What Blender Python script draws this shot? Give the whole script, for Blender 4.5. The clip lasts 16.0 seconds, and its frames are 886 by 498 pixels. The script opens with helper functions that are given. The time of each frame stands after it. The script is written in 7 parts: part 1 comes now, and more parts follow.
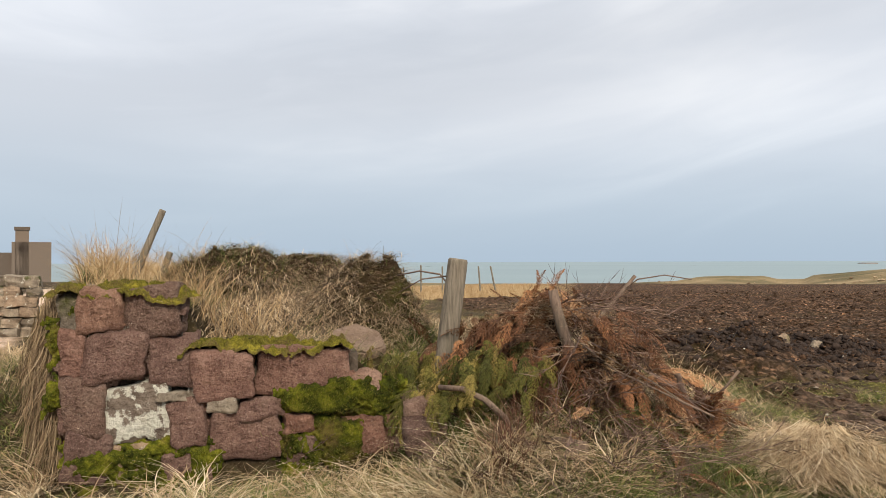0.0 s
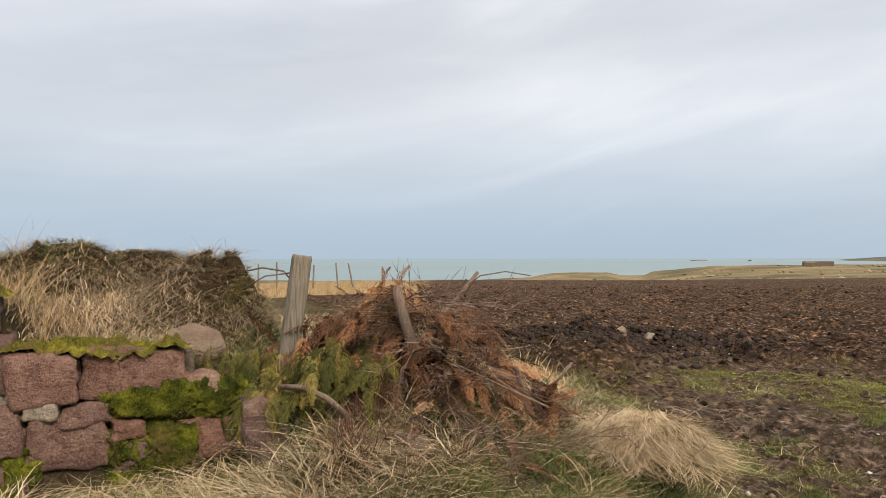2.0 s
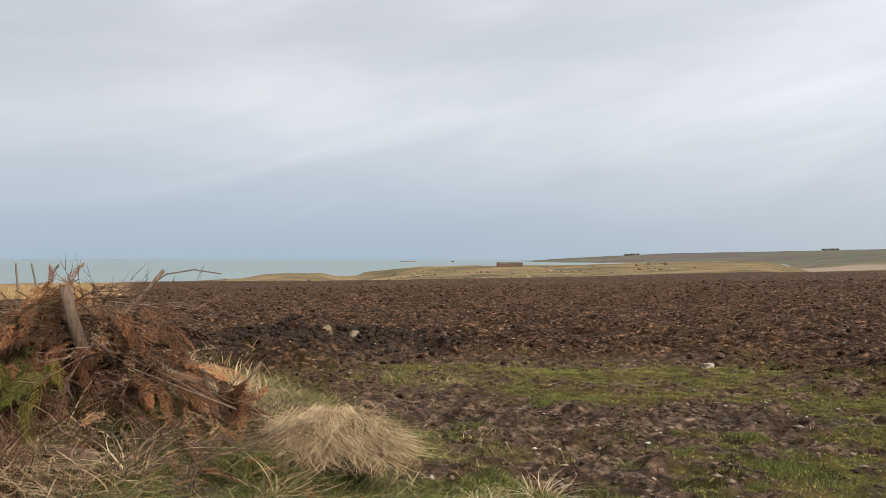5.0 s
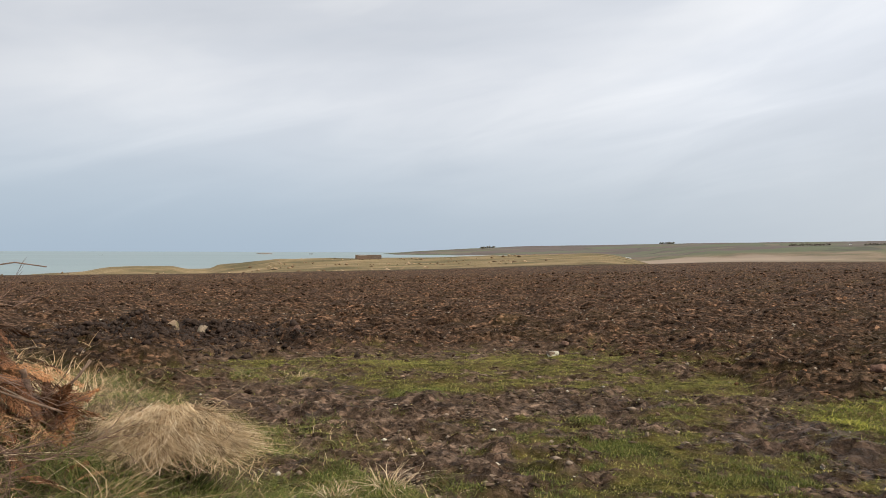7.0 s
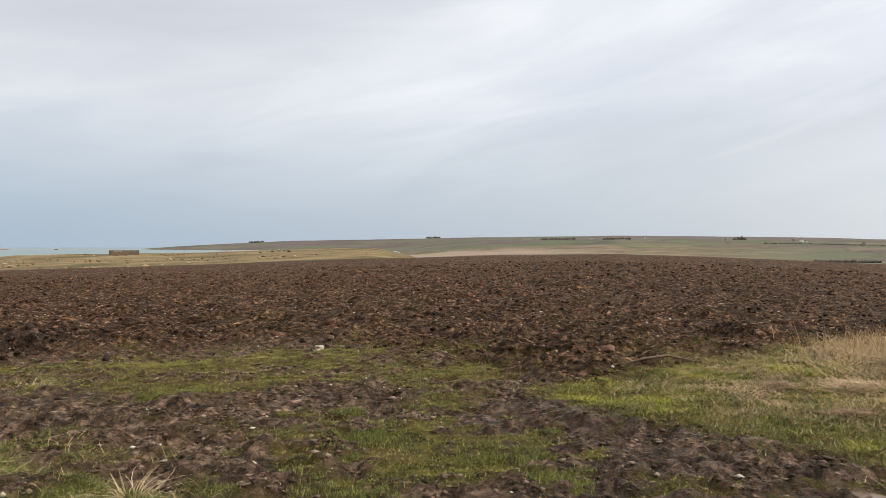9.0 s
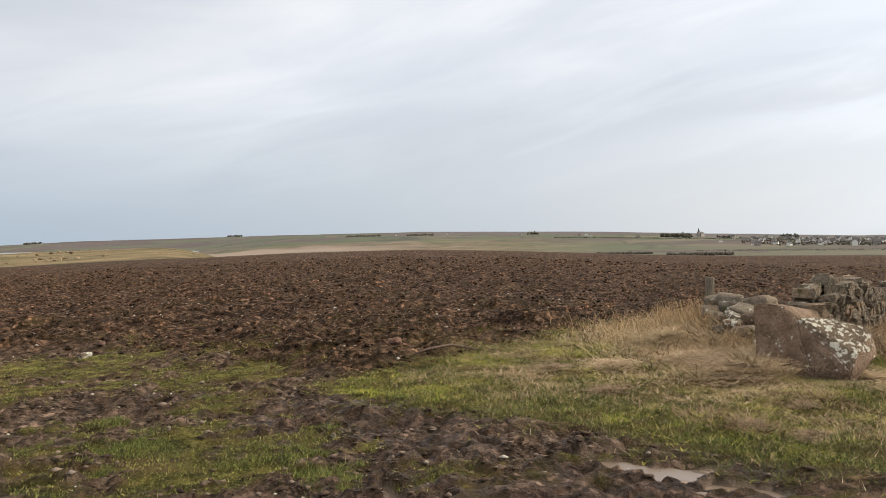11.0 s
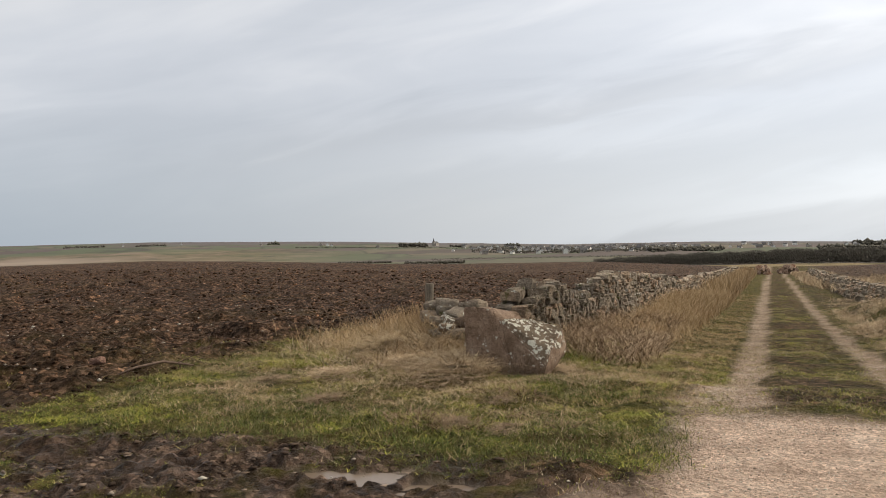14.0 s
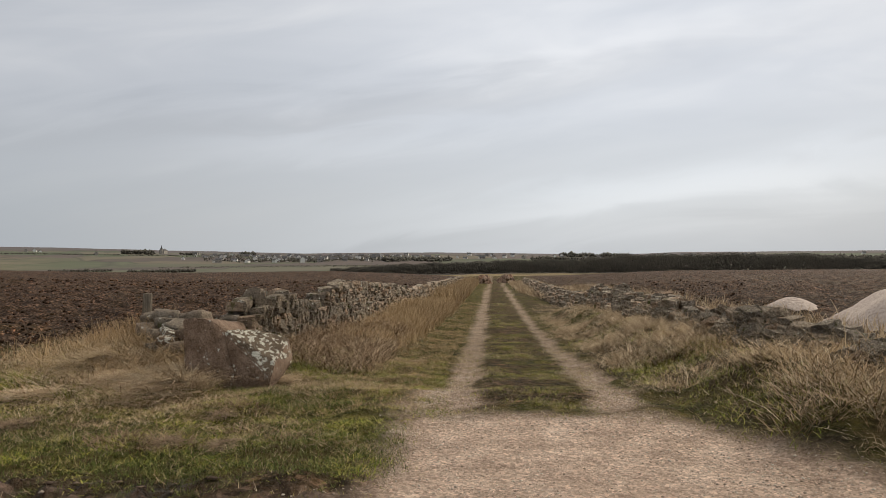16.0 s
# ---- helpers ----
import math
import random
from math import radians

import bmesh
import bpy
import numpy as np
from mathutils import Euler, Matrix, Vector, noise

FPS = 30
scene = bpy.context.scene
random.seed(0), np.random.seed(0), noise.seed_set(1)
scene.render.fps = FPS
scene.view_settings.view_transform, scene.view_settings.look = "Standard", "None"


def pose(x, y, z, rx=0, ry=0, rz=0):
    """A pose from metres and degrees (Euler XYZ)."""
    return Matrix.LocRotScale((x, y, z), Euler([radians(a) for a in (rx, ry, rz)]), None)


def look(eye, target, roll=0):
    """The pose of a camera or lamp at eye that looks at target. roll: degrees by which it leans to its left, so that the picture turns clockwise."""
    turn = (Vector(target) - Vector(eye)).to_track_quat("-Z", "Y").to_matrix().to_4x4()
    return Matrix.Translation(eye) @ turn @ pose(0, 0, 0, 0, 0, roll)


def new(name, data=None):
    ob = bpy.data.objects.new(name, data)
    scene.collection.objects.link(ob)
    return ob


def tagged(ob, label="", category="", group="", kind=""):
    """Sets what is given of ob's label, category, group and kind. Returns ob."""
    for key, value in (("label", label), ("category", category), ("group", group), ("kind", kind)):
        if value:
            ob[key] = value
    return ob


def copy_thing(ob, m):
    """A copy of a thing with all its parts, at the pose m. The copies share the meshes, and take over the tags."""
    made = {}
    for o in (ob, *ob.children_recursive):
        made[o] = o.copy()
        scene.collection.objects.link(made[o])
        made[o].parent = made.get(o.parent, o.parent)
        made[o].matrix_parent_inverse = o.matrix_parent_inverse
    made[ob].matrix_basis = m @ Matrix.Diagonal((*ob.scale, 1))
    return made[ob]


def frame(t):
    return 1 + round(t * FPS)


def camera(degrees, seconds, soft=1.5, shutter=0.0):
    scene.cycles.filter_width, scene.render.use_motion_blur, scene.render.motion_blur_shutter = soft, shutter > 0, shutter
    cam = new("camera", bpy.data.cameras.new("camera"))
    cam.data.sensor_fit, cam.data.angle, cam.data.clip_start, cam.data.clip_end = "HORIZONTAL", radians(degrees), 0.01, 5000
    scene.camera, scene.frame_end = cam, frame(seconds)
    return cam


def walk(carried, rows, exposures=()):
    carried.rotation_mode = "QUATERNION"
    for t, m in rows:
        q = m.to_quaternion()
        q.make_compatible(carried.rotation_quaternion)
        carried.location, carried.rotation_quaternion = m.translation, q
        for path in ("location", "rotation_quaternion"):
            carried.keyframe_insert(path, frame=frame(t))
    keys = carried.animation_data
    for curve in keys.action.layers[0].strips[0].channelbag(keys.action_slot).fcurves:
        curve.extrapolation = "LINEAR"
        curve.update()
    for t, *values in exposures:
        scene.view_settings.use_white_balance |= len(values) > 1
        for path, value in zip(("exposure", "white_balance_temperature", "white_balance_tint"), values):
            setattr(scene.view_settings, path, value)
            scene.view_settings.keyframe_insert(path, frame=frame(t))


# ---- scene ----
cam = camera(60.1, 16.0, soft=0.55)
PATH = [
    (0, (0.224, -0.178, 1.423), (-0.523, 1.677, 1.454), -0.2),
    (0.5, (0.241, -0.165, 1.429), (-0.433, 1.717, 1.458), -0.1),
    (1, (0.258, -0.153, 1.422), (-0.316, 1.762, 1.445), -0.2),
    (1.5, (0.282, -0.147, 1.421), (-0.213, 1.791, 1.44), -0.4),
    (2, (0.297, -0.14, 1.421), (-0.099, 1.821, 1.443), -0.1),
    (2.5, (0.321, -0.142, 1.428), (0.082, 1.844, 1.461), 0.4),
    (3, (0.332, -0.14, 1.424), (0.225, 1.856, 1.461), 0.9),
    (3.5, (0.355, -0.137, 1.427), (0.347, 1.862, 1.463), 0.8),
    (4, (0.378, -0.125, 1.42), (0.488, 1.872, 1.452), 0.1),
    (4.5, (0.401, -0.111, 1.416), (0.623, 1.877, 1.45), -0.3),
    (5, (0.421, -0.118, 1.404), (0.757, 1.854, 1.428), 0.1),
    (7.3, (0.501, -0.141, 1.403), (1.263, 1.708, 1.409), 0.4),
    (7.5, (0.516, -0.151, 1.401), (1.332, 1.675, 1.408), 0.6),
    (8, (0.546, -0.148, 1.391), (1.5, 1.61, 1.398), 0.5),
    (8.5, (0.547, -0.177, 1.399), (1.634, 1.501, 1.404), -0.3),
    (9, (0.549, -0.182, 1.399), (1.759, 1.411, 1.391), 0.0),
    (9.5, (0.596, -0.188, 1.393), (1.919, 1.312, 1.386), 0.0),
    (9.7, (0.598, -0.231, 1.392), (1.961, 1.233, 1.385), -0.1),
    (11.8, (0.933, -0.279, 1.34), (2.606, 0.817, 1.324), -0.8),
    (12, (0.942, -0.293, 1.344), (2.64, 0.765, 1.331), -0.7),
    (12.5, (0.975, -0.318, 1.337), (2.724, 0.651, 1.311), -0.8),
    (13, (0.973, -0.348, 1.337), (2.765, 0.54, 1.31), -0.8),
    (13.5, (0.993, -0.379, 1.331), (2.826, 0.422, 1.315), -1.1),
    (14, (1.009, -0.416, 1.332), (2.898, 0.24, 1.327), -1.2),
    (14.5, (1.026, -0.444, 1.335), (2.965, 0.048, 1.326), -1.3),
    (15, (1.03, -0.474, 1.326), (2.993, -0.089, 1.321), -1.2),
    (15.5, (1.041, -0.504, 1.325), (3.027, -0.262, 1.325), -1.3),
    (16, (1.066, -0.51, 1.329), (3.066, -0.522, 1.338), -0.5),
]
walk(cam, [(t, look(eye, target, roll)) for t, eye, target, roll in PATH],
     exposures=[(0.0, 0.09), (2.0, 0.08), (3.5, 0.02), (5.0, -0.06), (9.0, -0.02), (12.0, -0.04), (13.0, -0.12), (14.5, -0.40), (15.4, -0.46), (16.0, -0.60)])

# ---------------------------------------------------------------- sky and sun
world = bpy.data.worlds.new("overcast_sky")
scene.world = world
world.use_nodes = True
SUN_YAW, SUN_UP = -138.0, 36.0


def build_sky():
    nt = world.node_tree
    nt.nodes.clear()
    N, L = nt.nodes.new, nt.links.new
    out, bg = N("ShaderNodeOutputWorld"), N("ShaderNodeBackground")
    sky = N("ShaderNodeTexSky")
    sky.sky_type, sky.sun_disc = "NISHITA", False
    sky.sun_elevation, sky.sun_rotation = radians(SUN_UP), radians(-SUN_YAW)
    sky.altitude, sky.air_density, sky.dust_density = 30, 1.2, 2.0
    dim = N("ShaderNodeMix")
    dim.data_type, dim.blend_type = "RGBA", "MULTIPLY"
    dim.inputs[0].default_value = 1.0
    L(sky.outputs[0], dim.inputs[6])
    dim.inputs[7].default_value = (0.1, 0.1, 0.1, 1)
    tc, sep = N("ShaderNodeTexCoord"), N("ShaderNodeSeparateXYZ")
    L(tc.outputs["Generated"], sep.inputs[0])

    def m(op, a, b=None, c=None):
        n = N("ShaderNodeMath")
        n.operation = op
        for i, v in enumerate((a, b, c)):
            if v is None:
                continue
            if hasattr(v, "is_linked"):
                L(v, n.inputs[i])
            else:
                n.inputs[i].default_value = v
        return n.outputs[0]

    up = m("MAXIMUM", sep.outputs[2], 0.0)
    # long cloud bands that climb towards the west
    across = m("ADD", m("MULTIPLY", sep.outputs[0], 0.766), m("MULTIPLY", sep.outputs[1], -0.643))
    comb = N("ShaderNodeCombineXYZ")
    L(sep.outputs[0], comb.inputs[0])
    L(sep.outputs[1], comb.inputs[1])
    L(m("MULTIPLY", m("SUBTRACT", sep.outputs[2], m("MULTIPLY", across, 0.2)), 4.6), comb.inputs[2])
    mp = N("ShaderNodeMapping")
    L(comb.outputs[0], mp.inputs[0])

    def cloud(scale, detail, rough, dist, shift):
        n = N("ShaderNodeTexNoise")
        n.inputs["Scale"].default_value, n.inputs["Detail"].default_value = scale, detail
        n.inputs["Roughness"].default_value, n.inputs["Distortion"].default_value = rough, dist
        mv = N("ShaderNodeMapping")
        mv.inputs["Location"].default_value = shift
        L(mp.outputs[0], mv.inputs[0])
        L(mv.outputs[0], n.inputs[0])
        return n.outputs[0]

    big, fine = cloud(1.5, 4, 0.5, 0.5, (3.1, 7.7, 0)), cloud(4.2, 6, 0.52, 0.9, (9.3, 1.2, 2))
    mixn = m("ADD", m("MULTIPLY", big, 0.74), m("MULTIPLY", fine, 0.26))
    ramp = N("ShaderNodeValToRGB")
    L(mixn, ramp.inputs[0])
    els = ramp.color_ramp.elements
    els[0].position, els[0].color = 0.36, (0.625, 0.66, 0.72, 1)
    els[1].position, els[1].color = 0.66, (0.84, 0.857, 0.892, 1)
    e = els.new(0.50)
    e.color = (0.70, 0.73, 0.785, 1)
    # clear blue-grey band low over the sea, greyer towards the land
    side = m("ADD", m("MULTIPLY", sep.outputs[1], 0.55), m("MULTIPLY", sep.outputs[0], -0.35))
    sea_side = N("ShaderNodeMapRange")
    L(side, sea_side.inputs[0])
    sea_side.inputs[1].default_value, sea_side.inputs[2].default_value = -0.15, 0.5
    band = N("ShaderNodeMix")
    band.data_type = "RGBA"
    L(sea_side.outputs[0], band.inputs[0])
    band.inputs[6].default_value = (0.60, 0.63, 0.66, 1)
    band.inputs[7].default_value = (0.42, 0.53, 0.65, 1)
    haze = N("ShaderNodeMapRange")
    haze.interpolation_type = "SMOOTHSTEP"
    L(up, haze.inputs[0])
    haze.inputs[1].default_value, haze.inputs[2].default_value = 0.0, 0.22
    haze.inputs[3].default_value, haze.inputs[4].default_value = 0.92, 0.0
    low_mix = N("ShaderNodeMix")
    low_mix.data_type = "RGBA"
    L(haze.outputs[0], low_mix.inputs[0])
    L(ramp.outputs[0], low_mix.inputs[6])
    L(band.outputs[2], low_mix.inputs[7])
    # the cloud sheet covers nearly all of the clear sky
    cover = N("ShaderNodeMix")
    cover.data_type = "RGBA"
    cover.inputs[0].default_value = 0.94
    L(dim.outputs[2], cover.inputs[6])
    L(low_mix.outputs[2], cover.inputs[7])
    # an overcast sky is brightest overhead
    zenith = N("ShaderNodeMapRange")
    zenith.interpolation_type = "SMOOTHSTEP"
    L(up, zenith.inputs[0])
    zenith.inputs[1].default_value, zenith.inputs[2].default_value = 0.3, 1.0
    zenith.inputs[3].default_value, zenith.inputs[4].default_value = 1.0, 1.85
    # thin and thick places in the cloud sheet: bearing, height, half width along the band, half width across, how much brighter or darker
    glow = 1.0
    wisp = m("MULTIPLY", m("SUBTRACT", fine, 0.5), 0.10)
    for yaw, el, wide, tall, much in ((50.0, 19.0, 0.30, 0.12, 0.10), (-8.0, 10.5, 0.28, 0.09, 0.07), (-42.0, 12.0, 0.30, 0.10, 0.13), (-106.0, 4.0, 0.38, 0.04, 0.36), (-84.0, 8.6, 0.24, 0.018, 0.12), (-106.0, 14.0, 0.62, 0.5, 0.52), (-82.0, 9.6, 0.40, 0.026, -0.11), (-96.0, 12.6, 0.40, 0.022, -0.10), (-90.0, 0.9, 0.6, 0.014, -0.12), (12.0, 15.0, 0.5, 0.05, -0.05)):
        cy, sy = math.cos(radians(yaw)), math.sin(radians(yaw))
        ahead = m("ADD", m("MULTIPLY", sep.outputs[0], -sy), m("MULTIPLY", sep.outputs[1], cy))
        right = m("ADD", m("MULTIPLY", sep.outputs[0], cy), m("MULTIPLY", sep.outputs[1], sy))
        lift = m("ADD", m("SUBTRACT", m("SUBTRACT", sep.outputs[2], math.sin(radians(el))), m("MULTIPLY", right, 0.12)), wisp)
        d2 = m("ADD", m("POWER", m("ABSOLUTE", m("DIVIDE", right, wide)), 2.0), m("POWER", m("ABSOLUTE", m("DIVIDE", lift, tall)), 2.0))
        spot = m("MULTIPLY", m("MULTIPLY", m("EXPONENT", m("MULTIPLY", d2, -1.0)), much), m("MINIMUM", m("MAXIMUM", m("MULTIPLY", ahead, 2.0), 0.0), 1.0))
        glow = m("ADD", glow, spot)
    L(m("MULTIPLY", zenith.outputs[0], glow), bg.inputs[1])
    # the thin cloud overhead is a warmer white than the haze low down
    warm = N("ShaderNodeMix")
    warm.data_type, warm.blend_type = "RGBA", "MULTIPLY"
    high = N("ShaderNodeMapRange")
    high.interpolation_type = "SMOOTHSTEP"
    L(up, high.inputs[0])
    high.inputs[1].default_value, high.inputs[2].default_value = 0.34, 0.7
    L(high.outputs[0], warm.inputs[0])
    L(cover.outputs[2], warm.inputs[6])
    warm.inputs[7].default_value = (1.0, 0.91, 0.76, 1)
    L(warm.outputs[2], bg.inputs[0])
    L(bg.outputs[0], out.inputs[0])


build_sky()
sun = new("sun", bpy.data.lights.new("sun", "SUN"))
sun.data.energy, sun.data.angle, sun.data.color = 3.7, radians(16), (1.0, 0.87, 0.68)
a, b = radians(SUN_YAW), radians(SUN_UP)
sun.matrix_world = look((-math.sin(a) * math.cos(b) * 50, math.cos(a) * math.cos(b) * 50, math.sin(b) * 50), (0, 0, 0))
tagged(sun, "soft sun behind an overcast sky", "sun", kind="structure")

# ---------------------------------------------------------------- materials
class Nodes:
    """A material and short ways to add nodes to it."""

    def __init__(self, name, rough=0.9):
        self.mat = bpy.data.materials.new(name)
        self.mat.use_nodes = True
        self.nt = self.mat.node_tree
        self.bsdf = self.nt.nodes["Principled BSDF"]
        self.bsdf.inputs["Roughness"].default_value = rough
        self.bsdf.inputs["Specular IOR Level"].default_value = 0.12
        self.tc = self.nt.nodes.new("ShaderNodeTexCoord")
        self.at = self.tc.outputs["Object"]

    def put(self, sock, v):
        if hasattr(v, "is_linked"):
            self.nt.links.new(v, sock)
        elif isinstance(v, (tuple, list)) and len(v) == 3 and sock.type == "RGBA":
            sock.default_value = (*v, 1)
        else:
            sock.default_value = v

    def noise(self, scale, detail=4, rough=0.55, stretch=None, shift=(0, 0, 0), distort=0.0):
        n = self.nt.nodes.new("ShaderNodeTexNoise")
        n.inputs["Scale"].default_value, n.inputs["Detail"].default_value = scale, detail
        n.inputs["Roughness"].default_value, n.inputs["Distortion"].default_value = rough, distort
        mp = self.nt.nodes.new("ShaderNodeMapping")
        mp.inputs["Location"].default_value = shift
        if stretch:
            mp.inputs["Scale"].default_value = stretch
        self.put(mp.inputs[0], self.at)
        self.put(n.inputs[0], mp.outputs[0])
        return n.outputs[0]

    def voronoi(self, scale, feature="F1", out=0, stretch=None):
        n = self.nt.nodes.new("ShaderNodeTexVoronoi")
        n.feature = feature
        n.inputs["Scale"].default_value = scale
        mp = self.nt.nodes.new("ShaderNodeMapping")
        if stretch:
            mp.inputs["Scale"].default_value = stretch
        self.put(mp.inputs[0], self.at)
        self.put(n.inputs[0], mp.outputs[0])
        return n.outputs[out]

    def ramp(self, fac, *stops):
        n = self.nt.nodes.new("ShaderNodeValToRGB")
        self.put(n.inputs[0], fac)
        els = n.color_ramp.elements
        while len(els) < len(stops):
            els.new(0.5)
        for e, (p, c) in zip(els, stops):
            e.position, e.color = p, (*c, 1) if len(c) == 3 else c
        return n.outputs[0]

    def step(self, v, lo, hi, a=0.0, b=1.0):
        n = self.nt.nodes.new("ShaderNodeMapRange")
        self.put(n.inputs[0], v)
        for i, w in enumerate((lo, hi, a, b)):
            n.inputs[i + 1].default_value = w
        return n.outputs[0]

    def mix(self, fac, x, y, how="MIX"):
        n = self.nt.nodes.new("ShaderNodeMix")
        n.data_type, n.blend_type = "RGBA", how
        self.put(n.inputs[0], fac), self.put(n.inputs[6], x), self.put(n.inputs[7], y)
        return n.outputs[2]

    def math(self, op, x, y=0.0):
        n = self.nt.nodes.new("ShaderNodeMath")
        n.operation = op
        self.put(n.inputs[0], x), self.put(n.inputs[1], y)
        return n.outputs[0]

    def attr(self, name):
        n = self.nt.nodes.new("ShaderNodeAttribute")
        n.attribute_name = name
        return n.outputs["Fac"]

    def island(self):
        return self.nt.nodes.new("ShaderNodeNewGeometry").outputs["Random Per Island"]

    def each(self):
        return self.nt.nodes.new("ShaderNodeObjectInfo").outputs["Random"]

    def bump(self, height, strength=0.5, dist=0.02, under=None):
        n = self.nt.nodes.new("ShaderNodeBump")
        n.inputs["Strength"].default_value, n.inputs["Distance"].default_value = strength, dist
        self.put(n.inputs["Height"], height)
        if under is not None:
            self.put(n.inputs["Normal"], under)
        self.put(self.bsdf.inputs["Normal"], n.outputs[0])
        return n.outputs[0]

    def soften(self, up):
        """Thin leaves scatter the light from above: tip their normals upwards."""
        geo, add = self.nt.nodes.new("ShaderNodeNewGeometry"), self.nt.nodes.new("ShaderNodeVectorMath")
        sc, nz = self.nt.nodes.new("ShaderNodeVectorMath"), self.nt.nodes.new("ShaderNodeVectorMath")
        sc.operation, add.operation, nz.operation = "SCALE", "ADD", "NORMALIZE"
        sc.inputs[3].default_value = 1 - up
        add.inputs[1].default_value = (0, 0, up)
        self.put(sc.inputs[0], geo.outputs["Normal"])
        self.put(add.inputs[0], sc.outputs[0])
        self.put(nz.inputs[0], add.outputs[0])
        self.put(self.bsdf.inputs["Normal"], nz.outputs[0])

    def colour(self, c, rough=None):
        self.put(self.bsdf.inputs["Base Color"], c)
        if rough is not None:
            self.put(self.bsdf.inputs["Roughness"], rough)
        return self.mat


def grass_mat(name, stops, patches=()):
    k = Nodes(name, 0.75)
    tint = k.ramp(k.island(), *stops)
    patch = k.noise(0.9, 3)
    k.soften(0.55)
    for i, (scale, lo, hi, much, c) in enumerate(patches):
        tint = k.mix(k.step(k.noise(scale, 5, 0.62, None, (i * 7 + 2, i * 3 + 1, 0)), lo, hi, 0, much), tint, k.mix(0.35, c, tint))
    return k.colour(k.mix(k.step(patch, 0.35, 0.7, 0, 0.4), tint, k.mix(1.0, tint, (0.6, 0.62, 0.5), "MULTIPLY")))


def soil_colours(k):
    """Bare ploughed earth: dark red-brown crumbs, with paler dry ones and wet dark spots between."""
    fine, mid, big = k.noise(70, 5, 0.72), k.noise(10, 6, 0.7), k.noise(0.5, 4)
    rows = k.noise(0.9, 6, 0.66, (0.55, 2.0, 1))
    c = k.ramp(mid, (0.34, (0.016, 0.0095, 0.0062)), (0.47, (0.070, 0.0435, 0.0275)), (0.64, (0.22, 0.153, 0.11)))
    sep = k.nt.nodes.new("ShaderNodeSeparateColor")
    k.put(sep.inputs[0], k.voronoi(17, "F1", 1))
    crumb = k.ramp(sep.outputs[0], (0.0, (0.35, 0.33, 0.32)), (0.5, (0.95, 0.95, 0.95)), (0.8, (1.6, 1.55, 1.5)), (0.93, (2.4, 2.3, 2.2)), (1.0, (3.6, 3.3, 3.0)))
    c = k.mix(0.85, c, k.mix(1.0, c, crumb, "MULTIPLY"))
    wide = k.noise(2.6, 5, 0.7, (0.8, 1.5, 1), (6, 2, 0))
    c = k.mix(k.step(wide, 0.38, 0.5, 0.8, 0.0), c, k.mix(1.0, c, (0.3, 0.28, 0.26), "MULTIPLY"))
    c = k.mix(k.step(wide, 0.54, 0.68, 0, 0.7), c, k.mix(1.0, c, (1.9, 1.75, 1.6), "MULTIPLY"))
    c = k.mix(k.step(k.noise(34, 3, 0.7, (0.5, 1.3, 1), (9, 1, 0)), 0.6, 0.68, 0, 0.6), c, (0.23, 0.17, 0.11))
    c = k.mix(k.step(fine, 0.56, 0.70, 0, 0.55), c, (0.21, 0.152, 0.112))
    c = k.mix(k.step(k.noise(0.35, 5, 0.66, None, (1, 7, 0)), 0.52, 0.66, 0, 0.35), c, (0.085, 0.07, 0.028))
    c = k.mix(k.step(rows, 0.42, 0.62, 0.55, 0.0), c, k.mix(1.0, c, (0.5, 0.46, 0.44), "MULTIPLY"))
    c = k.mix(k.step(rows, 0.58, 0.75, 0, 0.45), c, k.mix(1.0, c, (1.7, 1.6, 1.5), "MULTIPLY"))
    c = k.mix(k.step(big, 0.4, 0.65, 0, 0.4), c, k.mix(1.0, c, (0.66, 0.62, 0.6), "MULTIPLY"))
    return k.mix(1.0, c, (0.80, 0.77, 0.765), "MULTIPLY"), fine, mid


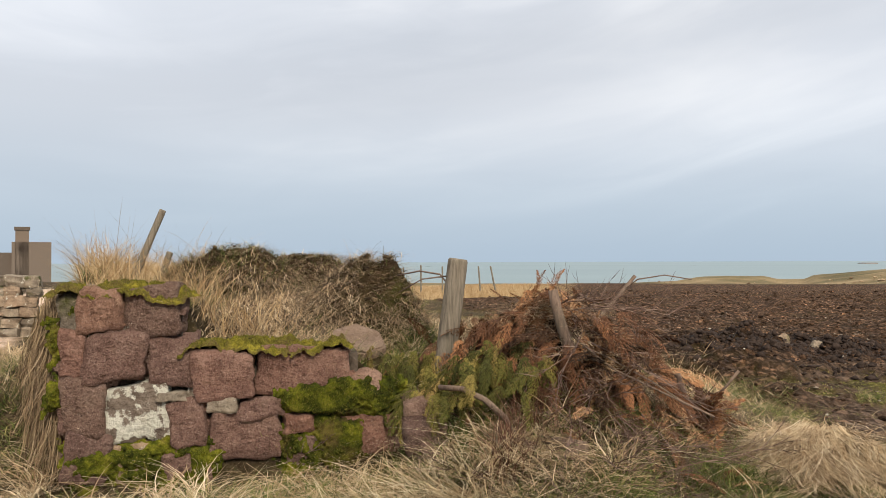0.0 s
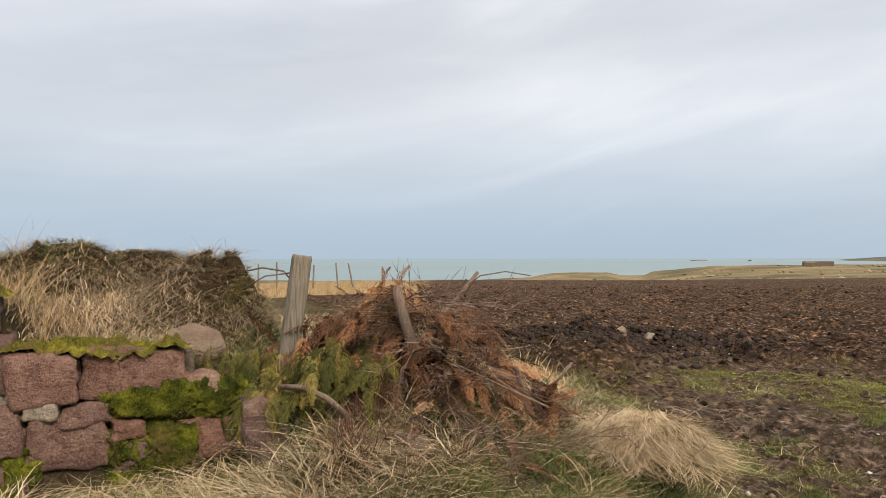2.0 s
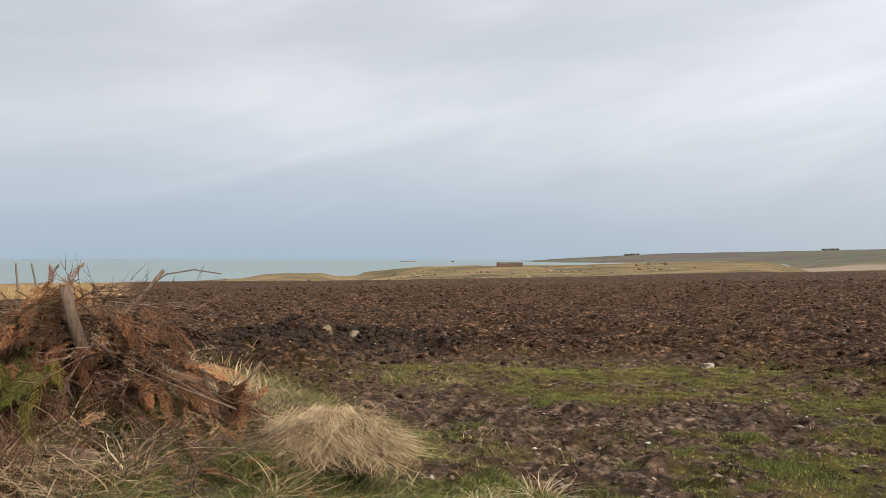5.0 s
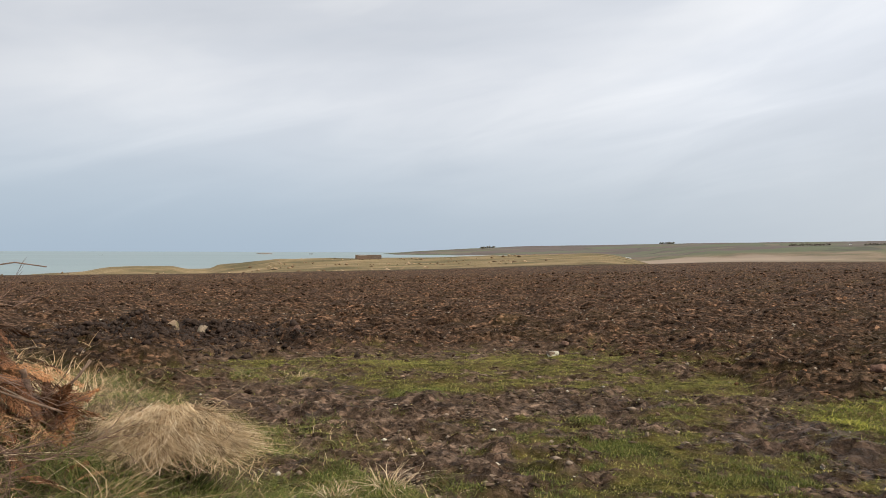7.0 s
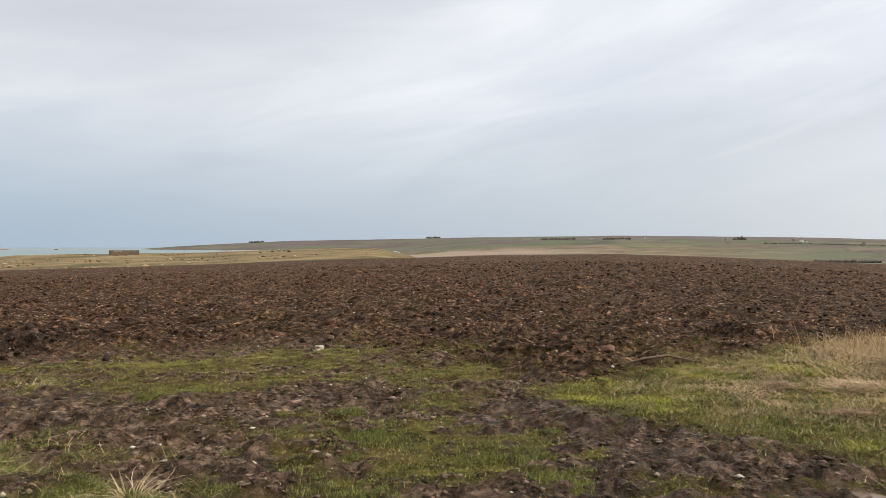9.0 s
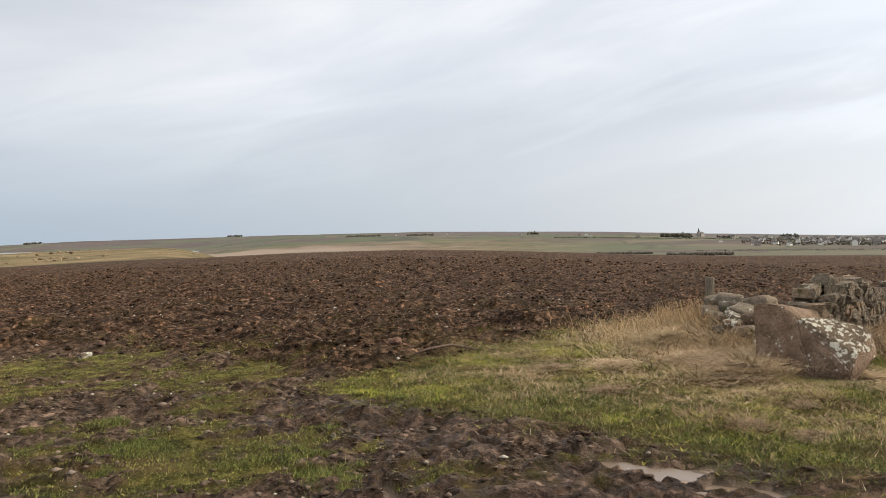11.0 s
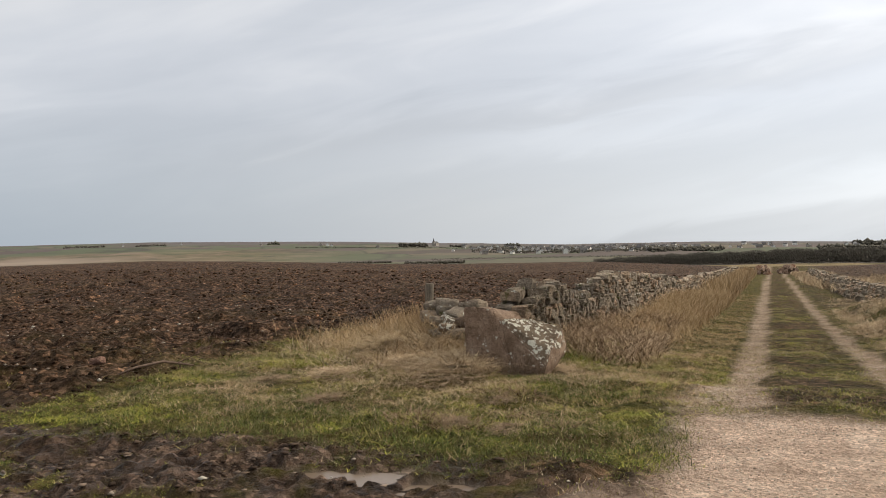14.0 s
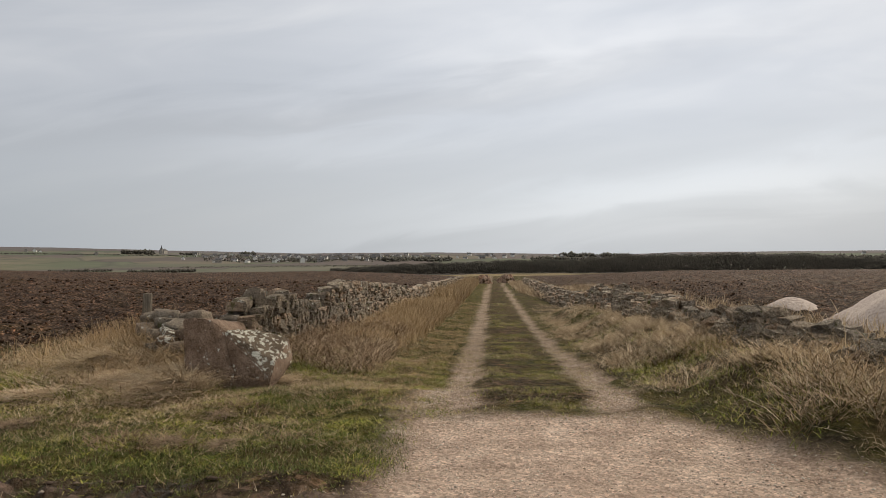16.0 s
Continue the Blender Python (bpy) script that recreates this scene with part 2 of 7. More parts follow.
def ground_mat():
    k = Nodes("earth_grass_gravel", 0.95)
    soil, fine, mid = soil_colours(k)
    # grass litter: green moss and turf with straw, darkened for shade between blades
    g1, g2 = k.noise(5.5, 6, 0.7), k.noise(40, 4, 0.7)
    turf = k.ramp(g1, (0.36, (0.014, 0.014, 0.005)), (0.5, (0.062, 0.062, 0.013)), (0.66, (0.17, 0.14, 0.04)))
    turf = k.mix(k.step(g2, 0.5, 0.68, 0, 0.6), turf, (0.21, 0.16, 0.085))
    turf = k.mix(k.step(k.noise(1.6, 5, 0.68, None, (3, 8, 0)), 0.48, 0.66, 0, 0.8), turf, (0.13, 0.088, 0.045))
    straw = k.ramp(k.noise(9, 6, 0.7, (1, 1, 1)), (0.34, (0.018, 0.013, 0.009)), (0.52, (0.06, 0.042, 0.026)), (0.68, (0.17, 0.125, 0.08)))
    grit = k.voronoi(55, "F1", 1)
    gn = k.noise(3.2, 6, 0.65)
    gravel = k.ramp(gn, (0.28, (0.42, 0.30, 0.23)), (0.5, (0.66, 0.50, 0.40)), (0.7, (0.82, 0.66, 0.55)))
    gravel = k.mix(k.step(k.noise(80, 3, 0.7), 0.55, 0.7, 0, 0.75), gravel, (0.62, 0.53, 0.43))
    gravel = k.mix(k.step(k.noise(1.1, 5, 0.6, None, (4, 4, 0)), 0.54, 0.7, 0, 0.35), gravel, (0.30, 0.22, 0.165))
    gsep = k.nt.nodes.new("ShaderNodeSeparateColor")
    k.put(gsep.inputs[0], grit)
    gravel = k.mix(1.0, gravel, k.ramp(gsep.outputs[0], (0.0, (0.66, 0.64, 0.62)), (0.5, (0.97, 0.97, 0.97)), (0.82, (1.12, 1.12, 1.12)), (1.0, (1.35, 1.36, 1.37))), "MULTIPLY")
    mn = k.noise(6.5, 6, 0.7, None, (1, 5, 2))
    mud = k.ramp(mn, (0.34, (0.028, 0.018, 0.013)), (0.48, (0.12, 0.084, 0.063)), (0.64, (0.35, 0.268, 0.214)))
    msep = k.nt.nodes.new("ShaderNodeSeparateColor")
    k.put(msep.inputs[0], k.voronoi(24, "F1", 1))
    mud = k.mix(1.0, mud, k.ramp(msep.outputs[0], (0.0, (0.4, 0.38, 0.37)), (0.5, (0.95, 0.95, 0.95)), (0.85, (1.4, 1.36, 1.32)), (1.0, (2.1, 2.0, 1.9))), "MULTIPLY")
    mud = k.mix(1.0, mud, (0.72, 0.69, 0.68), "MULTIPLY")
    mud = k.mix(k.step(fine, 0.55, 0.70, 0, 0.5), mud, (0.20, 0.15, 0.115))
    mud = k.mix(k.step(k.noise(1.3, 5, 0.68, (1.4, 0.8, 1), (3, 3, 0)), 0.52, 0.64, 0, 0.5), mud, (0.12, 0.088, 0.064))
    mud = k.mix(k.step(k.noise(26, 3, 0.7, None, (9, 4, 0)), 0.6, 0.68, 0, 0.6), mud, (0.22, 0.155, 0.08))
    soil = k.mix(k.attr("churn"), soil, mud)
    c = k.mix(k.attr("turf"), soil, turf)
    c = k.mix(k.attr("straw"), c, straw)
    c = k.mix(k.attr("gravel"), c, gravel)
    wet = k.attr("wet")
    c = k.mix(wet, c, k.mix(1.0, c, (0.68, 0.65, 0.65), "MULTIPLY"))
    h = k.math("ADD", k.math("MULTIPLY", fine, 0.5), k.math("ADD", mid, k.math("MULTIPLY", k.voronoi(13), -0.5)))
    k.bump(h, 1.0, 0.07)
    pool = k.attr("pool")
    c = k.mix(pool, c, (0.12, 0.088, 0.065))
    rough = k.mix(pool, k.step(wet, 0.0, 1.0, 0.93, 0.42), (0.24, 0.24, 0.24))
    k.put(k.bsdf.inputs["Specular IOR Level"], k.step(pool, 0.0, 1.0, 0.10, 0.32))
    bump = [n for n in k.nt.nodes if n.bl_idname == "ShaderNodeBump"][0]
    k.put(bump.inputs["Strength"], k.step(pool, 0.0, 1.0, 1.0, 0.12))
    return k.colour(c, rough)


def coast_mat():
    """Dead grass on the low headland, with green and dark heather patches."""
    k = Nodes("headland_grass")
    a1, b1 = k.noise(0.05, 6, 0.65), k.noise(0.4, 5, 0.7)
    c = k.ramp(a1, (0.38, (0.10, 0.088, 0.047)), (0.5, (0.20, 0.155, 0.085)), (0.62, (0.29, 0.22, 0.13)))
    c = k.mix(k.step(b1, 0.50, 0.62, 0, 0.6), c, (0.10, 0.08, 0.045))
    k.bump(b1, 0.8, 1.0)
    return k.colour(c)


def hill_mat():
    """Far farmland: a patchwork of pasture, winter plough and stubble, with the sea haze put into its greyed colours.
    """
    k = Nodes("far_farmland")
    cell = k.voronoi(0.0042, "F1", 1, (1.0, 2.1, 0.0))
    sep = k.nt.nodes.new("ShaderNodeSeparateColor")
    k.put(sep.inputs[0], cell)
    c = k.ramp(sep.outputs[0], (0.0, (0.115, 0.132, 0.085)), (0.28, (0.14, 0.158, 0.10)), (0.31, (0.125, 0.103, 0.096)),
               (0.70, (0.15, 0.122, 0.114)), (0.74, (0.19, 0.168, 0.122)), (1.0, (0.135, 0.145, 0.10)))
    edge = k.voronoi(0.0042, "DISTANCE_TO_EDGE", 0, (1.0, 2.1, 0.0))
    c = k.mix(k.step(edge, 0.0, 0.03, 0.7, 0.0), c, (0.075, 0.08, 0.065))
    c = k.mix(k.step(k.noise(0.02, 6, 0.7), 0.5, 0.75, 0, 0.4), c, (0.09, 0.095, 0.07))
    # upper slopes: brown plough, greyed to carry the haze of distance
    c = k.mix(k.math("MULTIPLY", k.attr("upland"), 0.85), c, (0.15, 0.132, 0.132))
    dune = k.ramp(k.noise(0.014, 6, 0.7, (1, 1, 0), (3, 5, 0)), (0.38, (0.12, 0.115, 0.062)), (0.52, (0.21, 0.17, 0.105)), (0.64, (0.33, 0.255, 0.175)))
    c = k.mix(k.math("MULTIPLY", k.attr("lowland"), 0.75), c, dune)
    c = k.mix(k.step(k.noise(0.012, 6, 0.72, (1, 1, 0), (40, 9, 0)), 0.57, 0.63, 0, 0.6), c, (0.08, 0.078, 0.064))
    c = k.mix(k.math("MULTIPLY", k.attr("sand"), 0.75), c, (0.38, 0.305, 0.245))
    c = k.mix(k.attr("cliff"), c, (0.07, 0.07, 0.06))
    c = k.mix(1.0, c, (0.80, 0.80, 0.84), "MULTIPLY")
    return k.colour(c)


def sea_mat():
    k = Nodes("sea_water", 0.35)
    k.bsdf.inputs["Specular IOR Level"].default_value = 0.2
    c = k.mix(k.step(k.noise(0.004, 4, 0.5, (0.3, 1, 1)), 0.4, 0.65), (0.15, 0.215, 0.245), (0.185, 0.255, 0.28))
    k.bump(k.noise(0.35, 5, 0.6, (0.5, 1.4, 1)), 0.25, 0.5)
    return k.colour(c)


def stone_mat(name, dark, mid, light, lichen=0.0, lichen_scale=6.0, moss=0.0, gritty=0.0):
    k = Nodes(name, 0.92)
    n1, n2, n3 = k.noise(6, 5, 0.6), k.noise(45, 5, 0.7), k.noise(160, 2, 0.6)
    c = k.ramp(n1, (0.28, dark), (0.52, mid), (0.78, light))
    tone = k.ramp(k.math("FRACT", k.math("ADD", k.each(), k.island())), (0.0, (0.6, 0.58, 0.56)), (0.35, (0.9, 0.9, 0.9)), (0.7, (1.05, 1.0, 0.94)), (0.85, (1.15, 0.95, 0.82)), (1.0, (1.3, 1.25, 1.2)))
    c = k.mix(1.0, c, tone, "MULTIPLY")
    c = k.mix(k.step(n2, 0.48, 0.72, 0, 0.6), c, k.mix(1.0, c, (0.45, 0.42, 0.42), "MULTIPLY"))
    c = k.mix(k.step(n3, 0.58, 0.7, 0, 0.35), c, light)
    if gritty:
        c = k.mix(k.step(k.noise(75, 4, 0.75, None, (4, 4, 1)), 0.38, 0.5, gritty, 0.0), c, k.mix(1.0, c, (0.4, 0.36, 0.35), "MULTIPLY"))
        c = k.mix(k.step(k.noise(120, 3, 0.7, None, (8, 2, 1)), 0.56, 0.66, 0, 0.6 * gritty), c, (0.50, 0.37, 0.32))
    if moss:
        c = k.mix(k.step(k.noise(3.0, 5, 0.65, None, (5, 2, 8)), 0.62 - moss * 0.2, 0.72 - moss * 0.2, 0, 0.85), c, (0.075, 0.085, 0.018))
    if lichen:
        spots = k.noise(lichen_scale, 5, 0.62, None, (2, 9, 4))
        c = k.mix(k.step(spots, 0.74 - 0.28 * lichen, 0.78 - 0.28 * lichen, 0, 0.92), c, (0.70, 0.69, 0.61))
    chips = k.noise(22, 6, 0.75, None, (7, 1, 3))
    c = k.mix(k.step(chips, 0.34, 0.46, 0.5, 0.0), c, k.mix(1.0, c, (0.42, 0.4, 0.4), "MULTIPLY"))
    k.bump(k.math("ADD", k.math("ADD", n2, k.math("MULTIPLY", chips, 1.4)), k.math("MULTIPLY", n1, 1.2)), 0.9, 0.036)
    return k.colour(c)


def wood_mat(name, dark, light):
    k = Nodes(name, 0.88)
    grain = k.noise(11, 6, 0.7, (6, 6, 0.35))
    c = k.ramp(grain, (0.3, dark), (0.7, light))
    c = k.mix(k.step(k.noise(5, 4), 0.55, 0.75, 0, 0.5), c, (0.11, 0.115, 0.09))
    k.bump(grain, 0.7, 0.012)
    return k.colour(c)


def plain_mat(name, c1, c2, scale=8.0, rough=0.85, bump=0.4):
    k = Nodes(name, rough)
    n = k.noise(scale, 5, 0.65)
    k.bump(n, bump, 0.02)
    return k.colour(k.ramp(n, (0.3, c1), (0.7, c2)))


def tint_mat(name, *stops, rough=0.85):
    """A colour for each loose bit of one mesh."""
    k = Nodes(name, rough)
    return k.colour(k.mix(k.step(k.noise(20, 3), 0.4, 0.7, 0, 0.35), k.ramp(k.island(), *stops), (0.06, 0.045, 0.035)))


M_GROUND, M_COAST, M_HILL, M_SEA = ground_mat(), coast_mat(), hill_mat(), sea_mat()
M_RED = stone_mat("red_sandstone", (0.135, 0.079, 0.067), (0.23, 0.144, 0.123), (0.345, 0.24, 0.205), lichen=0.22, lichen_scale=5, gritty=0.65)
M_PINK = stone_mat("pink_sandstone", (0.175, 0.107, 0.085), (0.285, 0.188, 0.153), (0.40, 0.29, 0.24), lichen=0.14, gritty=0.65)
M_CAP = stone_mat("pale_capstone", (0.26, 0.18, 0.135), (0.38, 0.275, 0.215), (0.48, 0.37, 0.30))
M_LICHEN = stone_mat("lichened_sandstone", (0.16, 0.125, 0.105), (0.25, 0.20, 0.165), (0.33, 0.28, 0.235), lichen=0.98, lichen_scale=8)
M_GREY = stone_mat("field_stone", (0.15, 0.125, 0.10), (0.33, 0.28, 0.225), (0.50, 0.44, 0.36), lichen=0.42, lichen_scale=7, moss=0.18)
M_BOULDER = stone_mat("boulder_granite", (0.17, 0.12, 0.09), (0.325, 0.24, 0.187), (0.47, 0.375, 0.305), lichen=0.40, lichen_scale=17)
M_SPOT = stone_mat("spotted_boulder", (0.11, 0.085, 0.062), (0.19, 0.152, 0.118), (0.28, 0.23, 0.18), lichen=0.80, lichen_scale=17)
M_POST = wood_mat("weathered_wood", (0.085, 0.072, 0.057), (0.27, 0.235, 0.19))
M_STICK = wood_mat("bare_branch", (0.085, 0.058, 0.044), (0.24, 0.175, 0.14))
def moss_mat():
    k = Nodes("moss", 0.95)
    a1, b1 = k.noise(9, 5, 0.65), k.noise(110, 3, 0.7)
    c = k.ramp(a1, (0.34, (0.022, 0.027, 0.005)), (0.47, (0.075, 0.09, 0.010)), (0.58, (0.19, 0.20, 0.018)), (0.72, (0.30, 0.27, 0.045)))
    c = k.mix(k.step(b1, 0.4, 0.62, 0.7, 0.0), c, k.mix(1.0, c, (0.35, 0.35, 0.3), "MULTIPLY"))
    c = k.mix(k.step(k.noise(4, 4, 0.6, None, (3, 1, 7)), 0.56, 0.66, 0, 0.7), c, (0.13, 0.088, 0.035))
    k.bump(b1, 1.0, 0.02)
    return k.colour(c)


M_MOSS = moss_mat()


def dry_moss_mat():
    k = Nodes("dry_moss", 0.95)
    a1, b1 = k.noise(11, 6, 0.7), k.noise(120, 3, 0.7)
    c = k.ramp(a1, (0.32, (0.05, 0.045, 0.010)), (0.5, (0.19, 0.17, 0.026)), (0.62, (0.36, 0.31, 0.04)), (0.75, (0.24, 0.165, 0.075)))
    c = k.mix(k.step(k.noise(6, 5, 0.65, None, (3, 1, 7)), 0.48, 0.6, 0, 0.75), c, (0.14, 0.098, 0.045))
    k.bump(b1, 1.0, 0.02)
    return k.colour(k.mix(k.step(b1, 0.4, 0.6, 0.7, 0.0), c, k.mix(1.0, c, (0.35, 0.33, 0.3), "MULTIPLY")))


M_DRYMOSS = dry_moss_mat()
M_FUZZ = grass_mat("moss_tips", [(0.0, (0.05, 0.055, 0.008)), (0.5, (0.13, 0.135, 0.014)), (1.0, (0.30, 0.25, 0.05))])
M_SOD = tint_mat("dark_sod", (0.0, (0.06, 0.044, 0.026)), (0.6, (0.185, 0.135, 0.078)), (1.0, (0.38, 0.29, 0.17)))
M_SODLUMP = tint_mat("turf_sods", (0.0, (0.03, 0.021, 0.014)), (0.6, (0.085, 0.058, 0.036)), (1.0, (0.17, 0.12, 0.07)))
M_DEAD = grass_mat("dead_grass", [(0.0, (0.165, 0.10, 0.056)), (0.3, (0.37, 0.255, 0.15)), (0.7, (0.55, 0.412, 0.265)), (1.0, (0.70, 0.575, 0.42))])
M_PALE = grass_mat("bleached_grass", [(0.0, (0.38, 0.27, 0.165)), (0.4, (0.58, 0.45, 0.30)), (1.0, (0.78, 0.67, 0.51))])
M_TAN = grass_mat("tawny_grass", [(0.0, (0.23, 0.135, 0.066)), (0.45, (0.43, 0.288, 0.152)), (1.0, (0.58, 0.435, 0.262))])
M_GREEN = grass_mat("green_grass", [(0.0, (0.032, 0.044, 0.014)), (0.4, (0.082, 0.112, 0.027)), (0.75, (0.155, 0.182, 0.046)), (1.0, (0.34, 0.30, 0.12))])
M_LAWN = grass_mat("short_turf", [(0.0, (0.05, 0.062, 0.012)), (0.3, (0.175, 0.21, 0.024)), (0.65, (0.385, 0.385, 0.05)), (0.88, (0.53, 0.465, 0.13)), (1.0, (0.60, 0.48, 0.25))],
                   [(1.5, 0.52, 0.62, 0.65, (0.40, 0.295, 0.15)), (2.4, 0.50, 0.58, 0.7, (0.055, 0.082, 0.018)), (0.6, 0.5, 0.62, 0.5, (0.075, 0.095, 0.022)), (5.5, 0.54, 0.62, 0.6, (0.20, 0.13, 0.07))])


def spray_mat(name, *stops):
    """A colour for each cut spray, with lighter and darker leaflets."""
    k = Nodes(name, 0.8)
    tone = k.ramp(k.island(), (0.0, (0.35, 0.34, 0.33)), (0.5, (0.9, 0.9, 0.9)), (1.0, (1.5, 1.45, 1.4)))
    return k.colour(k.mix(1.0, k.ramp(k.each(), *stops), tone, "MULTIPLY"))


M_BRACKEN = tint_mat("dead_bracken", (0.0, (0.12, 0.075, 0.048)), (0.6, (0.28, 0.185, 0.12)), (1.0, (0.44, 0.325, 0.22)))
M_PATCH = grass_mat("trampled_turf", [(0.0, (0.06, 0.068, 0.018)), (0.4, (0.18, 0.195, 0.038)), (0.75, (0.35, 0.335, 0.075)), (1.0, (0.55, 0.45, 0.22))])
M_BROWN = spray_mat("dead_conifer", (0.0, (0.035, 0.019, 0.012)), (0.3, (0.10, 0.048, 0.028)), (0.6, (0.17, 0.08, 0.043)), (0.88, (0.29, 0.14, 0.068)), (1.0, (0.36, 0.225, 0.13)))
# near-black spray colour that carries the shade deep inside the heap
M_SHADEBRUSH = spray_mat("shade_conifer", (0.0, (0.010, 0.007, 0.005)), (0.6, (0.03, 0.018, 0.012)), (1.0, (0.06, 0.032, 0.02)))
M_CYPRESS = spray_mat("fading_conifer", (0.0, (0.035, 0.04, 0.012)), (0.5, (0.085, 0.082, 0.02)), (0.8, (0.16, 0.135, 0.036)), (1.0, (0.25, 0.175, 0.065)))
M_HEATHER = tint_mat("dry_heather", (0.0, (0.06, 0.03, 0.022)), (0.6, (0.16, 0.08, 0.055)), (1.0, (0.30, 0.17, 0.12)))
M_TWIG = tint_mat("dry_twigs", (0.0, (0.085, 0.05, 0.042)), (0.6, (0.18, 0.12, 0.10)), (1.0, (0.30, 0.22, 0.18)))
M_WEED = tint_mat("dead_weed_stems", (0.0, (0.11, 0.072, 0.044)), (0.5, (0.255, 0.18, 0.112)), (1.0, (0.44, 0.34, 0.225)))
M_STALK = tint_mat("dead_weeds", (0.0, (0.08, 0.055, 0.04)), (0.6, (0.16, 0.115, 0.08)), (1.0, (0.27, 0.21, 0.15)))


def clod_mat():
    k = Nodes("clods", 0.95)
    soil, fine, mid = soil_colours(k)
    tone = k.ramp(k.island(), (0.0, (0.42, 0.40, 0.39)), (0.5, (0.75, 0.73, 0.72)), (0.88, (1.25, 1.21, 1.17)), (1.0, (2.2, 2.08, 1.95)))
    k.bump(fine, 0.8, 0.03)
    return k.colour(k.mix(1.0, soil, tone, "MULTIPLY"))


M_CLOD = clod_mat()
M_MUDLUMP = tint_mat("mud_crumbs", (0.0, (0.03, 0.02, 0.015)), (0.5, (0.085, 0.058, 0.043)), (0.9, (0.17, 0.125, 0.095)), (1.0, (0.30, 0.235, 0.19)))
M_PUDDLE = plain_mat("muddy_water", (0.15, 0.112, 0.086), (0.20, 0.155, 0.122), 3, 0.22, 0.02)
M_PUDDLE.node_tree.nodes["Principled BSDF"].inputs["Specular IOR Level"].default_value = 0.3
M_JOINT = plain_mat("wall_joint_earth", (0.035, 0.028, 0.022), (0.13, 0.105, 0.085), 34, 0.95, 1.0)
M_SPOIL = plain_mat("dug_earth", (0.018, 0.012, 0.010), (0.055, 0.038, 0.031), 14, 0.75, 1.0)
M_CHIP = tint_mat("gravel_chips", (0.0, (0.34, 0.26, 0.20)), (0.5, (0.58, 0.48, 0.39)), (1.0, (0.80, 0.72, 0.62)))
M_PEBBLE = tint_mat("pebbles", (0.0, (0.14, 0.10, 0.085)), (0.55, (0.25, 0.195, 0.155)), (0.85, (0.36, 0.31, 0.26)), (1.0, (0.6, 0.57, 0.5)))
M_HEAP = plain_mat("pale_gravel", (0.36, 0.29, 0.255), (0.60, 0.52, 0.47), 16, 0.95, 0.8)


def wood_far_mat():
    k = Nodes("winter_wood", 1.0)
    k.soften(0.8)
    return k.colour(k.ramp(k.island(), (0.0, (0.085, 0.079, 0.069)), (1.0, (0.115, 0.105, 0.09))))


M_WOODS = wood_far_mat()
M_HEDGE = tint_mat("far_hedge", (0.0, (0.07, 0.07, 0.058)), (1.0, (0.115, 0.108, 0.09)))
M_WALLING = plain_mat("harled_wall", (0.62, 0.61, 0.585), (0.84, 0.83, 0.80), 0.6)
M_DULLWALL = plain_mat("stone_house_wall", (0.24, 0.22, 0.20), (0.40, 0.37, 0.34), 0.6)
M_SLATE = plain_mat("slate_roof", (0.09, 0.09, 0.095), (0.15, 0.145, 0.15), 0.8)
M_PANE = Nodes("dark_window", 0.15).colour((0.03, 0.035, 0.04))
M_TOWER = stone_mat("castle_stone", (0.10, 0.078, 0.065), (0.17, 0.135, 0.112), (0.25, 0.205, 0.17))

# ---------------------------------------------------------------- shapes of the land
def value_noise(x, y, seed=0):
    """Smooth noise from 0 to 1 over arrays of metres, one cell a unit."""
    xi, yi = np.floor(x).astype(np.int64), np.floor(y).astype(np.int64)
    fx, fy = x - xi, y - yi
    fx, fy = fx * fx * (3 - 2 * fx), fy * fy * (3 - 2 * fy)

    def h(i, j):
        n = (i * 374761393 + j * 668265263 + seed * 974711) & 0x7FFFFFFF
        n = ((n ^ (n >> 13)) * 1274126177) & 0x7FFFFFFF
        return ((n ^ (n >> 16)) & 0xFFFF) / 65535.0

    return (h(xi, yi) * (1 - fx) + h(xi + 1, yi) * fx) * (1 - fy) + (h(xi, yi + 1) * (1 - fx) + h(xi + 1, yi + 1) * fx) * fy


def fbm(x, y, scale, octaves=4, seed=0, gain=0.55):
    """Noise of several sizes, about -1 to 1; scale: the largest size in metres."""
    total, amp, norm = 0.0, 1.0, 0.0
    for o in range(octaves):
        f = 2.03 ** o / scale
        total = total + amp * (2 * value_noise(x * f + 17.3 * o, y * f - 9.1 * o, seed + o) - 1)
        norm, amp = norm + amp, amp * gain
    return total / norm


def sm(v, lo, hi):
    t = np.clip((v - lo) / (hi - lo), 0, 1)
    return t * t * (3 - 2 * t)


HUB = (0.6, -0.2)
# bearing (degrees to the left of y), slope at which the field's far edge lies below the eye
EDGE = [(-180, -2.0), (-125, -1.32), (-107, -1.46), (-99, -1.8), (-92, -1.85), (-88, -1.6), (-82, -1.32), (-72, -1.3), (-66, -1.15), (-57, -0.78),
        (-50, -0.58), (-41, -0.68), (-33, -0.95), (-27, -1.17), (-17, -1.44), (-8, -1.6), (0, -1.68), (11, -1.66), (25, -1.95), (60, -1.0), (180, -2.0)]
COAST = [(-60, -0.9), (-44, -0.5), (-38, -0.2), (-32, -0.16), (-29, -0.20), (-26, -0.27), (-23, -0.37), (-20, -0.49), (-14, -0.58), (-8, -0.70), (-3.8, -1.18), (-3.3, -1.42), (-1.6, -1.46),
         (-0.6, -1.26), (1.5, -1.22), (3.4, -1.28), (5, -1.5), (9, -1.62), (12, -1.7), (60, -1.7)]
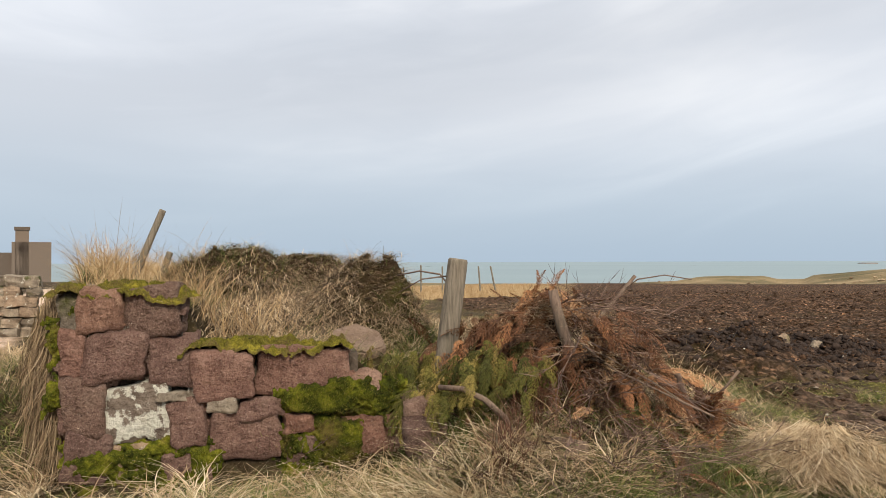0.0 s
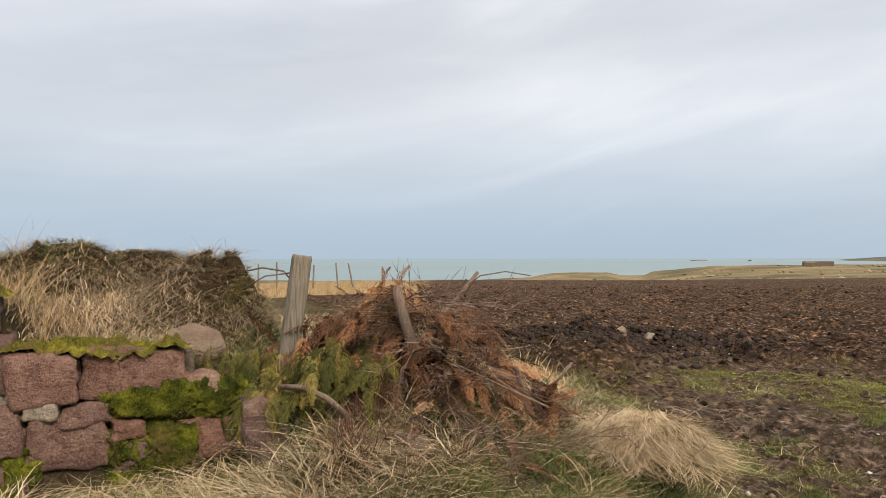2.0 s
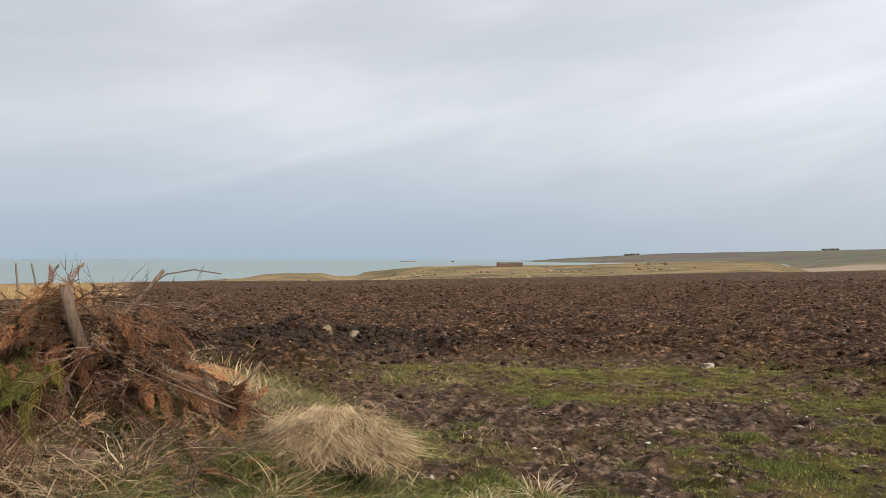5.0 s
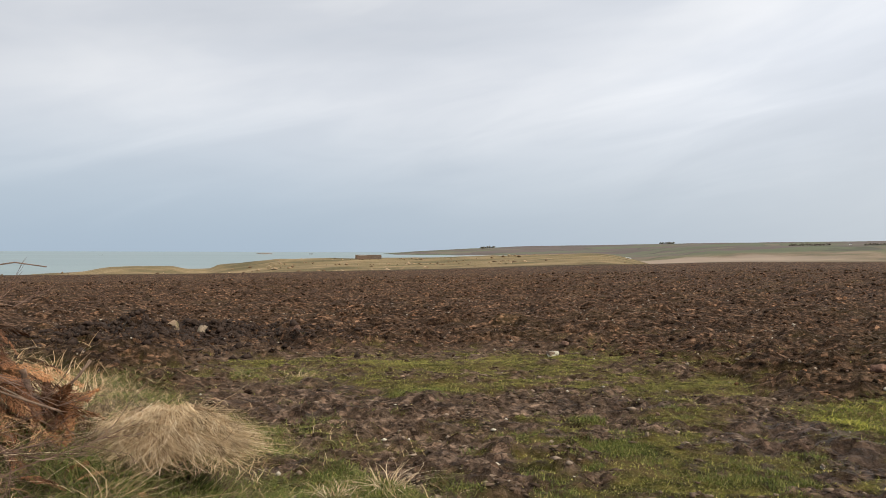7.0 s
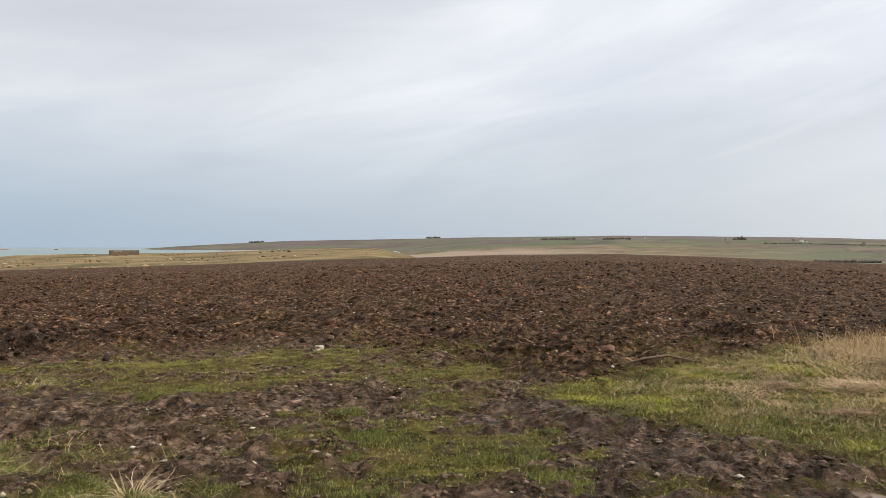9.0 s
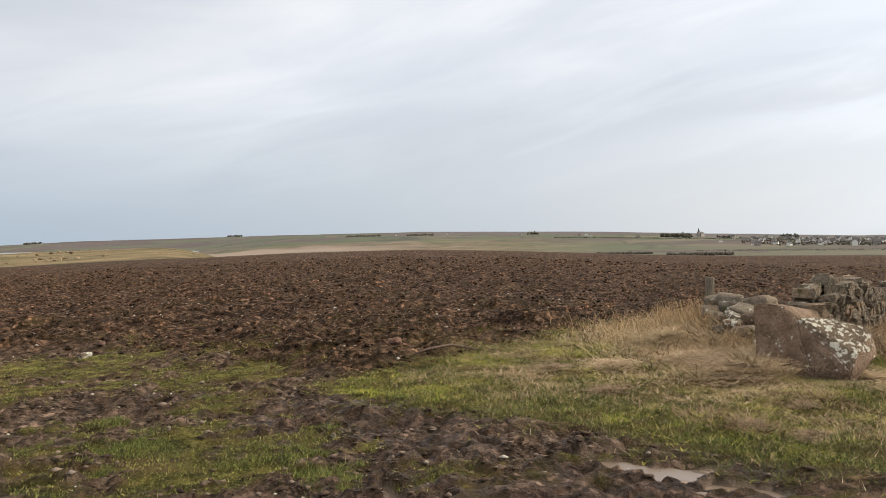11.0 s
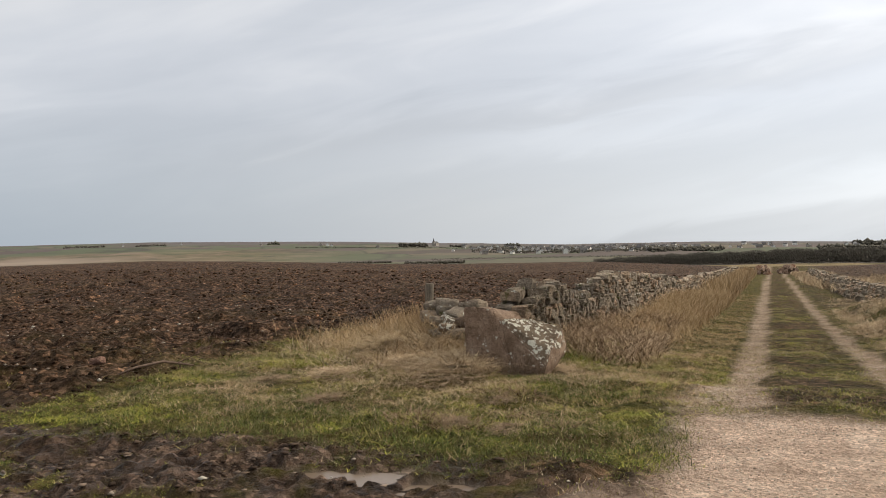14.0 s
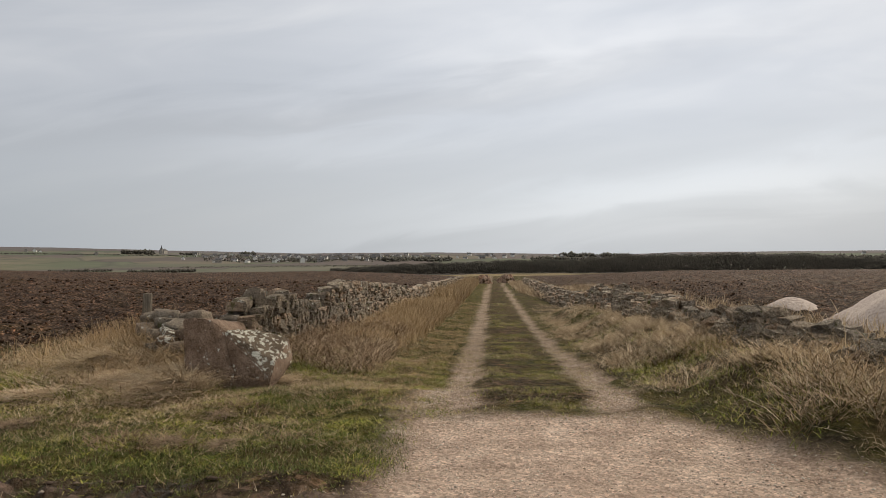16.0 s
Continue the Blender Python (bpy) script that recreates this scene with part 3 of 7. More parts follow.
RIDGE = [(-180, 0.1), (-120, -0.11), (-107, -0.13), (-103, -0.3), (-95, -0.08), (-89, 0.02), (-80, 0.02), (-70, 0.33), (-62, 0.6), (-50, 0.76),
         (-38, 0.62), (-25.6, 0.38), (-18, -0.02), (-15, -0.26), (-13, -0.5), (60, -0.6), (120, 0.0), (180, 0.1)]
EYE_Z, SEA_Z = 1.38, -8.0


def along(table, yaw):
    xs, ys = zip(*table)
    return np.interp(yaw, xs, ys)


def slope_to(table, yaw, d):
    return EYE_Z + d * np.tan(np.radians(along(table, yaw)))


FIELD_END = 130.0
# the stub wall's face: from its outer corner to its broken end
FACE_A, FACE_B = np.array((-3.05, 2.76)), np.array((-1.75, 3.6))
FACE_D = (FACE_B - FACE_A) / np.linalg.norm(FACE_B - FACE_A)
FACE_N = np.array((FACE_D[1], -FACE_D[0]))
TRACK = -0.07


def face_uv(x, y):
    """Metres along the stub wall's face, and behind it."""
    dx, dy = x - FACE_A[0], y - FACE_A[1]
    return dx * FACE_D[0] + dy * FACE_D[1], -(dx * FACE_N[0] + dy * FACE_N[1])


def bump_at(x, y, cx, cy, rx, ry, h):
    return h * np.exp(-(((x - cx) / rx) ** 2 + ((y - cy) / ry) ** 2))


def cap_at(x, y, cx, cy, rx, ry, h):
    """A mound with a flatter top and steeper sides."""
    return h * np.exp(-(((x - cx) / rx) ** 2 + ((y - cy) / ry) ** 2) ** 2)


def base_land(x, y):
    """The land without its rough detail."""
    dx, dy = x - HUB[0], y - HUB[1]
    r = np.hypot(dx, dy)
    yaw = np.degrees(np.arctan2(-dx, dy))
    end = slope_to(EDGE, yaw, FIELD_END)
    power = 1.0 - 0.38 * sm(-yaw, 58, 80)
    z = end * np.clip((r - 8) / (FIELD_END - 8), 0, 1) ** power
    # past the field's edge: a dip, the low headland, the sea bed or the inland hills
    dip = end - 4.5
    inland = sm(-yaw, 31, 42) + sm(yaw, 70, 100)
    inland = np.clip(inland, 0, 1)
    coast = slope_to(COAST, yaw, 300.0)
    low = -11.0
    crest = slope_to(RIDGE, yaw, 2600.0)
    mid = dip * inland + (coast - 1.5) * (1 - inland)
    knots = [(FIELD_END, end), (175.0, mid), (300.0, low * inland + coast * (1 - inland)), (380.0, low * inland + (SEA_Z - 3) * (1 - inland)),
             (600.0, low * inland + (SEA_Z - 5) * (1 - inland)), (1650.0, (low + 0.52 * (crest - low)) * inland + (SEA_Z - 2) * (1 - inland)),
             (2600.0, crest), (3300.0, crest - 30), (4950.0, np.minimum(crest - 40, -12.0))]
    for (r0, z0), (r1, z1) in zip(knots, knots[1:]):
        t = np.clip((r - r0) / (r1 - r0), 0, 1)
        if r0 < 700:
            t = t * t * (3 - 2 * t)
        z = np.where(r > r0, z0 * (1 - t) + z1 * t, z)
    return z, r, yaw


def bank(x, y):
    """The turf-grown bank and broken wall beside the gateway."""
    u, back = face_uv(x, y)
    front = sm(-back, -0.1, 0.1) * (1 - sm(u, 1.55, 2.1))
    rise = (0.55 - 0.17 * sm(x, -0.6, 0.1)) * sm(y, 1.7, 3.9) * (1 - sm(x, 0.0, 1.0)) * (1 - 0.85 * sm(y, 4.6, 8.5))
    rise = rise * (1 - front) + np.minimum(rise, 0.24) * front
    # wall core behind the stones
    along_wall = sm(u, -0.12, 0.02) * (1 - sm(u, 1.45, 2.1))
    top = 1.16 - 0.27 * sm(u, 0.55, 0.72) - 0.12 * sm(u, 1.3, 1.9)
    core = along_wall * sm(back, 0.02, 0.14) * (1 - sm(back, 1.7, 3.2))
    # the wall goes on beside the western lane, overgrown
    side = u + 0.23 * back
    west = sm(side, -0.12, 0.05) * (1 - sm(side, 2.0, 3.4)) * sm(back, 0.05, 0.4) * (1 - sm(back, 24, 26))
    h = np.maximum(rise, np.maximum(core * top, west * (top * (1 - sm(back, 0.4, 1.2)) + 1.12 * sm(back, 0.4, 1.2))))
    h = np.maximum(h, 0.98 * sm(back, 0.5, 1.0) * (1 - sm(back, 1.9, 3.4)) * sm(u, -0.3, 0.1) * (1 - sm(u, 1.9, 2.9)))
    h = h + cap_at(x, y, -3.42, 4.65, 0.46, 0.44, 0.36) + cap_at(x, y, -3.15, 5.35, 0.34, 0.36, 0.33) + cap_at(x, y, -2.30, 4.65, 0.34, 0.36, 0.23)
    h = h + bump_at(x, y, -4.3, 3.9, 0.5, 0.6, 0.22) + bump_at(x, y, -0.95, 4.25, 0.75, 0.5, 0.22) + bump_at(x, y, 0.50, 4.05, 0.24, 0.22, 0.10)
    h = h + 0.22 * fbm(x, y, 0.3, 4, 93, 0.65) * (bump_at(x, y, -3.45, 4.65, 0.5, 0.45, 1.0) + bump_at(x, y, -2.28, 4.65, 0.36, 0.4, 1.0))
    # end of the northern wall, and the tussocky southern verge
    off = y - TRACK * (x - 8)
    h = h + bump_at(x, y, 10.6, 2.6, 1.3, 0.9, 0.26) * 1.0 + bump_at(x, y, 11.6, 3.5, 1.0, 0.8, 0.2)
    h = h + 0.16 * sm(x, 9.5, 12) * sm(off, 0.2, 1.4) * (1 - sm(off, 2.6, 4.0))
    h = h + 0.38 * sm(x, 4.6, 6.8) * sm(-off, 2.6, 3.7) * (1 - sm(-off, 4.4, 6.5))
    return h


PUDDLES = [(5.14, 1.74, 0.42, 0.12, -1.45), (5.1, 1.05, 0.34, 0.12, 1.75), (5.26, 1.4, 0.24, 0.09, -0.7), (3.9, 2.6, 0.26, 0.08, 0.9)]
WATER_Z = -0.04


def zones(x, y, r):
    """How much each spot is turf, straw, gravel, churned or wet; the rest is ploughed soil."""
    n1, n2, n3 = fbm(x, y, 1.1, 4, 3), fbm(x, y, 0.35, 3, 8), fbm(x, y, 3.5, 3, 21)
    off = y - TRACK * (x - 8)
    wob = 0.35 * n1 + 0.16 * n2
    # western verge and bank
    line = (x - 2.0) * 0.886 + (y - 4.2) * 0.464 - 0.4 * sm(y, 4.6, 7.0)
    west = sm(-(line + wob), -0.1, 0.25) * sm(y + 0.4 * n1, 1.9, 2.6)
    west = np.maximum(west, sm(-(line + wob), 2.5, 4.5) * sm(y, 2.0, 3.0) * (1 - sm(y + 0.6 * n1, 19.0, 21.0)))
    fu, fb = face_uv(x, y)
    lane = sm(fb, -4.5, -3.0) * sm(-(fu + 0.23 * fb) + 0.5 * wob, 1.15, 1.5) * (1 - sm(-(fu + 0.23 * fb) + 0.5 * wob, 4.2, 4.8)) * (1 - sm(fb, 60, 70))
    # eastern grass between the churned gateway and the wall
    e_in = sm(x + wob, 5.45, 5.85) * sm(off + 0.4 * wob, -0.55, -0.25)
    e_top = 5.3 + 0.05 * np.maximum(x - 10, 0)
    east = e_in * (1 - sm(y + wob, e_top - 0.4, e_top + 0.3)) * (1 - sm(off + 0.4 * wob, 2.5, 3.0) * sm(x, 12.5, 14.0))
    south = sm(-off + 0.4 * wob - 0.34 * np.clip(7.5 - x, 0, 4), 2.2, 2.6) * sm(x, 3.6, 4.4) * (1 - sm(-off, 6.0, 7.0))
    crown = (0.2 + 0.8 * sm(n1 + n2, -0.2, 0.45)) * sm(x + wob, 7.4, 8.1) * sm(-off + 0.4 * wob, 0.95, 1.2) * (1 - sm(-off + 0.4 * wob, 1.65, 1.95))
    # islands of turf left in the churned gateway
    patch = bump_at(x, y, 3.4, 3.9, 1.2, 0.85, 1.25) + bump_at(x, y, 4.8, 9.0, 2.5, 0.8, 0.85) + bump_at(x, y, 3.6, 7.5, 2.2, 0.55, 0.8)
    patch = patch + bump_at(x, y, 5.9, 6.4, 1.0, 0.45, 0.95) + bump_at(x, y, 1.6, 5.2, 0.35, 0.9, 0.9) + bump_at(x, y, 5.0, 5.4, 0.8, 0.35, 0.9)
    patch = patch + bump_at(x, y, 2.0, 9.9, 0.9, 0.45, 0.8) + bump_at(x, y, 0.5, 8.5, 1.1, 1.0, 0.85) + bump_at(x, y, 7.5, 7.6, 1.2, 0.35, 0.6)
    lng, sht = 0.82 * x - 0.57 * y, 0.57 * x + 0.82 * y
    streak = fbm(lng * 0.35, sht, 0.9, 4, 61, 0.65)
    patch = sm(0.8 * patch + 0.8 * streak + 0.6 * n2 + 0.85 * fbm(x, y, 0.14, 3, 63), 0.12, 1.05)
    patch = patch * sm(line, -0.2, 0.3) * (1 - sm(y + 0.25 * x, 11.5, 13.0)) * (1 - sm(x, 8.5, 10.5))
    turf = np.clip(np.maximum.reduce([west, east, south, crown * 0.95, patch]), 0, 1)
    # gravelled apron and wheel tracks
    apron = sm(-off + 0.55 * wob, 0.10, 0.55) * (1 - sm(x + 0.2 * sm(-off, 1.2, 3.2) * 2.6 + 0.8 * wob, 7.2, 7.7)) * (1 - south) * (1 - sm(-off, 4.5, 5.5)) * sm(x, -40, -38)
    apron = np.maximum(apron, (1 - sm(y + 0.4 * wob, 0.15, 0.6)) * (1 - sm(x, 4.4, 5.4)) * sm(y, -5, -4))
    apron = np.maximum(apron, lane)
    rut_l, rut_r = np.exp(-((off + 0.62 - 0.12 * (1 - sm(x, 7, 10.5)) + 0.10 * n1) / (0.25 + 0.28 * (1 - sm(x, 7, 10.5)))) ** 2), np.exp(-((off + 2.12 + 0.10 * n1) / (0.21 + 0.14 * (1 - sm(x, 7, 10)))) ** 2)
    ruts = np.maximum(rut_l, rut_r) * sm(x, 6.5, 8)
    gravel = np.clip(np.maximum(apron, sm(ruts + 0.4 * n2 + 0.3 * n1, 0.3, 0.9) * (0.68 - 0.28 * sm(x, 9, 16))), 0, 1)
    turf = turf * (1 - gravel)
    bare = np.clip(bump_at(x, y, -3.45, 4.6, 0.5, 0.45, 1.0) + bump_at(x, y, -3.05, 5.25, 0.35, 0.4, 1.0) + bump_at(x, y, -2.28, 4.6, 0.4, 0.4, 1.0), 0, 1) * sm(n1 + n2, -0.5, 0.2)
    straw = np.clip(0.85 * west * sm(n1 + n3, -0.5, 0.3) + south * sm(n1 + 0.6, 0.2, 0.9) * 0.75 + 0.8 * sm(off, 0.4, 1.6) * sm(x, 10.5, 13) * (1 - sm(off, 3.4 - 0.9 * sm(x, 12.5, 14), 4.2 - 1.2 * sm(x, 12.5, 14))), 0, 1) * (1 - gravel)
    straw = straw * (1 - 0.8 * sm(x, -1.4, -0.7) * (1 - sm(x, 1.5, 2.5)) * (1 - sm(y, 5, 6)))
    # dark soil under and before the brush pile, painting the shade in its gaps
    bare = np.clip(bare + bump_at(x, y, -0.85, 3.95, 0.6, 0.4, 1.0) + bump_at(x, y, -0.35, 3.45, 0.6, 0.3, 0.7) * sm(n1 + n2, -0.3, 0.4), 0, 1)
    bare = np.clip(bare + bump_at(x, y, 1.22, 4.88, 0.3, 0.26, 1.1), 0, 1)
    straw, turf = straw * (1 - bare), turf * (1 - bare)
    # far pale grass beyond the ploughland
    dx, dy = x - HUB[0], y - HUB[1]
    yaw = np.degrees(np.arctan2(-dx, dy))
    rough_edge = sm(r + 6 * n3, 42, 52) * sm(yaw + 3 * n3, 12.5, 15.5)
    straw = np.maximum(straw, np.maximum(rough_edge, sm(r, 124, 128) * sm(yaw, -60, -40)))
    churn = np.clip(sm(x, 0.3, 1.5) * (1 - sm(x + wob, 5.9, 6.6)) * sm(y, 0.2, 1.2) * (1 - sm(y + wob + 0.15 * x, 10.2, 11.6)), 0, 1) * (1 - turf) * (1 - gravel)
    heap = np.exp(-(((x - 0.7 - 0.25 * (y - 12)) / 1.9) ** 2 + ((y - 12.3) / 1.7) ** 2))
    heap = (heap + 0.35 * np.exp(-(((x - 2.9) / 1.3) ** 2 + ((y - 11.3 + 0.3 * (x - 2.9)) / 0.35) ** 2))) * (1 - 0.8 * turf)
    lanes = sm(x, 5.0, 6.5) * sm(off, -4.4, -4.0) * (1 - sm(off, 1.6, 2.0))
    band = np.exp(-((off + 1.37) / 0.7) ** 4) * sm(x, 7.0, 8.0)
    turf = np.maximum(turf, lanes * (1 - gravel) * (1 - 0.8 * band * (1 - sm(n1 + n2, -0.15, 0.5))))
    plough = np.clip(1 - turf - gravel - straw - churn - bare, 0, 1) * (1 - lanes)
    pool = 0.0
    for px, py, rx, ry, turn in PUDDLES:
        c, s = math.cos(turn), math.sin(turn)
        ex, ey = (x - px) * c + (y - py) * s, -(x - px) * s + (y - py) * c
        pool = pool + np.exp(-((ex / rx) ** 2 + (ey / ry) ** 2))
    pool = sm(pool + 0.5 * fbm(lng * 0.6, sht, 0.3, 4, 67, 0.65), 0.42, 0.62) * sm(x, 2.5, 3.2)
    wet = np.clip(churn * sm(x, 3.0, 4.2) * (1 - sm(y, 3.6, 5.2)) * sm(n1 + n2, -0.7, 0.2) + 0.75 * churn * sm(n1 + 0.5 * n2, -0.15, 0.45) + sm(heap, 0.35, 0.6) * 0.8, 0, 1)
    # the same mask makes the ploughland darker and smoother towards the east
    wet = np.clip(wet + 0.25 * plough * sm(x - 0.35 * y, 6.0, 14.0) * sm(r, 8, 14), 0, 1)
    return dict(turf=turf, straw=straw, gravel=gravel, churn=churn, plough=plough, wet=wet, heap=heap, ruts=ruts, pool=pool)


def land(x, y, rough=True):
    """Height of the ground, and its zones."""
    x, y = np.asarray(x, float), np.asarray(y, float)
    z, r, yaw = base_land(x, y)
    near = 1 - sm(r, 100, 128)
    q = zones(x, y, r)
    z = z + bank(x, y) * (1 - sm(r, 24, 30))
    if rough:
        wobble = fbm(x, y, 2.2, 3, 5) * 0.035
        crumbs = 1 - sm(r, 9, 22)
        clods = np.abs(fbm(x, y, 0.5, 2, 11, 0.5)) * 0.20 + crumbs * np.abs(fbm(x, y, 0.16, 3, 12, 0.7)) * 0.09 + np.maximum(fbm(x * 0.7, y * 1.2, 1.0, 2, 14), 0) * 0.20
        # wheel ruts through the gateway, curving from the track into the field
        lng, sht = 0.82 * x - 0.57 * y, 0.57 * x + 0.82 * y
        ridges = fbm(lng * 0.22, sht, 0.45, 3, 65) * 0.06
        treads = ridges + fbm(x * 0.7 + y * 0.7, (y - x) * 2.2, 0.34, 2, 31) * 0.045 + np.abs(fbm(lng * 0.6, sht, 0.3, 3, 35, 0.6)) * 0.05 + fbm(x, y, 0.9, 2, 33) * 0.035
        treads = treads + np.abs(fbm(x, y, 0.12, 3, 37, 0.7)) * 0.045 + np.abs(fbm(lng * 0.35, sht, 0.14, 2, 36, 0.5)) * 0.075 + np.maximum(fbm(lng * 0.6, sht, 0.22, 3, 39, 0.6), 0) * 0.055
        lumps = 0.14 + np.abs(fbm(x, y, 0.5, 4, 41, 0.6)) * 0.38 + fbm(x, y, 1.6, 2, 44) * 0.12
        z = z + near * (wobble + q["plough"] * (clods - 0.02) + q["churn"] * treads + q["heap"] * lumps)
        z = z + near * (q["turf"] * (fbm(x, y, 0.5, 3, 51) * 0.034 + sm(x, 5, 6) * fbm(x * 0.7, y * 1.3, 0.55, 3, 53) * 0.05) + q["gravel"] * fbm(x, y, 0.25, 3, 55) * 0.010 - 0.035 * q["ruts"])
        z = z - 0.05 * near * q["churn"] 
    z = z * (1 - q["pool"]) + (WATER_Z - 0.02 + 0.035 * fbm(x, y, 0.2, 3, 69)) * q["pool"] if rough else z
    return z, r, yaw, q


def height(x, y):
    return land(x, y)[0]


def mesh_object(name, verts, faces, mats, parent=None, smooth=False):
    """An object from arrays of vertices and of faces that all have the same count of corners."""
    me = bpy.data.meshes.new(name)
    verts, faces = np.asarray(verts, np.float32), np.asarray(faces, np.int32)
    me.vertices.add(len(verts))
    me.vertices.foreach_set("co", verts.ravel())
    k = faces.shape[1]
    me.loops.add(faces.size)
    me.loops.foreach_set("vertex_index", faces.ravel())
    me.polygons.add(len(faces))
    me.polygons.foreach_set("loop_start", np.arange(0, faces.size, k, dtype=np.int32))
    if smooth:
        me.polygons.foreach_set("use_smooth", np.ones(len(faces), bool))
    me.update(calc_edges=True)
    for m in (mats if isinstance(mats, (list, tuple)) else [mats]):
        me.materials.append(m)
    ob = new(name, me)
    if parent:
        ob.parent = parent
    return ob


def build_ground():
    yaws = np.concatenate([np.arange(-180, -128, 2.0), np.arange(-128, -98, 0.32), np.arange(-98, 26, 0.25), np.arange(26, 58, 0.4), np.arange(58, 180, 2.0)])
    rs = [0.0, 0.3, 0.6, 0.9]
    while rs[-1] < 4950:
        step = 0.0145 if rs[-1] < 4 else 0.0075 if rs[-1] < 60 else 0.014 if rs[-1] < 130 else 0.05
        rs.append(rs[-1] * (1 + step) if rs[-1] > 0.8 else rs[-1] + 0.1)
    rs = np.array(rs)
    R, Y = np.meshgrid(rs, np.radians(yaws), indexing="ij")
    x, y = HUB[0] - R * np.sin(Y), HUB[1] + R * np.cos(Y)
    z, r, yaw, q = land(x.ravel(), y.ravel())
    x, y = x.ravel(), y.ravel()
    far = sm(r, 150, 200)
    z = z + sm(r, 150, 170) * (1 - sm(r, 400, 420)) * fbm(x, y, 16, 3, 73) * 0.4
    z = z + far * fbm(x, y, 60, 4, 71) * np.where(r > 900, 4.0, 0.8) * (1 - 0.8 * sm(r, 2300, 2500))
    nr, na = R.shape
    i, j = np.meshgrid(np.arange(nr - 1), np.arange(na), indexing="ij")
    jn = (j + 1) % na
    faces = np.stack([i * na + j, i * na + jn, (i + 1) * na + jn, (i + 1) * na + j], -1).reshape(-1, 4)
    faces = faces[:, ::-1]
    ob = mesh_object("ground", np.stack([x, y, z], -1), faces, [M_GROUND, M_COAST, M_HILL], smooth=True)
    me = ob.data
    sand = sm(np.exp(-((r - 930 - 60 * fbm(x, y, 300, 3, 85)) / 110) ** 2) + 0.25 * fbm(x, y, 120, 3, 86), 0.35, 0.7) * sm(-yaw, 29, 33) * (1 - sm(-yaw, 42, 52)) * (r > 700)
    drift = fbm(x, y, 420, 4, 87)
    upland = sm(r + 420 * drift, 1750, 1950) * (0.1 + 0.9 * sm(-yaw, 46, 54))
    lowland = (1 - sm(r + 260 * drift, 950, 1250)) * (1 - 0.85 * sm(-yaw, 54, 66))
    cliff = sm(fbm(x, y, 190, 4, 81), 0.02, 0.25) * np.exp(-((r - 1330) / 150) ** 2) * sm(-yaw, 37, 40) * (1 - sm(-yaw, 47, 52))
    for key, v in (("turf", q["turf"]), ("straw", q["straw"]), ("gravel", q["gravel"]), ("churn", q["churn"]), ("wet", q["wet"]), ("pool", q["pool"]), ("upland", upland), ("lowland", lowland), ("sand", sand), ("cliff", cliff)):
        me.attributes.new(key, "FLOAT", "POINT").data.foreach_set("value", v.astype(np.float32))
    rc = np.repeat(rs[:-1], na)
    cells = (slice(0, nr - 1), slice(0, na))
    raw = (q["plough"] + q["churn"] * (1 - q["pool"]) + q["heap"]).reshape(nr, na)[cells].ravel()
    me.polygons.foreach_set("use_smooth", ~((raw > 0.5) & (rc < 128)))
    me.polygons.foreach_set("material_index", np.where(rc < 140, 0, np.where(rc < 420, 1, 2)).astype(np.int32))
    return tagged(ob, "ploughed brown field with churned gateway, grass verges and gravel track", "ground", kind="structure")


ground = build_ground()


def build_sea():
    yaws, rs = np.radians(np.arange(-34, 90, 1.0)), np.geomspace(180, 4960, 40)
    R, Y = np.meshgrid(rs, yaws, indexing="ij")
    v = np.stack([HUB[0] - R * np.sin(Y), HUB[1] + R * np.cos(Y), np.full_like(R, SEA_Z)], -1).reshape(-1, 3)
    nr, na = R.shape
    i, j = np.meshgrid(np.arange(nr - 1), np.arange(na - 1), indexing="ij")
    f = np.stack([(i + 1) * na + j, (i + 1) * na + j + 1, i * na + j + 1, i * na + j], -1).reshape(-1, 4)
    return tagged(mesh_object("sea", v, f[:, ::-1][:, ::-1], M_SEA), "calm pale blue-green sea to the horizon", "sea", kind="structure")


sea = build_sea()

# ---------------------------------------------------------------- helpers for things
rng = np.random.default_rng(7)


def thing(name, label, category, at=(0, 0, 0), group="", kind=""):
    ob = new(name)
    ob.location = at
    return tagged(ob, label, category, group, kind)


def part(name, me, material, parent, label="", m=None):
    """One mesh object under a thing or a part."""
    if isinstance(me, bmesh.types.BMesh):
        bm, me = me, bpy.data.meshes.new(name)
        bm.to_mesh(me)
        bm.free()
    if material and not me.materials:
        me.materials.append(material)
    ob = new(name, me)
    ob.parent = parent
    if m is not None:
        ob.matrix_basis = m
    if label:
        ob["label"] = label
    return ob


def rock_bm(sx, sy, sz, seed, cuts=1, rough=0.12, boxy=0.55):
    """A stone: a block with worn corners and uneven faces, about its middle."""
    bm = bmesh.new()
    bmesh.ops.create_cube(bm, size=2.0)
    bmesh.ops.subdivide_edges(bm, edges=bm.edges[:], cuts=cuts, use_grid_fill=True)
    for v in bm.verts:
        d = v.co.normalized()
        c = v.co * boxy + d * 1.25 * (1 - boxy)
        n = noise.noise_vector(d * 1.3 + Vector((seed * 3.7, seed * 1.9, seed * 5.3)))
        f = noise.noise(d * 3.6 + Vector((seed * 2.1, 5.0, seed))) if cuts > 2 else 0.0
        c = c + n * rough * 2.2 + d * f * rough * 0.6
        v.co = Vector((c.x * sx * 0.5, c.y * sy * 0.5, c.z * sz * 0.5))
    if cuts > 2:
        for f in bm.faces:
            f.smooth = True
    return bm


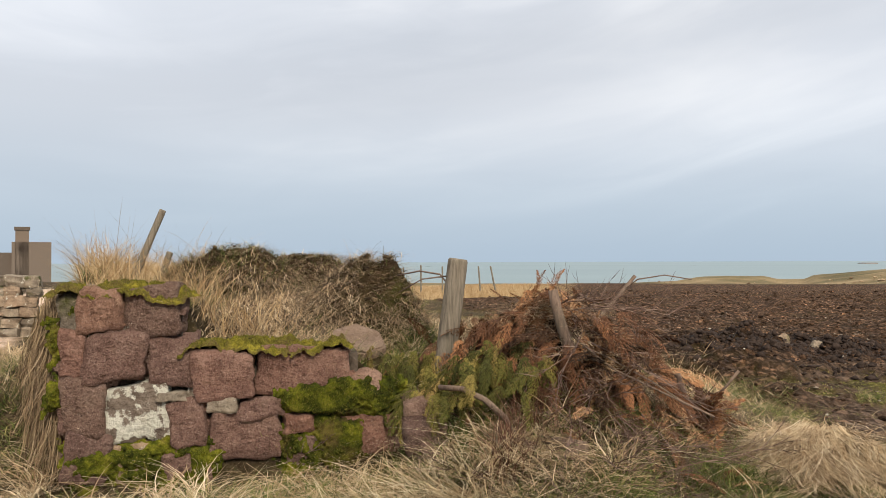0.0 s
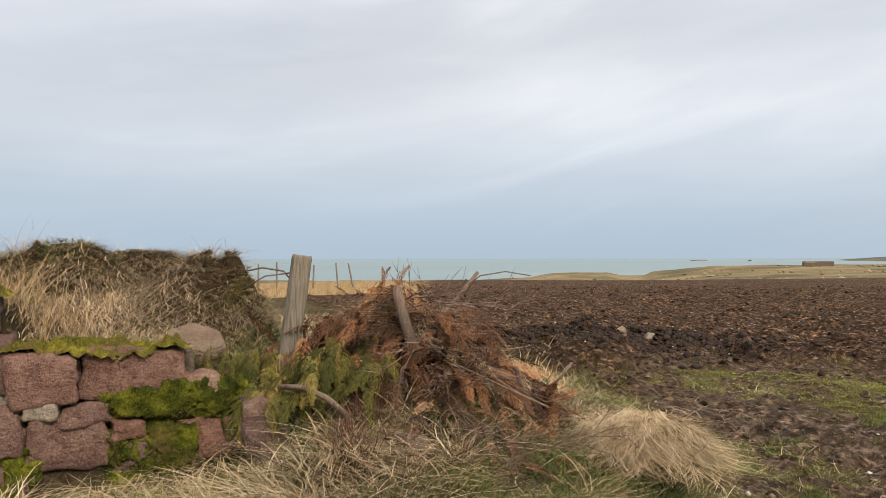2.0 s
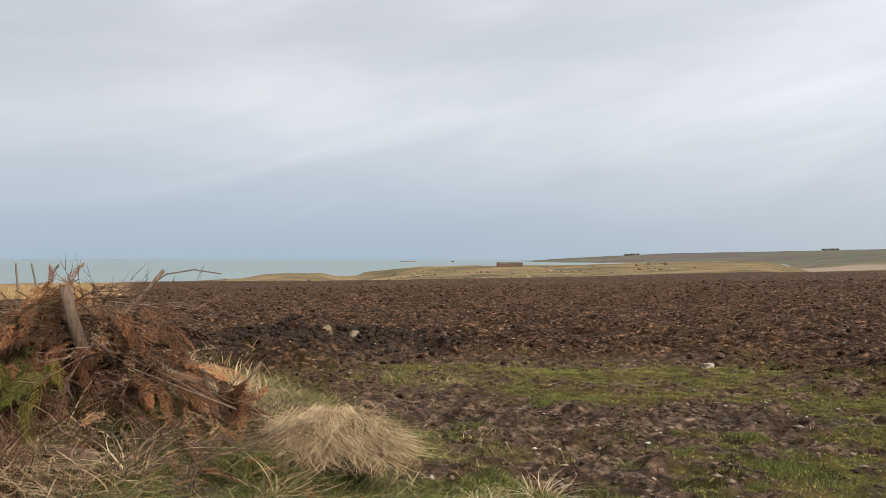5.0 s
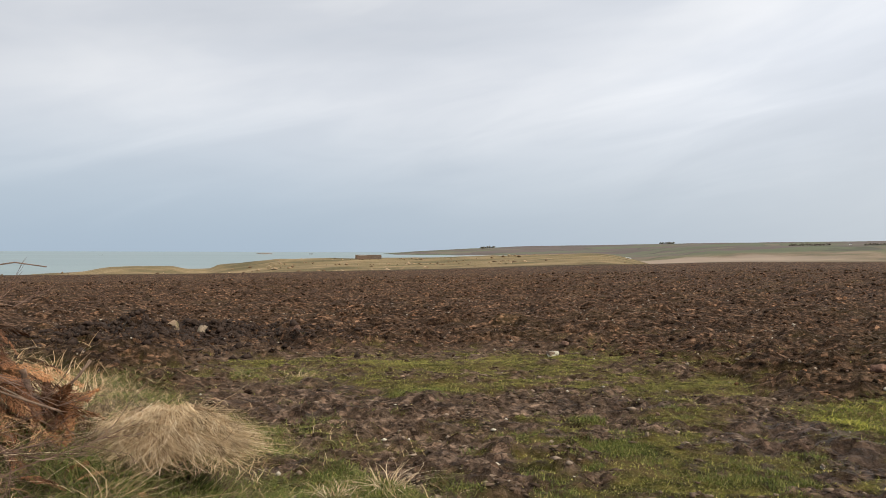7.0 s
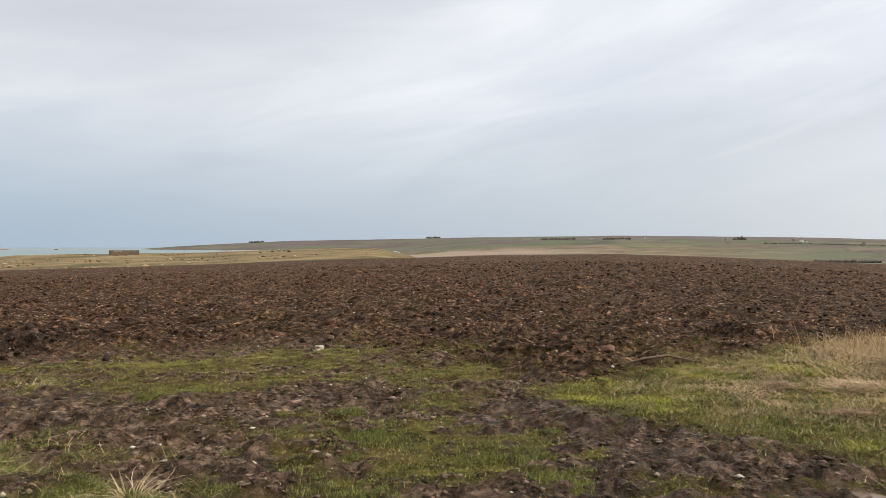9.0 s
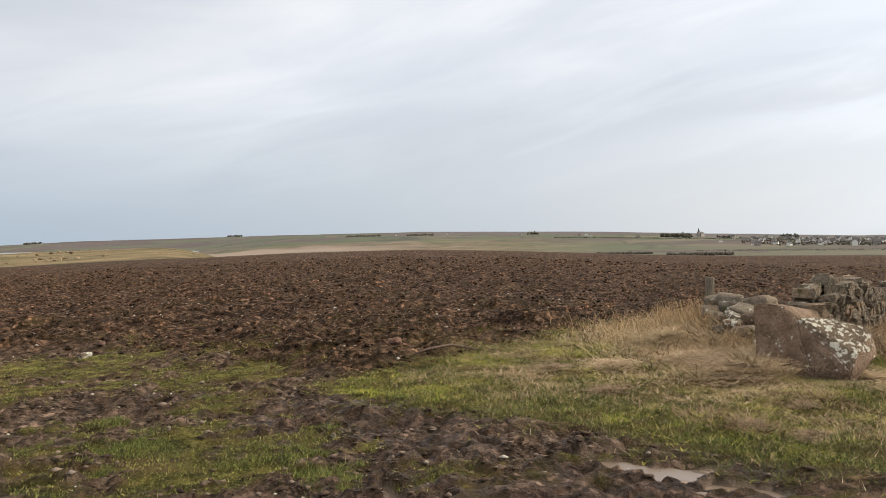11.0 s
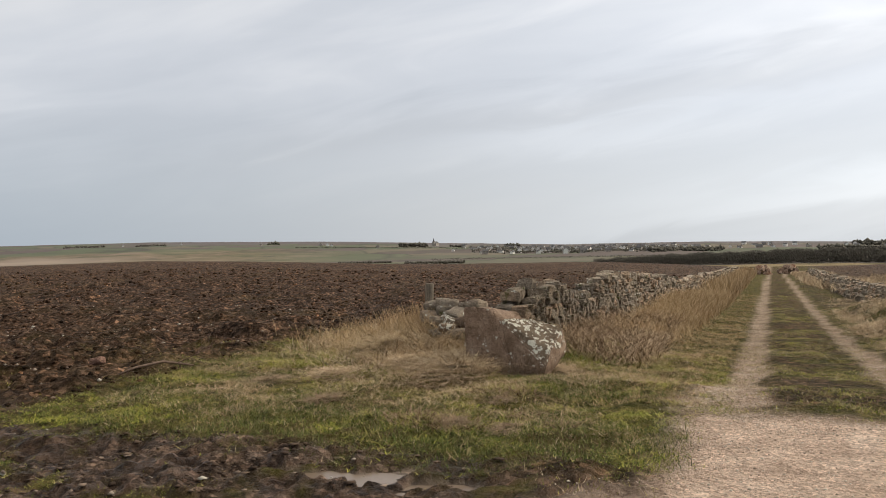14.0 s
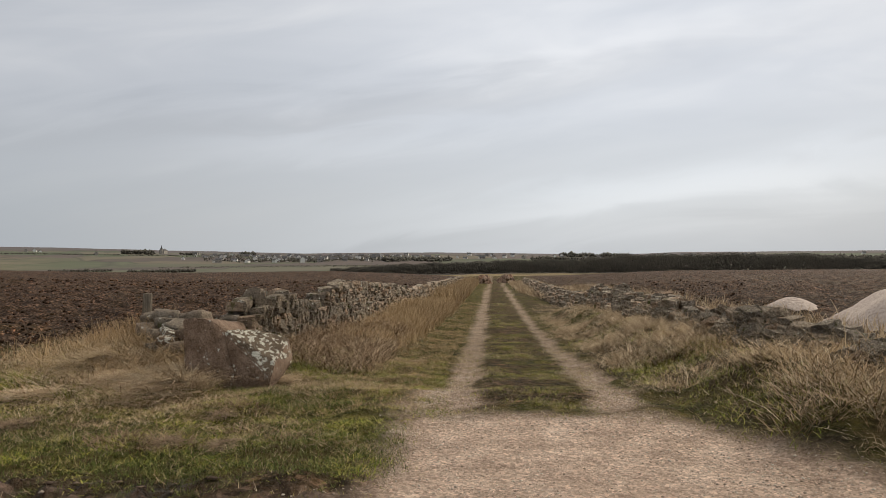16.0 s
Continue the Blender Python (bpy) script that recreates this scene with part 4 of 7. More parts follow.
def block_bm(w, deep, h, seed):
    """A roughly squared wall stone: skewed corners, worn arrises, chipped faces."""
    rs = random.Random(int(seed * 1000))
    bm = bmesh.new()
    bmesh.ops.create_cube(bm, size=2.0)
    bmesh.ops.subdivide_edges(bm, edges=bm.edges[:], cuts=9, use_grid_fill=True)
    corner = {(i, j, k): Vector((rs.uniform(-1, 1) * 0.2, rs.uniform(-1, 1) * 0.12, rs.uniform(-1, 1) * 0.2)) for i in (0, 1) for j in (0, 1) for k in (0, 1)}
    for v in bm.verts:
        p = v.co.copy()
        # superellipsoid rounding of edges and corners
        q = (abs(p.x) ** 13 + abs(p.y) ** 13 + abs(p.z) ** 13) ** (1 / 13)
        p = p / max(q, 1e-6) * max(abs(p.x), abs(p.y), abs(p.z))
        f = [(c + 1) / 2 for c in v.co]
        skew = Vector((0, 0, 0))
        for (i, j, k), o in corner.items():
            skew += o * (f[0] if i else 1 - f[0]) * (f[1] if j else 1 - f[1]) * (f[2] if k else 1 - f[2])
        p = p + skew
        p = Vector((p.x * w / 2, p.y * deep / 2, p.z * h / 2))
        d = p.normalized()
        s0 = Vector((seed, seed * 0.7, seed * 1.3))
        p += d * (0.026 * noise.noise(p * 6 + s0) + 0.020 * noise.noise(p * 15 + s0) + 0.013 * noise.noise(p * 34 + s0))
        v.co = p
    for fc in bm.faces:
        fc.smooth = True
    return bm


def hull_bm(points, seed, cuts=3, rough=0.02):
    """A split boulder with flat faces between the given corners."""
    bm = bmesh.new()
    for p in points:
        bm.verts.new(p)
    out = bmesh.ops.convex_hull(bm, input=bm.verts[:])
    bmesh.ops.delete(bm, geom=[g for g in out["geom_interior"] if isinstance(g, bmesh.types.BMVert)], context="VERTS")
    bmesh.ops.bevel(bm, geom=bm.edges[:], offset=0.012, segments=2, affect="EDGES", clamp_overlap=True)
    bmesh.ops.triangulate(bm, faces=bm.faces[:])
    for i in range(cuts):
        bmesh.ops.subdivide_edges(bm, edges=[e for e in bm.edges if e.calc_length() > 0.05], cuts=1)
        bmesh.ops.triangulate(bm, faces=bm.faces[:])
    bm.normal_update()
    for v in bm.verts:
        n = noise.noise(v.co * 4.5 + Vector((seed, 0, 0))) + 0.5 * noise.noise(v.co * 13 + Vector((0, seed, 0)))
        v.co += v.normal * n * rough
    return bm


def basis(origin, x, y):
    """A pose with its x and y axes along the given ways."""
    x, y = Vector(x).normalized(), Vector(y)
    z = x.cross(y).normalized()
    y = z.cross(x)
    m = Matrix((x, y, z)).transposed().to_4x4()
    m.translation = origin
    return m


def ground_z(x, y):
    return float(height(np.array([x]), np.array([y]))[0])


def heights(x, y):
    return height(np.asarray(x, float), np.asarray(y, float))


ICO_V = np.array([(0, 0, 1)] + [(0.894 * math.cos(i * 1.2566), 0.894 * math.sin(i * 1.2566), 0.447) for i in range(5)]
                 + [(0.894 * math.cos(i * 1.2566 + 0.628), 0.894 * math.sin(i * 1.2566 + 0.628), -0.447) for i in range(5)] + [(0, 0, -1)])
ICO_F = np.array([(0, 1 + i, 1 + (i + 1) % 5) for i in range(5)] + [(1 + i, 6 + i, 1 + (i + 1) % 5) for i in range(5)]
                 + [(1 + (i + 1) % 5, 6 + i, 6 + (i + 1) % 5) for i in range(5)] + [(11, 6 + (i + 1) % 5, 6 + i) for i in range(5)])
OCT_V = np.array([(1, 0, 0), (0, 1, 0), (-1, 0, 0), (0, -1, 0), (0, 0, 1), (0, 0, -1)], float)
OCT_F = np.array([(0, 1, 4), (1, 2, 4), (2, 3, 4), (3, 0, 4), (1, 0, 5), (2, 1, 5), (3, 2, 5), (0, 3, 5)])


def lumps(name, x, y, z, size, mat, label, category, flat=0.7, jitter=0.35, template="ico", parent=None):
    """Many small uneven lumps in one mesh."""
    tv, tf = (ICO_V, ICO_F) if template == "ico" else (OCT_V, OCT_F)
    n = len(x)
    v = tv[None] * (1 + jitter * (rng.random((n, len(tv), 1)) - 0.5) * 2) + jitter * 0.4 * (rng.random((n, len(tv), 3)) - 0.5)
    stretch = 0.75 + 0.55 * rng.random((n, 1, 3))
    stretch[:, :, 2] *= flat
    v = v * stretch * np.asarray(size).reshape(-1, 1, 1)
    t = rng.random(n) * 6.283
    c, s = np.cos(t)[:, None], np.sin(t)[:, None]
    vx, vy = v[:, :, 0] * c - v[:, :, 1] * s, v[:, :, 0] * s + v[:, :, 1] * c
    v = np.stack([vx + np.asarray(x)[:, None], vy + np.asarray(y)[:, None], v[:, :, 2] + np.asarray(z)[:, None]], -1)
    f = tf[None] + (np.arange(n) * len(tv))[:, None, None]
    return tagged(mesh_object(name, v.reshape(-1, 3), f.reshape(-1, 3), mat, parent), label, category, kind="stuff")


# ---------------------------------------------------------------- the broken sandstone wall end by the gateway
def build_stub_wall():
    wall = thing("stone_wall", "broken end of red sandstone wall, mossy and lichened, overgrown with dead grass", "stone wall")
    d, n = Vector((*FACE_D, 0)), Vector((*FACE_N, 0))
    a0 = Vector((*FACE_A, 0))
    # along the face from, to, height from, to, and the kind of stone
    stones = [(0.05, 0.27, 1.06, 1.28, "p"), (0.275, 0.57, 1.04, 1.29, "p"), (0.08, 0.39, 0.81, 1.06, "r"), (0.405, 0.63, 0.74, 1.03, "r"), (-0.04, 0.08, 0.84, 1.06, "r"),
              (-0.01, 0.20, 0.55, 0.83, "p"), (0.21, 0.505, 0.50, 0.78, "l"), (0.51, 0.69, 0.46, 0.71, "r"), (0.635, 0.95, 0.70, 0.96, "r"), (0.965, 1.49, 0.67, 0.96, "r"),
              (0.69, 0.85, 0.63, 0.71, "g"), (0.86, 1.09, 0.585, 0.685, "r"), (0.71, 1.09, 0.36, 0.625, "r"), (1.10, 1.27, 0.50, 0.60, "r"), (1.37, 1.73, 0.38, 0.60, "r"),
              (1.26, 1.37, 0.37, 0.5, "l"), (0.0, 0.22, 0.30, 0.55, "r"), (0.24, 0.46, 0.26, 0.49, "g"), (0.48, 0.70, 0.24, 0.45, "r"), (1.10, 1.25, 0.32, 0.49, "r"),
              (1.28, 1.48, 0.60, 0.68, "g"), (0.42, 0.60, 0.69, 0.745, "g"), (1.42, 1.62, 0.60, 0.80, "p")]
    kinds = {"r": M_RED, "p": M_PINK, "l": M_LICHEN, "g": M_GREY}
    for i, (u0, u1, z0, z1, kind) in enumerate(stones):
        w, h, deep = u1 - u0 + 0.004, z1 - z0 + 0.004, 0.26
        bm = block_bm(w, deep, h, 3 + i * 1.37)
        mid = a0 + d * (u0 + u1) / 2 - n * (deep / 2 - 0.045 + 0.02 * math.sin(i * 2.3)) + Vector((0, 0, (z0 + z1) / 2))
        part("sandstone_block", bm, kinds[kind], wall, "pale lichen over most of its face" if kind == "l" else "", basis(mid, d, -n) @ pose(0, 0, 0, 0, 2.5 * math.sin(i * 5.1), 2 * math.sin(i * 3.3)))
    # packing stones wedged in the joints
    for i in range(30):
        u0, u1, z0, z1, kind = stones[i % len(stones)]
        u, z = (u0, u1)[i % 2] + random.uniform(-0.03, 0.03), z0 + (z1 - z0) * random.random() if i % 3 else z0
        s = random.uniform(0.03, 0.075)
        mid = a0 + d * u - n * 0.04 + Vector((0, 0, z))
        part("packing_stone", rock_bm(s * 1.5, 0.08, s, i * 1.9, 2, 0.12, 0.7), (M_GREY, M_RED, M_PINK)[i % 3], wall, "", basis(mid, d, -n) @ pose(0, 0, 0, 0, random.uniform(-30, 30), 0))
    # side of the wall along the lane, going back from the corner
    s_dir = Vector((-FACE_N[0] - 0.23 * FACE_D[0], -FACE_N[1] - 0.23 * FACE_D[1], 0)).normalized()
    s_out = Vector((s_dir.y * -1, s_dir.x, 0))
    k = 40
    for row, (z0, z1) in enumerate([(0.30, 0.56), (0.56, 0.82), (0.82, 1.05), (1.05, 1.26)]):
        t = 0.05 - 0.06 * (row % 2)
        while t < 5.5:
            w = 0.2 + 0.2 * random.random()
            bm = block_bm(w * 1.04, 0.24, (z1 - z0) * 1.04, k * 0.77) if t < 1.6 else rock_bm(w * 1.04, 0.24, (z1 - z0) * 1.04, k * 0.77, 2, 0.07, 0.8)
            mid = a0 + s_dir * (t + w / 2) - s_out * 0.085 + Vector((0, 0, (z0 + z1) / 2))
            part("sandstone_block", bm, M_RED if k % 3 else M_GREY, wall, "", basis(mid, s_dir, -s_out))
            t, k = t + w + 0.01, k + 1
    # earth and small packing behind the joints
    bm = bmesh.new()
    for (u0, u1, z0, z1) in ((0.02, 0.56, 0.15, 1.20), (0.6, 1.5, 0.15, 0.91), (1.48, 1.8, 0.1, 0.58)):
        res = bmesh.ops.create_cube(bm, size=1.0)
        for v in res["verts"]:
            p = a0 + d * (u0 if v.co.x < 0 else u1) - n * (0.075 if v.co.y < 0 else 0.35) + Vector((0, 0, z0 if v.co.z < 0 else z1))
            v.co = p
    bmesh.ops.subdivide_edges(bm, edges=bm.edges[:], cuts=14, use_grid_fill=True)
    for v in bm.verts:
        v.co += n * 0.025 * noise.noise(v.co * 14)
    part("earth_core", bm, M_JOINT, wall, "dark earth packed between the stones")
    outline = ((-0.19, -0.10), (-0.17, 0.10), (-0.02, 0.17), (0.15, 0.12), (0.20, -0.06), (0.06, -0.15))
    bm = hull_bm([(px, py, z) for px, py in outline for z in (-0.04, 0.04)], 9.0, 3, 0.012)
    part("capstone", bm, M_CAP, wall, "pale loose flat stone on the turf", pose(-2.02, 3.98, 0.925, 34, 6, 28) @ Matrix.Scale(0.88, 4))
    for x, y, z, s, kd in ((-1.42, 3.62, 0.50, 0.22, M_RED), (-1.28, 3.5, 0.42, 0.16, M_RED), (-1.5, 3.72, 0.62, 0.18, M_PINK), (-1.15, 3.66, 0.46, 0.15, M_GREY)):
        part("fallen_stone", rock_bm(s * 1.3, s, s * 0.75, x * 7 + y, 4, 0.09, 0.75), kd, wall, "", pose(x, y, z, 8, 12, 40 * x))
    return wall


build_stub_wall()


# ---------------------------------------------------------------- split boulders at the far side of the gateway
def build_boulders():
    f, r = Vector((0.97, 0.24, 0)), Vector((0.24, -0.97, 0))
    base = Vector((9.0, 1.58, 0.10))
    a_pts = [(-0.535, 0.1, 0.62), (-0.42, 0.03, 0.63), (-0.27, -0.02, 0.605), (-0.105, 0.0, 0.47), (-0.52, 0.03, 0.05), (-0.05, -0.14, 0.02), (-0.45, 0.6, 0.55), (0.06, 0.5, 0.52), (0.12, 0.5, 0.4),
             (-0.45, 0.6, -0.15), (0.1, 0.6, -0.15), (-0.5, 0.06, -0.15), (0.0, -0.15, -0.15)]
    b_pts = [(-0.13, -0.03, 0.455), (-0.02, 0.06, 0.455), (0.157, 0.25, 0.43), (0.54, 0.2, 0.325), (0.37, -0.26, 0.134), (0.32, -0.36, -0.01), (0.58, 0.12, 0.10), (-0.05, -0.12, 0.2),
             (0.1, 0.5, 0.33), (0.5, 0.5, 0.22), (0.42, 0.4, -0.15), (0.0, 0.4, -0.15), (0.47, 0.1, -0.06), (0.29, -0.3, -0.15), (-0.05, -0.12, -0.15)]
    one = thing("boulder", "large split brown boulder, sloping face spotted with white lichen", "boulder")
    part("rock", hull_bm([(px, py, z * 0.92) for px, py, z in a_pts], 3.0, 4, 0.014), M_BOULDER, one, "", basis(base, r, f))
    rock = part("rock", hull_bm(b_pts, 7.0, 4, 0.012), M_BOULDER, one, "wedge with a white-spotted face", basis(base, r, f))
    rock.data.materials.append(M_SPOT)
    for p in rock.data.polygons:
        if p.normal.z > 0.35:
            p.material_index = 1


build_boulders()


# ---------------------------------------------------------------- dry stone walls
PIECES = []
for i in range(14):
    me = bpy.data.meshes.new("field_stone")
    bm = rock_bm(1, 1, 1, 200 + i * 2.9, 1, 0.17, 0.64)
    bm.to_mesh(me)
    bm.free()
    me.materials.append(M_GREY)
    PIECES.append(me)


def lay(parent, x, y, z, sx, sy, sz, rx=0.0, ry=0.0, rz=0.0, name="stone"):
    m = pose(x, y, z, rx, ry, rz) @ Matrix.Diagonal((sx * 1.08, sy * 1.05, sz * 1.1, 1))
    return part(name, PIECES[random.randrange(14)], None, parent, "", m)


def merge_stones(name, label, places, parent):
    """Stones too far off to tell apart, in one mesh."""
    vs, fs, n0 = [], [], 0
    for k, (x, y, z, sx, sy, sz, rz) in enumerate(places):
        me = PIECES[k % 14]
        m = pose(x, y, z, 6 * math.sin(k), 7 * math.cos(k * 1.7), rz) @ Matrix.Diagonal((sx, sy, sz, 1))
        vs += [m @ v.co for v in me.vertices]
        fs += [[n0 + i for i in p.vertices] for p in me.polygons]
        n0 += len(me.vertices)
    me = bpy.data.meshes.new(name)
    me.from_pydata(vs, [], fs)
    me.materials.append(M_GREY)
    return tagged(part(name, me, None, parent, label), kind="stuff")


N_TOP = [(10.4, 0.10), (10.9, 0.45), (11.3, 0.62), (11.9, 0.74), (12.9, 0.67), (13.9, 0.52), (14.4, 0.36), (15.1, 0.34), (15.8, 0.57), (17.0, 0.65), (19.5, 0.54), (23.4, 0.34), (30, 0.0), (53, -0.55), (80, -1.1)]


def n_line(x):
    return 2.15 + TRACK * (x - 12)


def s_line(x):
    return -4.3 + TRACK * (x - 8)


def build_north_wall():
    wall = thing("dry_stone_wall", "tumbledown dry stone wall of lichened brown field stones beside the track", "stone wall", group="dry stone walls")
    far, count = [], 0
    xs = np.arange(10, 80, 0.5)
    feet = heights(xs, n_line(xs) - 0.4) - 0.06
    z0 = 0.0
    for row in range(19):
        h = 0.065 + 0.06 * random.random()
        x = 10.5 + 0.2 * random.random()
        while x < 78:
            w = random.uniform(0.11, 0.25) if x < 14 else random.uniform(0.16, 0.34) if x < 18 else random.uniform(0.3, 0.6)
            w = w * (1.0 if x < 30 else 1.7)
            mid = x + w / 2
            z = float(np.interp(mid, xs, feet)) + z0
            top = float(np.interp(mid, *zip(*N_TOP)))
            if z + h * 0.7 < top + random.uniform(-0.06, 0.05):
                for side in (-1, 1) if x < 15 else (-1,):
                    y = n_line(mid) + (-0.27 + 0.06 * z0 if side < 0 else 0.02) + random.uniform(-0.035, 0.035)
                    hh = h * random.uniform(0.95, 1.3)
                    if side < 0 and count < 295 and x < 17:
                        lay(wall, mid, y, z + h / 2 + random.uniform(-0.02, 0.02), w * random.uniform(0.96, 1.12), 0.20, hh * 1.06, random.uniform(-10, 10), random.uniform(-9, 9), random.uniform(-9, 9))
                        count += 1
                    else:
                        far.append((mid, y, z + h / 2, w * 1.03, 0.22, hh, random.uniform(-10, 4)))
            x += w
        z0 += h
    for k in range(60):
        x = random.uniform(11.2, 30)
        top = float(np.interp(x, *zip(*N_TOP)))
        far.append((x, n_line(x) + random.uniform(-0.24, -0.02), top + 0.03, random.uniform(0.14, 0.26) * (1 + 0.08 * (x - 11)), random.uniform(0.18, 0.28), random.uniform(0.10, 0.18), random.uniform(-30, 30)))
    merge_stones("stone_core", "farther part and heart of the wall", far, wall)


build_north_wall()


def build_rubble():
    heap = thing("rubble_heap", "heap of tumbled lichened stones at the wall end by the post", "rubble")
    spots = [(11.35, 3.2, 0.32, 0.34), (11.2, 2.95, 0.30, 0.36), (11.0, 2.75, 0.28, 0.30), (10.7, 2.5, 0.30, 0.34), (11.1, 3.05, 0.52, 0.30), (10.9, 2.6, 0.50, 0.28), (10.4, 2.35, 0.32, 0.26),
             (10.75, 2.95, 0.22, 0.30), (10.45, 2.7, 0.24, 0.34), (10.1, 2.55, 0.24, 0.22), (10.2, 2.8, 0.2, 0.24), (11.3, 2.6, 0.42, 0.36), (11.5, 2.75, 0.36, 0.36), (9.95, 2.3, 0.2, 0.18),
             (10.6, 2.75, 0.42, 0.24), (10.85, 2.98, 0.46, 0.22), (10.3, 2.5, 0.38, 0.22), (10.5, 2.95, 0.34, 0.2), (10.15, 2.7, 0.3, 0.2), (10.9, 3.2, 0.36, 0.24), (11.2, 3.3, 0.5, 0.2)]
    for k, (x, y, z, s) in enumerate(spots):
        z = max(z, ground_z(x, y) + s * 0.2)
        bm = rock_bm(s * 1.15, s, s * 0.62, 300 + k * 3.1, 3, 0.10, 0.72)
        part("stone", bm, (M_GREY, M_BOULDER, M_GREY, M_SPOT, M_GREY)[k % 5], heap, "", pose(x, y, z, 10 * math.sin(k), 14 * math.cos(k * 2), 50 * k))


build_rubble()


def build_south_wall():
    wall = thing("dry_stone_wall", "low collapsed field wall of loose stones along the grassy verge", "stone wall", group="dry stone walls")
    far, x, count = [], 7.0, 0
    while x < 78:
        big = 1.0 if x < 28 else 1.5
        foot = ground_z(x, s_line(x))
        crest = 0.22 + 0.08 * math.sin(x * 1.3) + 0.07 * math.sin(x * 3.1) + 0.28 * min(1.0, max(0.0, (x - 10) / 14))
        for lvl, (dz, spread, k) in enumerate(((0.03, 0.26, 4), (0.12, 0.24, 4), (0.21, 0.2, 3), (0.30, 0.18, 3), (0.38, 0.16, 2), (0.47, 0.1, 2), (0.55, 0.08, 1))):
            if dz > crest:
                continue
            for j in range(k):
                s = random.uniform(0.10, 0.23) * big
                p = (x + random.uniform(-0.12, 0.12), s_line(x) + (j - (k - 1) / 2) * spread + random.uniform(-0.08, 0.08), foot + dz + random.uniform(-0.03, 0.05))
                size = (s * random.uniform(1.0, 1.5), s * random.uniform(0.8, 1.1), s * random.uniform(0.55, 0.8))
                if count < 290 and x < 21 and j > 0 or (count < 290 and lvl == 3):
                    lay(wall, *p, *size, random.uniform(-25, 25), random.uniform(-25, 25), random.uniform(0, 180))
                    count += 1
                else:
                    far.append((*p, *size, random.uniform(0, 180)))
        x += 0.19 * big
    merge_stones("stone_core", "farther part and heart of the wall", far, wall)


build_south_wall()


def build_lane_wall():
    """The wall on the far side of the western lane."""
    wall = thing("dry_stone_wall", "grey dry stone wall along the far side of the lane", "stone wall", group="dry stone walls")
    far = []
    p0, p1 = Vector((-17.0, 7.2, 0)), Vector((-13.0, 10.95, 0))
    way = (p1 - p0).normalized()
    for t in np.arange(0, (p1 - p0).length, 0.3):
        p = p0 + way * float(t)
        foot = ground_z(p.x, p.y)
        for lvl in range(6):
            far.append((p.x + random.uniform(-0.06, 0.06), p.y + random.uniform(-0.06, 0.06), foot + 0.08 + lvl * 0.2, random.uniform(0.28, 0.42), 0.42, random.uniform(0.18, 0.25), math.degrees(math.atan2(way.y, way.x)) + random.uniform(-9, 9)))
    merge_stones("stone_face", "", far, wall)


build_lane_wall()


def build_track_end():
    for k, (x, y, w) in enumerate(((84, -5.3, 1.5), (86, -8.0, 1.7))):
        heap = thing("stone_heap", "pale heap of stones overgrown with tawny grass beside the track", "stone heap", group="heaps at the end of the track")
        z = ground_z(x, y)
        for j in range(16):
            a, rr = j * 2.4, 0.12 * w * math.sqrt(j)
            s = 0.52 - 0.014 * j
            part("stone", rock_bm(s * 1.2, s, s * 0.9, 500 + k * 40 + j, 1, 0.12, 0.6), M_CAP, heap, "", pose(x + 1.3 * rr * math.cos(a), y + 1.3 * rr * math.sin(a), z + 0.62 - 0.05 * j + 0.06 * (j % 3), 9 * j, 11 * j, 40 * j))


build_track_end()


def build_gravel_heap(x, y, rx, ry, h, seed, label):
    n, rings = 64, 26
    vs, fs = [], []
    for i in range(rings + 1):
        q = i / rings
        for j in range(n):
            a = 2 * math.pi * j / n
            wob = 1 + 0.14 * noise.noise((math.cos(a) * 1.4 + seed, math.sin(a) * 1.4, 0.3))
            px, py = x + rx * q * wob * math.cos(a), y + ry * q * wob * math.sin(a)
            z = h * (1 - q ** 1.7) ** 1.15 + 0.10 * h * noise.noise((px * 1.5, py * 1.5, seed)) + 0.02 * noise.noise((px * 9, py * 9, seed))
            vs.append((px, py, z))
    z0 = ground_z(x, y) - 0.12
    vs = [(vx, vy, vz + z0) for vx, vy, vz in vs]
    for i in range(rings):
        for j in range(n):
            fs.append((i * n + j, (i + 1) * n + j, (i + 1) * n + (j + 1) % n, i * n + (j + 1) % n))
    ob = mesh_object("gravel_heap", vs, fs, M_HEAP, smooth=True)
    tagged(ob, label, "gravel heap", group="gravel heaps")


build_gravel_heap(16.7, -10.95, 2.8, 2.5, 1.32, 2.0, "large heap of pale pinkish gravel behind the low wall")
build_gravel_heap(23.6, -10.95, 1.15, 1.1, 0.46, 5.0, "small heap of cream gravel behind the low wall")

# ---------------------------------------------------------------- posts, branches and brush
def tube_bm(points, radii, sides=8, cap=True, seed=0.0, rough=0.0):
    """A limb through the given points, with a thickness at each."""
    bm = bmesh.new()
    rings = []
    pts = [Vector(p) for p in points]
    for i, p in enumerate(pts):
        way = (pts[min(i + 1, len(pts) - 1)] - pts[max(i - 1, 0)]).normalized()
        side = way.orthogonal().normalized()
        other = way.cross(side)
        ring = []
        for j in range(sides):
            a = 2 * math.pi * j / sides
            r = radii[i] * (1 + rough * noise.noise((math.cos(a) * 2 + seed, math.sin(a) * 2, i * 0.4)))
            ring.append(bm.verts.new(p + (side * math.cos(a) + other * math.sin(a)) * r))
        rings.append(ring)
    for r0, r1 in zip(rings, rings[1:]):
        for j in range(sides):
            bm.faces.new((r0[j], r0[(j + 1) % sides], r1[(j + 1) % sides], r1[j])).smooth = True
    if cap:
        bm.faces.new(rings[0][::-1])
        bm.faces.new(rings[-1])
    return bm


